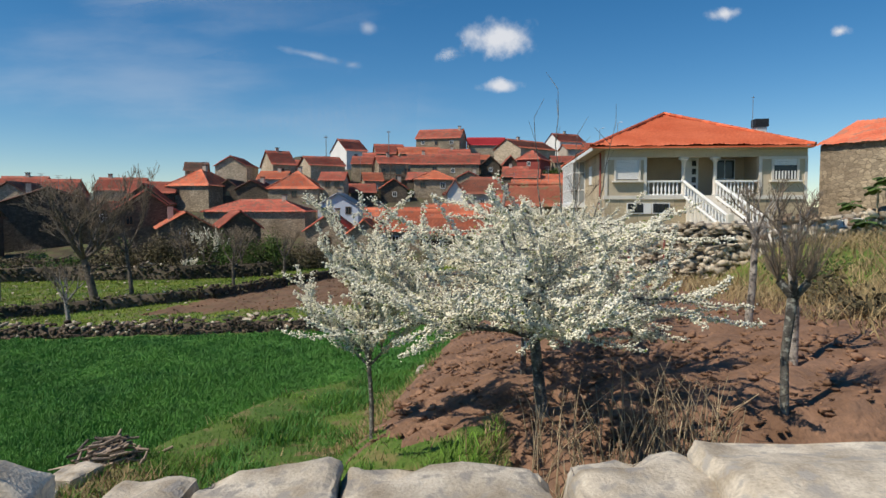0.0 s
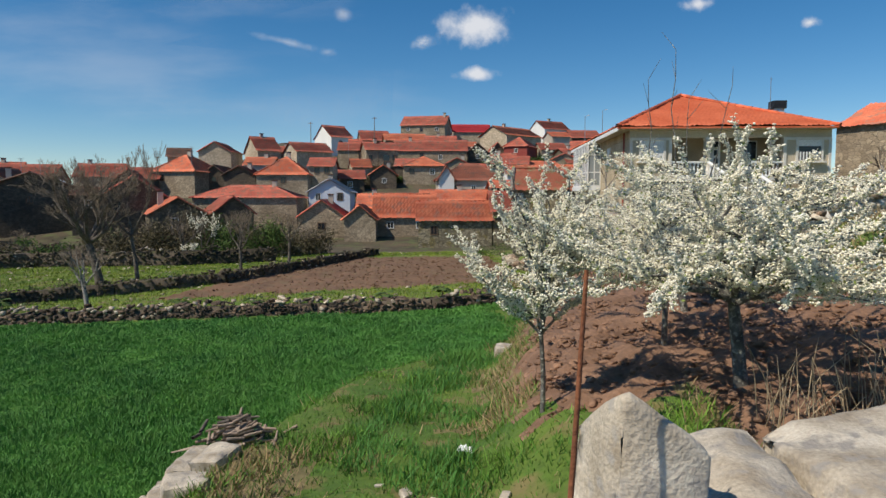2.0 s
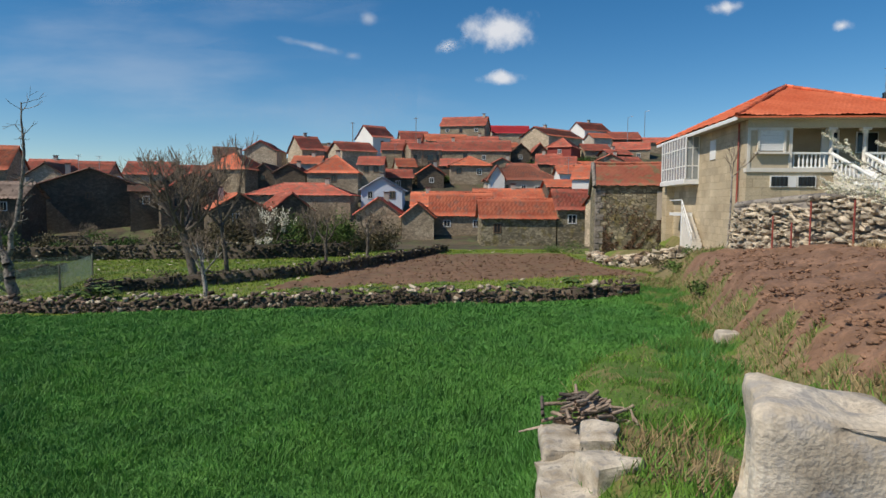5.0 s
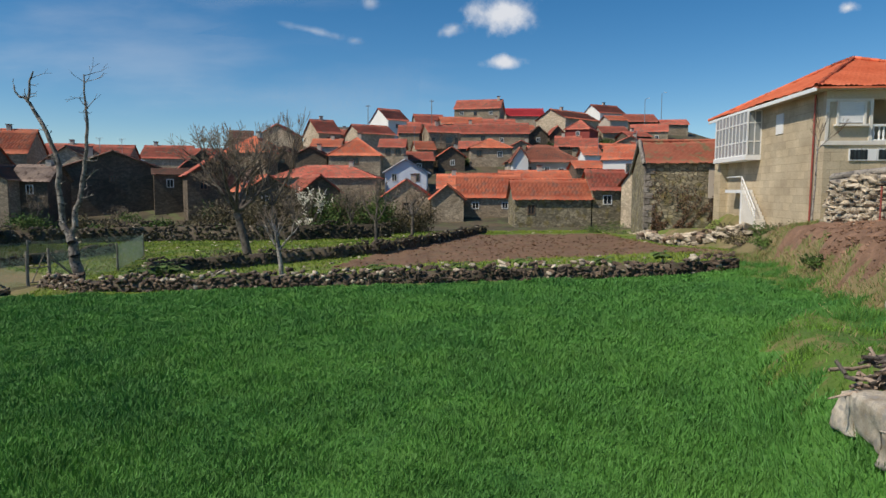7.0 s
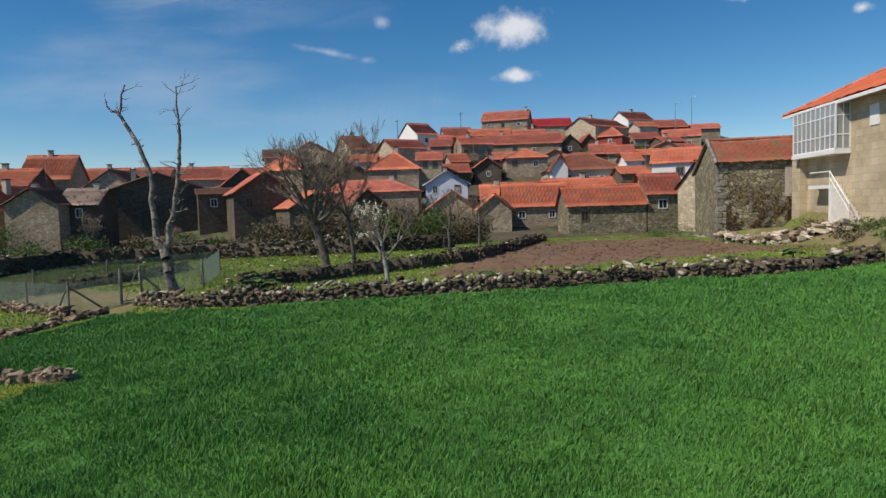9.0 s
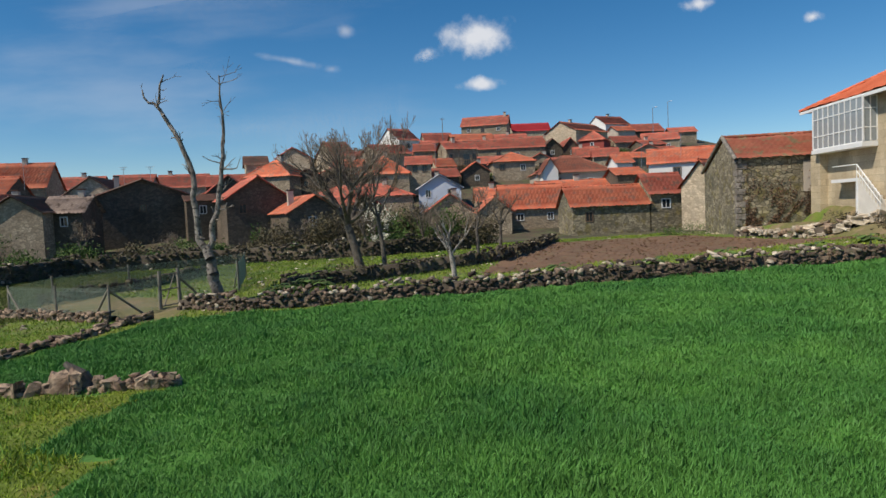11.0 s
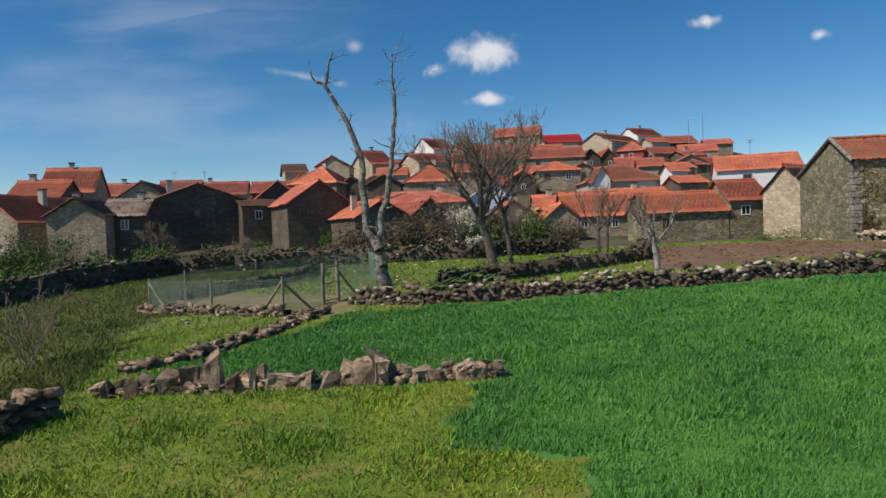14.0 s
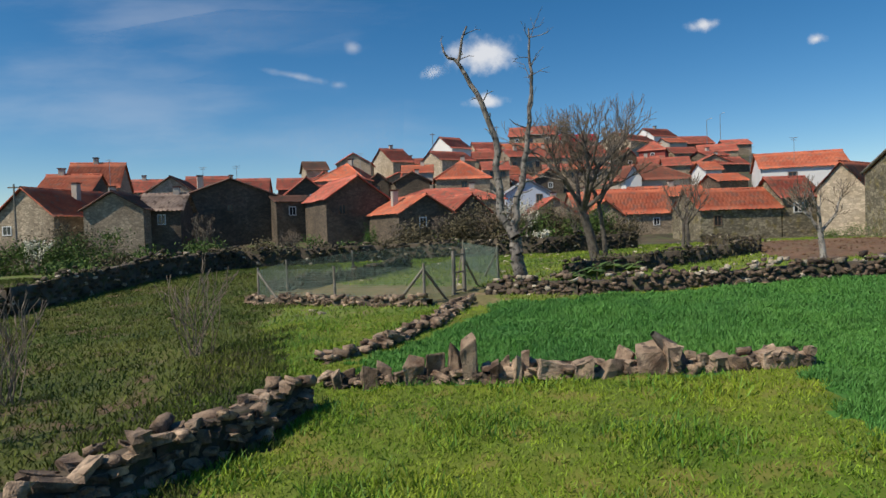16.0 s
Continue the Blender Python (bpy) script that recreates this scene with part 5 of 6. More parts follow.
rod = part("iron_rod", tubes([((-2.07, 2.25, 3.9), (-2.08, 2.27, 4.5), 0.010, 0.009), ((-2.08, 2.27, 4.5), (-2.05, 2.28, 4.95), 0.009, 0.008), ((-2.05, 2.28, 4.95), (-2.02, 2.3, 5.42), 0.008, 0.006)], 6), "rust")
tagged(rod, "thin rusty iron rod standing by a boulder wall", "rod")

# ---- fenced pen ----
fence = empty("garden_fence", pose(-28.77, 28.05, gz(-28.77, 28.05)), "grey wooden post fence with green netting round a pen", "fence")
FX, FY = -28.77, 28.05
FZ = gz(FX, FY)
posts = [(-34.9, 32.1), (-31.8, 30.1), (-28.77, 28.05), (-27.77, 30.05), (-27.35, 30.95), (-25.8, 33.9), (-26.9, 39.0), (-31.9, 36.6), (-34.3, 34.3)]
for i, (x, y) in enumerate(posts):
    h = 1.5 if i in (3, 4) else 1.32
    rad = 0.075 if i in (3, 4) else 0.05
    z = gz(x, y) - FZ
    part("post", tubes([((x - FX, y - FY, z - 0.2), (x - FX + rs.uniform(-0.03, 0.03), y - FY, z + h), rad, rad * 0.9)], 7), "post_wood", fence)
for (x, y), (dx, dy) in (((-34.9, 32.1), (0.95, -0.62)), ((-28.77, 28.05), (-0.9, 0.6)), ((-28.77, 28.05), (0.75, 1.25)), ((-27.35, 30.95), (0.6, 1.1)), ((-25.8, 33.9), (-0.5, 0.9))):
    z = gz(x, y) - FZ
    part("brace", tubes([((x - FX, y - FY, z + 1.15), (x - FX + dx, y - FY + dy, z), 0.045, 0.045)], 6), "post_wood", fence)
ring = posts + [posts[0]]
for a, b in zip(ring, ring[1:]):
    if a == posts[3]:
        za = gz(*a) - FZ
        part("gate", tubes([((a[0] - FX, a[1] - FY, za + k), (b[0] - FX, b[1] - FY, za + k), 0.03, 0.03) for k in (0.12, 0.75, 1.35)] + [((a[0] - FX + 0.08, a[1] - FY + 0.17, za + 0.1), (b[0] - FX - 0.08, b[1] - FY - 0.17, za + 1.35), 0.025, 0.025)], 5), "post_wood", fence)
        continue
    ln = math.hypot(b[0] - a[0], b[1] - a[1])
    seg = []
    n = int(ln / 0.06)
    za, zb = gz(*a) - FZ, gz(*b) - FZ
    for k in range(n + 1):
        f = k / n
        x, y, z = a[0] + (b[0] - a[0]) * f - FX, a[1] + (b[1] - a[1]) * f - FY, za + (zb - za) * f
        seg.append(((x, y, z), (x, y, z + 1.22), 0.005, 0.005))
    for k in range(21):
        seg.append(((a[0] - FX, a[1] - FY, za + 0.02 + 0.06 * k), (b[0] - FX, b[1] - FY, zb + 0.02 + 0.06 * k), 0.005, 0.005))
    part("netting", tubes(seg, 3), "net_wire", fence, "green wire netting")

# ---- trees ----


def grow(r, p, d, length, rad, depth, segs, tips, spread=0.6, bend=0.25, up=0.1, kids=(2, 3), shrink=0.68, n=4, low=0.3):
    """A limb that wanders, tapers and forks; collects segments by depth and fine tips."""
    p, d = np.array(p, float), np.array(d, float)
    d = d / np.linalg.norm(d)
    step = length / n
    pts = [(p.copy(), rad)]
    for i in range(n):
        d = d + np.array([r.gauss(0, bend), r.gauss(0, bend), r.gauss(0, bend) + up]) * 0.5
        d = d / np.linalg.norm(d)
        q = p + d * step
        ra, rb = rad * (1 - 0.45 * i / n), rad * (1 - 0.45 * (i + 1) / n)
        segs.append((p, q, ra, rb, depth))
        p = q
        pts.append((p.copy(), rb))
        if depth > 0 and i >= n * low and i < n - 1 and r.random() < 0.85:
            side = np.array([r.gauss(0, 1), r.gauss(0, 1), r.gauss(0.25, 0.5)])
            side = side / np.linalg.norm(side)
            grow(r, p, d * (1 - spread) + side * spread, length * shrink * r.uniform(0.6, 0.95), rb * 0.6, depth - 1, segs, tips, spread, bend, up, kids, shrink, n, low)
    if depth > 0:
        for _ in range(r.randint(*kids)):
            side = np.array([r.gauss(0, 1), r.gauss(0, 1), r.gauss(0.2, 0.5)])
            side = side / np.linalg.norm(side)
            grow(r, p, d * (1 - spread * 0.75) + side * spread * 0.75, length * shrink * r.uniform(0.75, 1.05), rad * 0.5, depth - 1, segs, tips, spread, bend, up, kids, shrink, n, low)
    else:
        tips.append([q for q, _ in pts])


def tree_object(name, x, y, label, segs, bark="bark", twig="twig", fine=0, group="", category="tree"):
    """Trunk and limbs as one part, fine twigs as another."""
    th = empty(name, pose(x, y, gz(x, y)), label, category, group)
    thick = [(a, b, max(c, 0.008), max(d, 0.007)) for a, b, c, d, k in segs if k > fine]
    least = 0.011 if y > 25 else 0.003
    thin = [(a, b, max(c, least), max(d, least * 0.7)) for a, b, c, d, k in segs if k <= fine]
    ob = part("trunk", tubes(thick, 7), bark, th)
    ob.data.polygons.foreach_set("use_smooth", np.ones(len(ob.data.polygons), dtype=bool))
    if thin:
        part("crown", tubes(thin, 3), twig, th)["kind"] = "stuff"
    return th


def clusters(pts, sizes, squash=0.8, seed=0):
    """Small faceted blossom or leaf clumps at pts, all in one mesh."""
    rs_ = np.random.RandomState(seed)
    base = np.array([(1, 0, 0), (-1, 0, 0), (0, 1, 0), (0, -1, 0), (0, 0, 1), (0, 0, -1)], float)
    face = np.array([(0, 2, 4), (2, 1, 4), (1, 3, 4), (3, 0, 4), (2, 0, 5), (1, 2, 5), (3, 1, 5), (0, 3, 5)])
    pts, sizes = np.asarray(pts), np.asarray(sizes)
    m = len(pts)
    jit = 1 + rs_.uniform(-0.45, 0.45, (m, 6, 1))
    ang = rs_.uniform(0, 6.28, m)
    v = base[None] * jit * sizes[:, None, None]
    v[:, :, 2] *= squash
    c, s = np.cos(ang)[:, None], np.sin(ang)[:, None]
    v = np.stack([v[:, :, 0] * c - v[:, :, 1] * s, v[:, :, 0] * s + v[:, :, 1] * c, v[:, :, 2]], -1)
    v = v + rs_.normal(0, 0.12, v.shape) * sizes[:, None, None] + pts[:, None, :]
    f = face[None] + (np.arange(m) * 6)[:, None, None]
    return v.reshape(-1, 3), f.reshape(-1, 3)


def leaves(pts, size, seed=0):
    """Loose flat leaves: one small folded quad each."""
    rs_ = np.random.RandomState(seed)
    pts = np.asarray(pts)
    m = len(pts)
    a = rs_.normal(0, 1, (m, 3))
    a /= np.linalg.norm(a, axis=1)[:, None]
    b = np.cross(a, rs_.normal(0, 1, (m, 3)))
    b /= np.linalg.norm(b, axis=1)[:, None]
    s = (size * rs_.uniform(0.6, 1.4, m))[:, None]
    v = np.stack([pts - a * s, pts + b * s * 0.5, pts + a * s, pts - b * s * 0.5], 1)
    return v.reshape(-1, 3), (np.arange(m * 4).reshape(m, 4))


def along(path, gap, r, jit):
    out = []
    for a, b in zip(path, path[1:]):
        n = max(1, int(np.linalg.norm(b - a) / gap))
        for k in range(n):
            out.append(a + (b - a) * (k + r.random()) / n + np.array([r.gauss(0, jit) for _ in range(3)]))
    return out


def plum(x, y, height, radius, seed, label, lean=(0, 0), fork=0.35, arms=7, shoots=200, trunk=0.09, rise=0.5, shoot=0.8, low=0.3, lift=0.0):
    """A plum in full blossom: forked trunk, spreading limbs, long shoots sleeved in small white flowers."""
    r = random.Random(seed)
    segs, tips = [], []
    fz = height * fork
    top = np.array([lean[0], lean[1], fz])
    mid = np.array([lean[0] * 0.35 + r.uniform(-0.05, 0.05), lean[1] * 0.35, fz * 0.5])
    segs.append((np.array([0, 0, -0.15]), mid, trunk, trunk * 0.85, 9))
    segs.append((mid, top, trunk * 0.85, trunk * 0.75, 9))
    nodes = []
    for k in range(arms):
        a = 6.283 * k / arms + r.uniform(-0.25, 0.25)
        reach = radius * r.uniform(0.5, 0.85)
        end = np.array([top[0] + math.cos(a) * reach, top[1] + math.sin(a) * reach, fz + (height - fz) * rise * r.uniform(0.3, 1.2)])
        if k % 3 == 0:
            end = np.array([top[0] + math.cos(a) * reach * 0.35, top[1] + math.sin(a) * reach * 0.35, height * r.uniform(0.78, 0.92)])
        p = top
        n = 6
        for j in range(1, n + 1):
            f = j / n
            q = top + (end - top) * np.array([f, f, f ** 0.8]) + np.array([r.gauss(0, 0.06), r.gauss(0, 0.06), r.gauss(0, 0.05)])
            rad = trunk * 0.5 * (1 - 0.7 * f)
            segs.append((p, q, rad + 0.004, rad, 3))
            p = q
            nodes.append((q, f, a))
    for k in range(shoots):
        q, f, a = nodes[r.randrange(len(nodes))]
        if f < low:
            continue
        b = a + r.gauss(0, 0.9)
        d = np.array([math.cos(b), math.sin(b), r.uniform(-0.22, 0.38) + lift + (0.7 if r.random() < 0.14 else 0)])
        ln = shoot * r.uniform(0.45, 1.15)
        sub, tp = [], []
        grow(r, q, d, ln, 0.009, 1 if r.random() < 0.4 else 0, sub, tp, 0.42, 0.11, 0.05, (0, 1), 0.6, 6, 0.2)
        tp = tp or [[v[0] for v in sub] + [sub[-1][1]]]
        if min(t[-1][2] for t in tp) < height * 0.26:
            continue
        segs += sub
        tips += tp
    th = tree_object("plum_tree", x, y, label, segs, "bark_plum", "bark_plum", 1, "blossoming plum trees")
    pts = []
    for t in tips:
        pts += along(t, 0.0045, r, 0.018)
    for s0, s1, c, d, k in segs:
        if k in (1, 3):
            pts += along([np.array(s0), np.array(s1)], 0.006 if k == 1 else 0.05, r, 0.018 if k == 1 else 0.03)
    pts = np.array(pts)
    part("blossom", clusters(pts, np.random.RandomState(seed).uniform(0.008, 0.0175, len(pts)), 0.8, seed), "petal", th, "dense white plum blossom")["kind"] = "stuff"
    sub = pts[::12] + np.random.RandomState(seed).normal(0, 0.025, pts[::12].shape)
    part("young_leaves", leaves(sub, 0.018, seed), "plum_leaf", th)["kind"] = "stuff"
    return th


plum(1.23, 7.75, 2.75, 2.5, 3, "wide plum tree in full white blossom on bare soil", (-0.12, 0.05), 0.36, 14, 300, 0.085, 0.40, 1.15, 0.3)
plum(-0.94, 8.37, 2.85, 0.5, 5, "slender young plum tree in white blossom at the bank", (-0.03, 0), 0.34, 9, 130, 0.036, 0.9, 0.6, 0.1, 0.75)
plum(1.28, 10.24, 2.5, 1.4, 9, "smaller plum tree in white blossom behind the orchard row", (0.05, 0.1), 0.4, 9, 130, 0.05, 0.5, 0.9, 0.25)
far_plum = plum(2.6, 12.6, 2.9, 1.9, 12, "leaning plum tree in white blossom on the orchard terrace", (-0.35, 0.1), 0.42, 10, 160, 0.075, 0.5, 0.95, 0.25)
r = random.Random(15)
for k, (dx, dy, h) in enumerate(((-0.7, 0.1, 4.3), (-0.25, -0.2, 4.8), (0.3, 0.2, 4.0), (0.8, 0.0, 4.2))):
    a, sg = np.array((dx * 0.5 - 0.2, dy, 1.7)), []
    for j in range(6):
        b = a + np.array((dx * 0.1 + r.gauss(0, 0.03), r.gauss(0, 0.03), (h - 1.7) / 6))
        sg.append((a, b, 0.018 - 0.0022 * j, 0.016 - 0.0022 * j))
        if j > 1:
            sg.append((b, b + np.array((r.uniform(-0.3, 0.3), r.uniform(-0.2, 0.2), 0.35)), 0.006, 0.003))
        a = b
    part("shoot", tubes(sg, 4), "bark_plum", far_plum, "tall bare upright shoot")


def bare_tree(name, x, y, height, seed, label, trunk=0.12, spread=0.55, lean=(0, 0), depth=4, fork=0.25, arms=4, bark="bark", up=0.12, fine=1):
    r = random.Random(seed)
    segs, tips = [], []
    top = np.array([lean[0], lean[1], height * fork])
    segs.append((np.array([0, 0, -0.15]), top * 0.5 + np.array([0.03, 0, 0]), trunk, trunk * 0.86, 9))
    segs.append((top * 0.5 + np.array([0.03, 0, 0]), top, trunk * 0.86, trunk * 0.75, 9))
    for k in range(arms):
        a = 6.283 * k / arms + r.uniform(-0.4, 0.4)
        el = r.uniform(0.75, 1.25)
        d = (math.cos(a) * math.cos(el), math.sin(a) * math.cos(el), math.sin(el))
        grow(r, top, d, height * (1 - fork) * 0.36, trunk * 0.5, depth, segs, tips, spread, 0.2, up, (2, 3) if depth < 4 or height > 8 else (1, 2), 0.7, 4, 0.05)
    return tree_object(name, x, y, label, segs, bark, "twig", fine, "bare trees")


# tall pale dead tree, forked low
DX, DY = -24.85, 29.9
dz = gz(DX, DY)
dead = empty("dead_tree", pose(DX, DY, dz), "tall pale dead tree with two forked bare limbs", "tree")
rd = random.Random(77)


def limb(pts, r0, r1, twigs=0, tl=0.6):
    segs, extra = [], []
    n = len(pts) - 1
    for i, (a, b) in enumerate(zip(pts, pts[1:])):
        ra, rb = r0 + (r1 - r0) * i / n, r0 + (r1 - r0) * (i + 1) / n
        a, b = np.array(a), np.array(b)
        k = 3
        prev = a
        for j in range(1, k + 1):
            q = a + (b - a) * j / k + (np.array([rd.gauss(0, 0.035) for _ in range(3)]) if j < k else 0)
            segs.append((prev, q, ra + (rb - ra) * (j - 1) / k, ra + (rb - ra) * j / k))
            prev = q
        for _ in range(twigs if i > 0 else 0):
            s = a + (b - a) * rd.random()
            d = np.array([rd.gauss(0, 1), rd.gauss(0, 1), rd.uniform(-0.1, 1.0)])
            tp = []
            grow(rd, s, d, tl * rd.uniform(0.4, 1.1), rb * 0.3 + 0.008, 1, extra, tp, 0.5, 0.3, 0.05, (1, 2), 0.6, 3)
    return segs, extra


# height of the fork above the root
L0 = 1.9
trunk_s, _ = limb([(-0.62, 0, -0.3), (-0.68, 0, 0.7), (-0.8, 0, 1.4), (-0.9, 0, 1.95)], 0.25, 0.19)
left_s, left_t = limb([(-0.9, 0, L0), (-1.25, 0.1, 0.57 + L0), (-1.31, 0.1, 1.9 + L0), (-1.33, 0.15, 3.17 + L0), (-1.77, 0.2, 4.44 + L0), (-2.3, 0.2, 5.42 + L0), (-2.55, 0.2, 5.81 + L0), (-2.42, 0.2, 6.3 + L0), (-2.2, 0.15, 7.0 + L0)], 0.15, 0.03, 2, 0.5)
fork_s, fork_t = limb([(-2.55, 0.2, 5.81 + L0), (-2.88, 0.2, 6.0 + L0), (-3.06, 0.2, 6.45 + L0)], 0.06, 0.02, 1, 0.3)
right_s, right_t = limb([(-0.87, 0, L0), (-0.73, 0.1, 0.78 + L0), (-0.42, 0.15, 2.0 + L0), (-0.24, 0.2, 3.35 + L0), (-0.07, 0.2, 4.66 + L0), (-0.1, 0.2, 5.74 + L0), (-0.11, 0.2, 6.9 + L0)], 0.14, 0.025, 5, 0.75)
for nm, sgs in (("trunk", trunk_s), ("limb", left_s), ("limb", fork_s), ("limb", right_s)):
    ob = part(nm, tubes(sgs, 8), "bark_dead", dead)
    ob.data.polygons.foreach_set("use_smooth", np.ones(len(ob.data.polygons), dtype=bool))
part("crown", tubes([(a, b, max(c, 0.008), max(d, 0.006)) for a, b, c, d, _ in left_t + fork_t + right_t], 4), "bark_dead", dead)["kind"] = "stuff"

bare_tree("bare_tree", -20.7, 38.2, 8.6, 101, "spreading bare tree with a dense twiggy crown", 0.26, 0.56, (-0.6, 0), 4, 0.28, 7, "bark", 0.07)
bare_tree("bare_tree", -19.6, 40.5, 8.9, 103, "slender bare tree with upright twigs", 0.14, 0.35, (-0.3, 0), 4, 0.3, 3, "bark", 0.2)
bare_tree("bare_tree", -16.3, 27.9, 3.5, 105, "small bare fruit tree behind a field wall", 0.11, 0.5, (-0.1, 0), 3, 0.35, 4, "bark_pale")
bare_tree("bare_tree", -12.2, 49.2, 4.8, 107, "small bare tree beside a ploughed plot", 0.13, 0.5, (0.1, 0), 3, 0.35, 4, "bark")
bare_tree("bare_tree", -14.2, 43.5, 5.0, 109, "bare fruit tree beside a stone wall", 0.12, 0.5, (0, 0), 3, 0.3, 4, "bark")
bare_tree("bare_tree", -22.0, 55, 5.2, 111, "bare twiggy tree below the village", 0.14, 0.55, (0, 0), 4, 0.25, 4, "bark")
bare_tree("bare_tree", -17.5, 56, 4.8, 113, "bare twiggy tree below the village", 0.13, 0.55, (0, 0), 4, 0.25, 5, "bark")
bare_tree("bare_tree", -47.0, 61, 5.0, 115, "bare tree against dark stone houses", 0.13, 0.55, (0, 0), 4, 0.3, 4, "bark")
for k, (x, y, h) in enumerate(((-27.5, 61.5, 4.2), (-24.5, 60.5, 4.6), (-22.6, 62, 4.4), (-19.2, 61.5, 4.8), (-16.2, 61, 4.2), (-30.5, 62, 3.8), (-12.6, 61.5, 3.6), (-40, 63, 3.6), (-55, 62, 3.8), (-61, 61, 3.8))):
    bare_tree("thicket_tree", x, y, h, 301 + k, "low brown leafless tree in a thicket below the houses", 0.1, 0.72, (0, 0), 3, 0.15, 6, "bark", 0.04)
bare_tree("bare_tree", 6.3, 31.0, 5.6, 117, "slim young bare tree beside a house", 0.05, 0.35, (0.1, 0), 2, 0.6, 3, "bark_pale")
bare_tree("bare_tree", 5.15, 10.86, 2.9, 119, "slim grey bare tree on orchard soil", 0.07, 0.4, (0.1, 0), 3, 0.5, 4, "bark_pale")
bare_tree("bare_tree", 4.6, 8.4, 2.6, 121, "grey bare tree on orchard soil", 0.07, 0.4, (-0.05, 0), 3, 0.5, 4, "bark_pale")
bare_tree("bare_tree", 13.9, 29.5, 2.8, 123, "pollarded bare tree before a balustrade", 0.09, 0.7, (0, 0), 2, 0.6, 5, "bark_pale", 0.02, 0)
# pollard with a broom of fine shoots
r = random.Random(131)
segs, tips = [], []
segs.append((np.array([0, 0, -0.2]), np.array([-0.02, 0, 0.6]), 0.052, 0.042, 9))
segs.append((np.array([-0.02, 0, 0.6]), np.array([0.05, 0, 1.25]), 0.042, 0.055, 9))
for k in range(6):
    a = k * 1.05
    q = np.array([0.05 + 0.16 * math.cos(a), 0.16 * math.sin(a), 1.4])
    segs.append((np.array([0.05, 0, 1.22]), q, 0.045, 0.035, 9))
    for j in range(36):
        d = np.array([r.gauss(0, 0.3) + 0.2 * math.cos(a), r.gauss(0, 0.3) + 0.2 * math.sin(a), 1.0])
        grow(r, q, d, r.uniform(0.3, 0.75), 0.0035, 0, segs, tips, 0.4, 0.15, 0.1, (1, 1), 0.6, 3)
tree_object("pollard_tree", 3.62, 6.73, "dark-barked pollard with a broom of fine brown shoots", segs, "bark_plum", "twig", 0, "bare trees")
for x, y, sd in ((-34.1, 23.2, 141), (-36.6, 20.3, 143), (-35.6, 17.4, 145), (-36.5, 16.2, 147), (-38, 21.5, 149), (-37.2, 18.6, 151), (-34.6, 15.2, 153), (-39.5, 19.5, 155)):
    r = random.Random(sd)
    segs, tips = [], []
    for k in range(16):
        grow(r, (r.gauss(0, 0.12), r.gauss(0, 0.12), -0.05), (r.gauss(0, 0.35), r.gauss(0, 0.35), 1), r.uniform(0.8, 1.3), 0.014, 2, segs, tips, 0.4, 0.15, 0.08, (1, 2), 0.6, 3)
    tree_object("bare_shrub", x, y, "leafless brown shrub on the pasture", segs, "twig", "twig", -1, "bare shrubs", "shrub")


def shrub(name, x, y, rx, rz, seed, key, label, n=900, size=0.09, stems=True, z=0.0):
    """A loose bush: a few stems and many small leaves with an uneven outline."""
    rs_ = np.random.RandomState(seed)
    lob = rs_.normal(0, 0.5, (9, 3)) * np.array([rx, rx, rz * 0.6])
    c = lob[rs_.randint(0, 9, n)]
    v = c + rs_.normal(0, 0.27, (n, 3)) * np.array([rx, rx, rz * 0.8])
    v[:, 2] = np.abs(v[:, 2] + rz * 0.5)
    th = empty(name, pose(x, y, gz(x, y) + z), label, "shrub", "shrubs")
    part("foliage", leaves(v, size, seed), key, th)["kind"] = "stuff"
    if stems:
        r = random.Random(seed)
        sg = []
        for k in range(14):
            q = v[r.randrange(n)]
            sg.append(((r.gauss(0, 0.1) * rx, r.gauss(0, 0.1) * rx, -0.1), tuple(q * 0.6), 0.025, 0.014))
            sg.append((tuple(q * 0.6), tuple(q * 1.05), 0.014, 0.006))
        part("branchwork", tubes(sg, 4), "twig", th)["kind"] = "stuff"
    return th


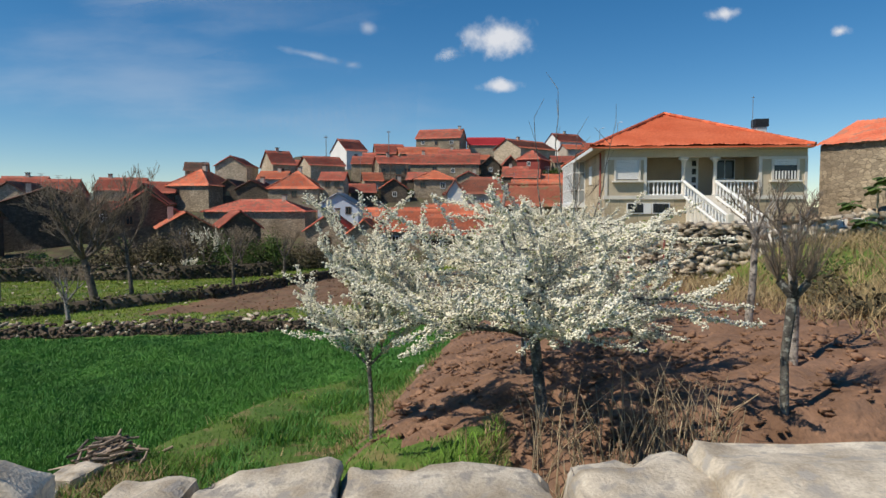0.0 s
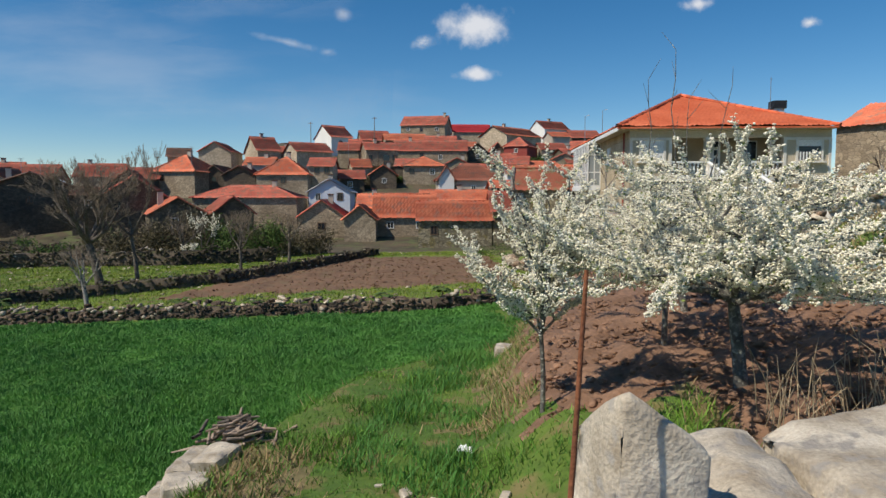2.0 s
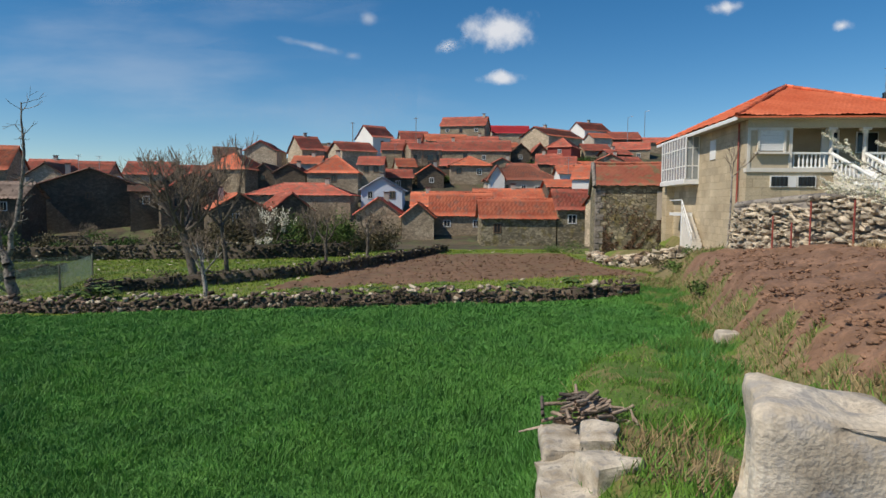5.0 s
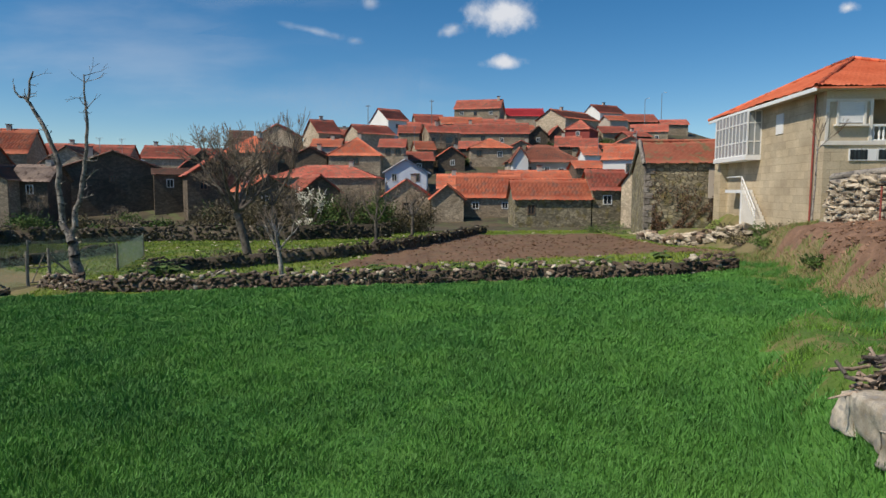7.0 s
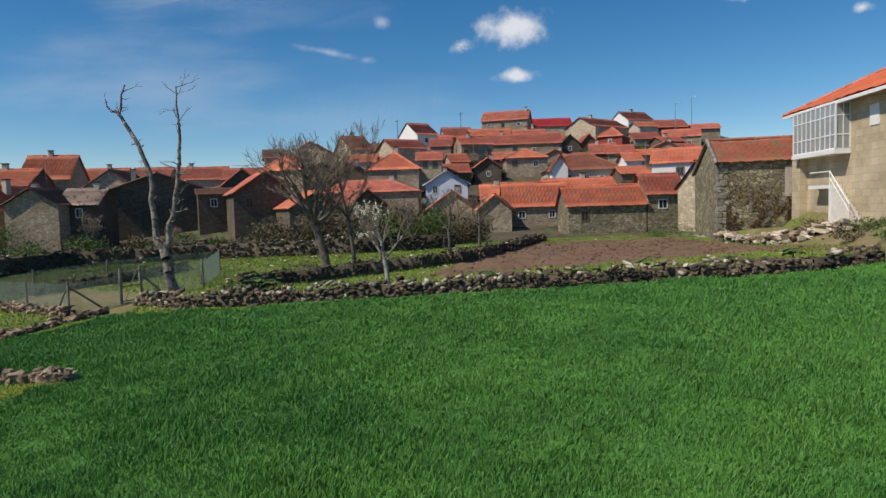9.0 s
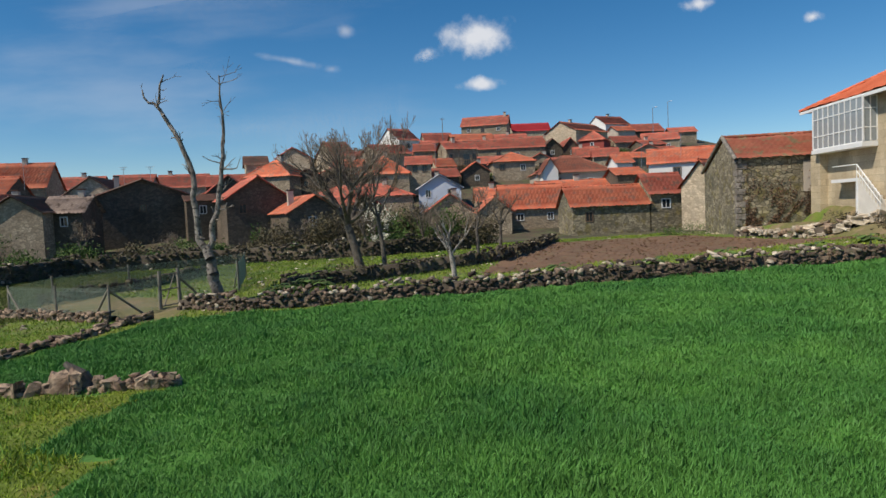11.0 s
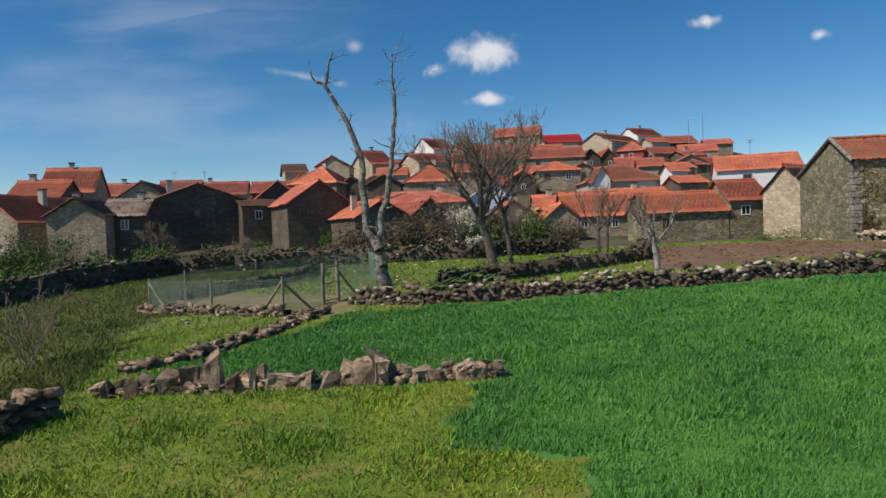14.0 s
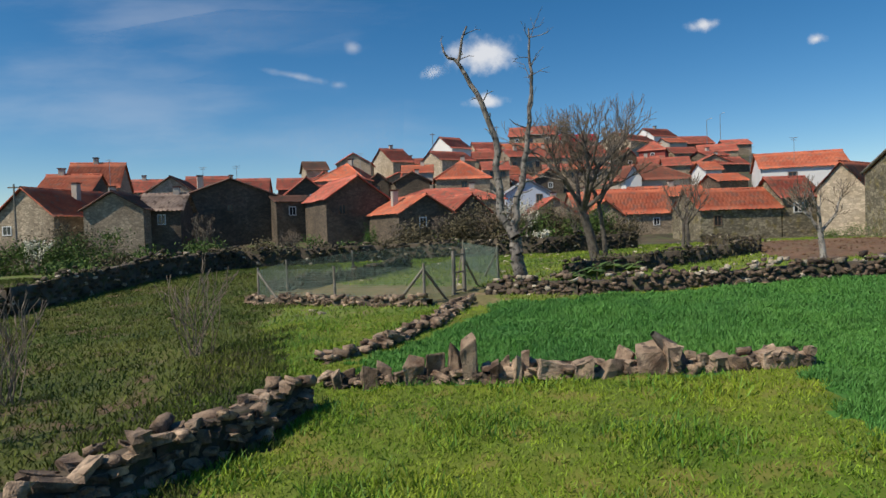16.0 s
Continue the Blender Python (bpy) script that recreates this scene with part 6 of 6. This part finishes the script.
rb = random.Random(55)
for x, y, rx, rz, key, n in ((-26, 60, 2.0, 1.9, "bramble", 1500), (-22, 60.5, 2.2, 2.4, "bramble", 1600), (-18.5, 60, 2.0, 2.0, "bramble", 1400), (-15.5, 59, 1.6, 1.8, "shrub_leaf", 1000), (-29, 58, 1.8, 1.3, "bramble", 1000), (-12, 62, 1.5, 1.4, "bramble", 900), (-20, 57, 1.5, 1.0, "shrub_leaf", 900),
                           (-46, 58, 2.2, 1.0, "shrub_leaf", 1000), (-50, 56, 2.0, 0.9, "shrub_leaf", 1000), (-54, 57, 2.4, 1.3, "shrub_leaf", 1200), (-41, 60, 1.8, 1.0, "bramble", 900), (-57, 60, 1.8, 1.6, "bramble", 1000), (-36, 61, 1.6, 0.8, "shrub_leaf", 800), (-24, 59, 2.2, 2.0, "bramble", 1500), (-20.3, 59.5, 2.0, 2.2, "shrub_leaf", 900), (-31.5, 60, 2.2, 1.2, "bramble", 1200), (-14, 60.5, 1.6, 1.5, "bramble", 900), (-63, 60, 2.4, 1.4, "bramble", 1200), (-66, 57, 2.4, 1.1, "shrub_leaf", 1200), (-60, 57, 2.5, 1.2, "shrub_leaf", 1200), (-49, 47, 2.0, 0.7, "shrub_leaf", 800), (-45, 49, 1.8, 0.7, "shrub_leaf", 700),
                           (-21.5, 33.5, 0.7, 0.5, "shrub_leaf", 500), (-22.6, 31.6, 0.45, 0.35, "shrub_leaf", 400), (-20, 35.0, 1.2, 0.6, "bramble", 600), (-23.6, 31.0, 0.3, 0.3, "shrub_leaf", 300), (-17.5, 36.5, 1.0, 0.5, "bramble", 500), (2.9, 58.2, 1.0, 0.5, "shrub_leaf", 500), (4.5, 57.0, 1.2, 0.6, "shrub_leaf", 600),
                           (8.2, 13.5, 0.9, 0.6, "bramble", 700), (9.2, 16.0, 1.2, 0.7, "shrub_leaf", 700), (7.2, 11.0, 0.6, 0.4, "bramble", 500), (8.6, 36.8, 0.8, 0.7, "bramble", 500), (1.9, 22.8, 0.5, 0.4, "shrub_leaf", 400), (3.4, 29.2, 0.7, 0.4, "shrub_leaf", 450), (4.4, 33.4, 0.8, 0.5, "bramble", 500), (6.4, 34.6, 0.7, 0.4, "shrub_leaf", 450), (7.2, 37.2, 0.7, 0.5, "shrub_leaf", 450), (6.5, 40.5, 1.1, 0.5, "bramble", 600)):
    shrub("bush", x, y, rx, rz * (1.5 if y > 50 else 1), rb.randrange(9999), key, "leafy green bush among field walls" if key == "shrub_leaf" else "brown tangled bramble bush among field walls", n * (1 if rx < 1.3 else 3), 0.06 if rx < 1.3 else 0.1)
for k, (x, y) in enumerate(((-6, 118), (-11, 116), (2, 124), (6, 130), (9, 123), (-16, 119), (12, 133), (-20, 109), (17, 127), (24, 140), (-27, 107), (-8, 122), (4, 120), (28, 143))):
    shrub("hillside_bush", x, y, rb.uniform(1.2, 2.0), rb.uniform(1.0, 1.6), 800 + k, "bramble" if k % 3 else "shrub_leaf", "dull brown-green bush on the rocky village slope", 1300, 0.13)
for x, y, rz in ((-33.8, 68.5, 2.4), (-27.6, 66, 1.6)):
    shrub("small_cypress", x, y, 0.55, rz, 61, "cypress_leaf", "small bright green conifer before stone houses", 1600, 0.07)
# small far blossom trees
for x, y, s in ((-21.3, 57.5, 2.4), (-56.5, 55, 1.5), (-20.6, 52.5, 1.0)):
    r = random.Random(int(x * -7))
    segs, tips = [], []
    for k in range(5):
        grow(r, (0, 0, -0.1), (r.gauss(0, 0.5), r.gauss(0, 0.5), 1), s * 0.9, 0.05, 2, segs, tips, 0.5, 0.2, 0.1, (2, 3), 0.65, 3)
    th = tree_object("blossom_bush", x, y, "small white blossoming tree below the village", segs, "bark", "twig", 0, "far blossom trees")
    pts = []
    for t in tips:
        pts += along(t, 0.05, r, 0.05)
    part("blossom", clusters(np.array(pts), np.full(len(pts), 0.05), 0.8, 5), "petal", th)
# kale: stalks with leaf heads
for x, y, h in ((14.6, 21.8, 1.6), (15.3, 22.4, 1.9), (14.0, 22.2, 1.1), (13.2, 20.2, 0.6), (15.8, 21.2, 1.2), (-9.2, 27.2, 0.45), (-6.8, 26.9, 0.55), (-3.8, 26.7, 0.45), (-12.5, 28.0, 0.45), (-22.8, 30.3, 0.5), (-22.1, 30.7, 0.6), (-21.4, 30.4, 0.5), (-23.5, 30.1, 0.4), (-1.5, 27.2, 0.5)):
    th = empty("kale_plant", pose(x, y, gz(x, y)), "tall stalked kale plant in a garden" if h > 0.6 else "small kale plant behind a field wall", "plant", "garden kale")
    part("stalk", tubes([((0, 0, -0.1), (0.05, 0, h), 0.04, 0.03)], 6), "dry_stem", th)
    for k in range(14):
        a, d = k * 2.4, 0.28 + 0.02 * (k % 5)
        el = 0.7 - 0.1 * (k % 7)
        V = []
        for s, wd in ((0.0, 0.02), (0.4, 0.12), (0.8, 0.14), (1.0, 0.04)):
            px, pz = d * 1.5 * s * math.cos(el), h - 0.05 * (k % 4) + d * 1.5 * s * math.sin(el) - 0.25 * s * s
            for e in (-1, 1):
                V.append((px * math.cos(a) - e * wd * math.sin(a), px * math.sin(a) + e * wd * math.cos(a), pz))
        part("leaf", (V, [(0, 2, 3, 1), (2, 4, 5, 3), (4, 6, 7, 5)]), "shrub_leaf", th)

part("creeper", leaves(ivp, 0.065, 9), "creeper_stem", barn, "brown leafless creeper on the stone wall")["kind"] = "stuff"

for k in range(9):
    x, y = -50 + 3.4 * k + rb.uniform(-1, 1), rb.uniform(52, 57)
    shrub("garden_bush", x, y, rb.uniform(1.0, 1.7), rb.uniform(0.7, 1.2), 700 + k, "shrub_leaf" if k % 2 else "bramble", "dark low bush in a village garden", 1500, 0.09)

# ---- grass ----


def blades(name, xs, ys, h, width, key, label, seed=0, lean=0.35, sink=0.03):
    rs_ = np.random.RandomState(seed)
    n = len(xs)
    z = ground_z(xs, ys) + rough(xs, ys, 0.035) - sink
    a = rs_.uniform(0, 6.283, n)
    hh = h * rs_.uniform(0.55, 1.25, n)
    wx, wy = np.cos(a) * width, np.sin(a) * width
    dx, dy = rs_.normal(0.08, lean, n) * hh, rs_.normal(0, lean, n) * hh
    b0 = np.stack([xs - wx, ys - wy, z], -1)
    b1 = np.stack([xs + wx, ys + wy, z], -1)
    t1 = np.stack([xs + dx + wx * 0.3, ys + dy + wy * 0.3, z + hh], -1)
    t0 = np.stack([xs + dx - wx * 0.3, ys + dy - wy * 0.3, z + hh], -1)
    v = np.stack([b0, b1, t1, t0], 1).reshape(-1, 3)
    ob = part(name, (v, np.arange(n * 4).reshape(n, 4)), key)
    return tagged(ob, label, "grass", kind="stuff")


def scatter(n, x0, x1, y0, y1, seed):
    rs_ = np.random.RandomState(seed)
    return rs_.uniform(x0, x1, n), rs_.uniform(y0, y1, n), rs_


def way_dist(x, y):
    return (y + 0.284 * x) / 1.0395


xs, ys, q = scatter(1450000, -31, 1.0, 5, 28, 71)
keep = wheat_zone(xs, ys) & (q.rand(len(xs)) < np.clip(1.25 - way_dist(xs, ys) * 0.045, 0.3, 1))
xs, ys = xs[keep], ys[keep]
clump = 0.9 + 0.12 * np.sin(xs * 0.7 + np.sin(ys * 0.5)) + 0.22 * np.sin(xs * 1.9 + 1.3 * np.sin(ys * 1.1)) * np.sin(ys * 2.3 + np.sin(xs * 0.8)) + 0.45 * np.clip(np.sin(xs * 3.1 + 2 * np.sin(ys * 1.7)) * np.sin(ys * 3.7 + 2 * np.sin(xs * 1.3)) - 0.6, 0, 1)
wheat = blades("wheat", xs, ys, 0.115 * clump, 0.0045 + 0.0007 * way_dist(xs, ys), "wheat", "dense young green wheat", 72, 0.42)
xs, ys, q = scatter(230000, -8, 6, 4, 30, 73)
zz = zone(xs, ys)
tuft = np.sin(xs * 2.1 + 0.7 * ys) * np.sin(ys * 1.7 - 0.5 * xs) + 0.5 * np.sin(xs * 5.3) * np.sin(ys * 4.7)
keep = (zz == 1) & (q.rand(len(xs)) < 0.4 + 0.5 * np.clip(tuft + 0.5, 0, 1))
blades("lane_grass", xs[keep], ys[keep], 0.07 + 0.13 * np.clip(tuft[keep], 0, 1), 0.009, "grass_blade", "tufted green lane grass", 74, 0.45)
keep = ((zz == 1) & (q.rand(len(xs)) < 0.012)) | ((zz == 5) & (q.rand(len(xs)) < 0.4))
blades("bank_grass", xs[keep], ys[keep], 0.14 + 0.10 * np.clip(tuft[keep], 0, 1), 0.010, "dry_grass", "dry straw-coloured bank grass", 75, 0.6)
keep = (zz == 5) & (q.rand(len(xs)) < 0.35)
blades("bank_green", xs[keep], ys[keep], np.full(keep.sum(), 0.15), 0.009, "grass_blade", "green grass on the bank", 76, 0.5)
foot = xs - crest(ys)
keep = (zz == 1) & (foot > -1.5) & (foot < 0.2) & (tuft > -0.3) & (q.rand(len(xs)) < 0.75)
blades("bank_foot_grass", xs[keep], ys[keep], 0.16 + 0.10 * np.clip(tuft[keep], 0, 1), 0.008, "wheat", "lush blue-green grass at the foot of the bank", 94, 0.45)
xs, ys, q = scatter(460000, -44, -20, 8, 31, 77)
zz = zone(xs, ys)
near = np.clip(1.3 - way_dist(xs, ys) * 0.05, 0.3, 1)
tuft = np.sin(xs * 1.7 + 0.7 * ys) * np.sin(ys * 1.9 - 0.5 * xs)
keep = ((zz == 2) | ((zz == 10) & (q.rand(len(xs)) < 0.2))) & (q.rand(len(xs)) < near)
blades("pasture_grass", xs[keep], ys[keep], 0.07 + 0.05 * np.clip(tuft[keep], 0, 1), 0.012, "grass_mown", "short yellow-green pasture grass", 78, 0.6)
keep = (zz == 10) & (q.rand(len(xs)) < 0.55)
blades("ditch_grass", xs[keep], ys[keep], np.full(keep.sum(), 0.14), 0.012, "grass_olive", "dark rank grass beside a ditch", 90, 0.5)
keep = (zz == 2) & (q.rand(len(xs)) < 0.10 * near) & ((tuft > 0.1) | (xs < -31))
blades("pasture_tufts", xs[keep], ys[keep], np.full(keep.sum(), 0.17), 0.012, "grass_blade", "longer green grass tufts", 79, 0.5)
xs, ys, q = scatter(120000, -46, 4, 27, 62, 80)
keep = zone(xs, ys) == 6
blades("meadow_grass", xs[keep], ys[keep], np.full(keep.sum(), 0.12), 0.022, "grass_meadow", "green meadow grass between walls", 81, 0.5)
xs, ys, q = scatter(190000, -60, -32, 8, 48, 92)
keep = zone(xs, ys) == 11
blades("rank_pasture", xs[keep], ys[keep], np.full(keep.sum(), 0.12), 0.018, "grass_olive", "dull olive rank grass behind a ditch", 93, 0.6)
xs, ys, q = scatter(9000, 6, 14, 8, 22, 82)
blades("garden_bank_grass", xs, ys, np.full(len(xs), 0.3), 0.014, "dry_grass", "tall dry grass on a bank", 83, 0.6)
# stalks of last year's weeds by the road
rs_ = np.random.RandomState(84)
seg = []
for k in range(320):
    x, y = rs_.uniform(0.9, 2.9), rs_.uniform(5.0, 6.9)
    z, h = gz(x, y), rs_.uniform(0.35, 0.85)
    dx, dy = rs_.normal(0, 0.08), rs_.normal(0, 0.08)
    seg.append(((x, y, z - 0.05), (x + dx, y + dy, z + h * 0.6), 0.007, 0.006))
    seg.append(((x + dx, y + dy, z + h * 0.6), (x + dx * 2.2, y + dy * 2.0, z + h), 0.005, 0.003))
tagged(part("dry_stalks", tubes(seg, 4), "dry_stem"), "tall dry weed stalks behind a boulder wall", "plants", kind="stuff")
# clods on bare soil
items = []
for k in range(8000):
    x, y = rs_.uniform(-1.5, 7), rs_.uniform(6.5, 26)
    if zone(x, y) == 3:
        s = 0.02 + 0.085 * rs_.rand() ** 2
        items.append(((x, y, gz(x, y) + 0.005), (s * 1.4, s, s * 0.6)))
clods = stone_soup("soil_clods", "soil_orchard", items, None, 85)
tagged(clods, "loose brown clods of dug orchard soil", "soil", kind="stuff")
items = []
for k in range(1300):
    x, y = rs_.uniform(-15, 4), rs_.uniform(31, 56)
    if zone(x, y) == 4:
        s = rs_.uniform(0.04, 0.12)
        items.append(((x, y, gz(x, y) + 0.02), (s * 1.3, s, s * 0.7)))
clods = stone_soup("plough_clods", "soil_plough", items, None, 86)
tagged(clods, "brown clods of a ploughed plot", "soil", kind="stuff")
items = []
for k in range(520):
    x, y = rs_.uniform(-50, 6), rs_.uniform(27.6, 62)
    s = rs_.uniform(0.06, 0.2)
    if zone(x, y) == 6:
        items.append(((x, y, gz(x, y) + 0.02), (s * 1.4, s, s * 0.7)))
tagged(stone_soup("loose_stones", "rubble_stone", items, None, 87), "scattered pale loose stones in the meadow", "stones", kind="stuff")

# ---- village fittings ----


def pole(x, y, h, label, lamp=False):
    z = gz(x, y)
    th = empty("utility_pole", pose(x, y, z), label, "pole", "poles")
    part("shaft", tubes([((0, 0, -0.5), (0, 0, h), 0.1, 0.07)], 8), "post_wood" if not lamp else "galvanised", th)
    if lamp:
        part("lamp_arm", tubes([((0, 0, h), (0.7, -0.2, h + 0.25), 0.04, 0.03)], 6), "galvanised", th)
        part("lamp_head", boxes((0.6, 1.1, -0.32, -0.12, h + 0.2, h + 0.32), bevel=0.03), "lamp_white", th)
    else:
        part("crossarm", boxes((-0.5, 0.5, -0.05, 0.05, h - 0.35, h - 0.25)), "timber", th)


pole(-63.8, 64.5, 7.6, "wooden utility pole before a pale house")
pole(44.5, 166, 9.5, "street lamp on the village hill", True)
pole(38.5, 160, 8.5, "street lamp on the village hill", True)
pole(-70, 90, 7.0, "street lamp among village roofs", True)
pole(-12.5, 150, 9.0, "wooden utility pole among hill houses")
pole(-26.6, 148, 8.0, "wooden utility pole among hill houses")
for x, y, z, w in ((-49.5, 88, 7.8, 0.5), (-44, 96, 7.4, 0.35)):
    th = empty("satellite_dish", pose(x, y, z, 60, 0, 35), "white satellite dish on a roof", "dish")
    part("bowl", lathe([(0.02, 0.0), (w * 0.5, 0.05), (w * 0.85, 0.14), (w, 0.22), (w * 0.98, 0.24), (w * 0.8, 0.16), (0.02, 0.03)], 16), "lamp_white", th)
    part("mast", tubes([((0, 0, 0), (0, -0.7, -0.6), 0.03, 0.03)], 5), "galvanised", th)
for x, y, z, h in ((-64, 82, 9.5, 2.0), (-57, 92, 9.2, 2.2), (-51, 86, 9.0, 1.8), (-38, 104, 12, 2.0), (13, 80, 9.3, 2.2), (9, 82, 9.2, 1.6), (-15, 118, 13, 2.6)):
    th = empty("roof_antenna", pose(x, y, z), "thin metal television antenna on a roof", "antenna", "roof antennas")
    part("mast", tubes([((0, 0, -1.2), (0, 0, h), 0.03, 0.025)], 5), "galvanised", th)
    part("elements", tubes([((-0.5, 0, h), (0.5, 0, h), 0.02, 0.02), ((-0.35, 0, h - 0.25), (0.35, 0, h - 0.25), 0.02, 0.02), ((0, -0.4, h - 0.1), (0, 0.4, h - 0.1), 0.02, 0.02)], 4), "galvanised", th)
# balcony of the two-storey stone house
bal = empty("village_balcony", pose(-10.3, 128.9, 12.4), "dark timber balcony on a stone house", "balcony")
part("deck", boxes((-3.4, 3.4, -1.1, 0, -0.15, 0)), "timber", bal)
part("rail", boxes((-3.4, 3.4, -1.1, -1.04, 0.85, 0.95)), "timber", bal)
for k in range(18):
    part("spindle", boxes((-3.35 + 0.39 * k, -3.29 + 0.39 * k, -1.1, -1.05, 0, 0.85)), "timber", bal)
for k in range(3):
    part("post", boxes((-3.4 + 3.3 * k, -3.26 + 3.3 * k, -1.1, -0.96, -2.9, 3.0)), "timber", bal)
for b0 in ((-2.2, -1.0, -0.06, 0.02, 0.0, 2.1), (0.9, 2.1, -0.06, 0.02, 0.0, 2.1), (-2.3, -1.2, -0.06, 0.02, -2.9, -0.9), (0.8, 2.2, -0.06, 0.02, -2.9, -0.9)):
    part("balcony_door", boxes(b0), "glass", bal)

# ---- clouds ----


def cloud_mat(name, dense, scale, edge, stretch_z=1.0):
    """Thin bright vapour: noise eats into a soft oval, clear at the rim."""
    m = bpy.data.materials.new(name)
    MATS[name] = m
    m.use_nodes = True
    nt = m.node_tree
    nt.nodes.clear()
    N, Lk = nt.nodes.new, nt.links.new
    tc, ctr, far_, geo_, st_, nz = N("ShaderNodeTexCoord"), N("ShaderNodeVectorMath"), N("ShaderNodeVectorMath"), N("ShaderNodeNewGeometry"), N("ShaderNodeVectorMath"), N("ShaderNodeTexNoise")
    ctr.operation, far_.operation, st_.operation = "MULTIPLY_ADD", "LENGTH", "MULTIPLY"
    ctr.inputs[1].default_value, ctr.inputs[2].default_value = (2, 0, 2), (-1, 0, -1)
    st_.inputs[1].default_value = (1, 1, stretch_z)
    Lk(tc.outputs["Generated"], ctr.inputs[0])
    Lk(ctr.outputs[0], far_.inputs[0])
    Lk(geo_.outputs["Position"], st_.inputs[0])
    nz.inputs["Scale"].default_value, nz.inputs["Detail"].default_value, nz.inputs["Roughness"].default_value = scale, 7, 0.55
    Lk(st_.outputs[0], nz.inputs["Vector"])
    rim, add, mr = N("ShaderNodeMath"), N("ShaderNodeMath"), N("ShaderNodeMapRange")
    rim.operation, add.operation = "MULTIPLY_ADD", "ADD"
    rim.inputs[1].default_value, rim.inputs[2].default_value = -0.85, 0.50
    Lk(far_.outputs["Value"], rim.inputs[0])
    Lk(rim.outputs[0], add.inputs[0])
    Lk(nz.outputs["Fac"], add.inputs[1])
    mr.interpolation_type = "SMOOTHSTEP"
    mr.inputs["From Min"].default_value, mr.inputs["From Max"].default_value, mr.inputs["To Max"].default_value = 0.36, 0.36 + edge, dense
    Lk(add.outputs[0], mr.inputs["Value"])
    em, trn, mx, co = N("ShaderNodeEmission"), N("ShaderNodeBsdfTransparent"), N("ShaderNodeMixShader"), N("ShaderNodeOutputMaterial")
    em.inputs["Color"].default_value, em.inputs["Strength"].default_value = (0.93, 0.95, 1.0, 1), 0.80
    Lk(mr.outputs[0], mx.inputs[0])
    Lk(trn.outputs[0], mx.inputs[1])
    Lk(em.outputs[0], mx.inputs[2])
    Lk(mx.outputs[0], co.inputs["Surface"])


cloud_mat("cloud_white", 0.95, 0.014, 0.62)
cloud_mat("cloud_wisp", 0.42, 0.012, 0.8)
cloud_mat("cloud_veil", 0.20, 0.0022, 0.8, 4.0)
for x, z, w, h, tilt, key in ((215, 690, 480, 230, -6, "cloud_white"), (20, 632, 160, 95, -15, "cloud_white"), (227, 506, 290, 84, 0, "cloud_white"), (1107, 786, 245, 92, -8, "cloud_white"), (1573, 720, 140, 74, 0, "cloud_white"), (-356, 585, 130, 62, 4, "cloud_wisp"), (-520, 625, 430, 52, 13, "cloud_wisp"), (-299, 735, 130, 90, 30, "cloud_wisp"), (-1250, 560, 2300, 760, 3, "cloud_veil"), (-500, 380, 2000, 420, -2, "cloud_veil"), (-900, 900, 2400, 560, 4, "cloud_veil")):
    cl = part("cloud", ([(-w / 2, 0, -h / 2), (w / 2, 0, -h / 2), (w / 2, 0, h / 2), (-w / 2, 0, h / 2)], [(0, 1, 2, 3)]), key)
    cl.matrix_basis = pose(x, 2600 + (60 if key == "cloud_veil" else 0), z, 0, tilt, 0)
    cl.visible_shadow = False
    tagged(cl, {"cloud_white": "small white fair-weather cloud in a blue sky", "cloud_wisp": "faint torn wisp of cloud in a blue sky", "cloud_veil": "thin pale veil of high cirrus"}[key], "cloud", "clouds", "structure")
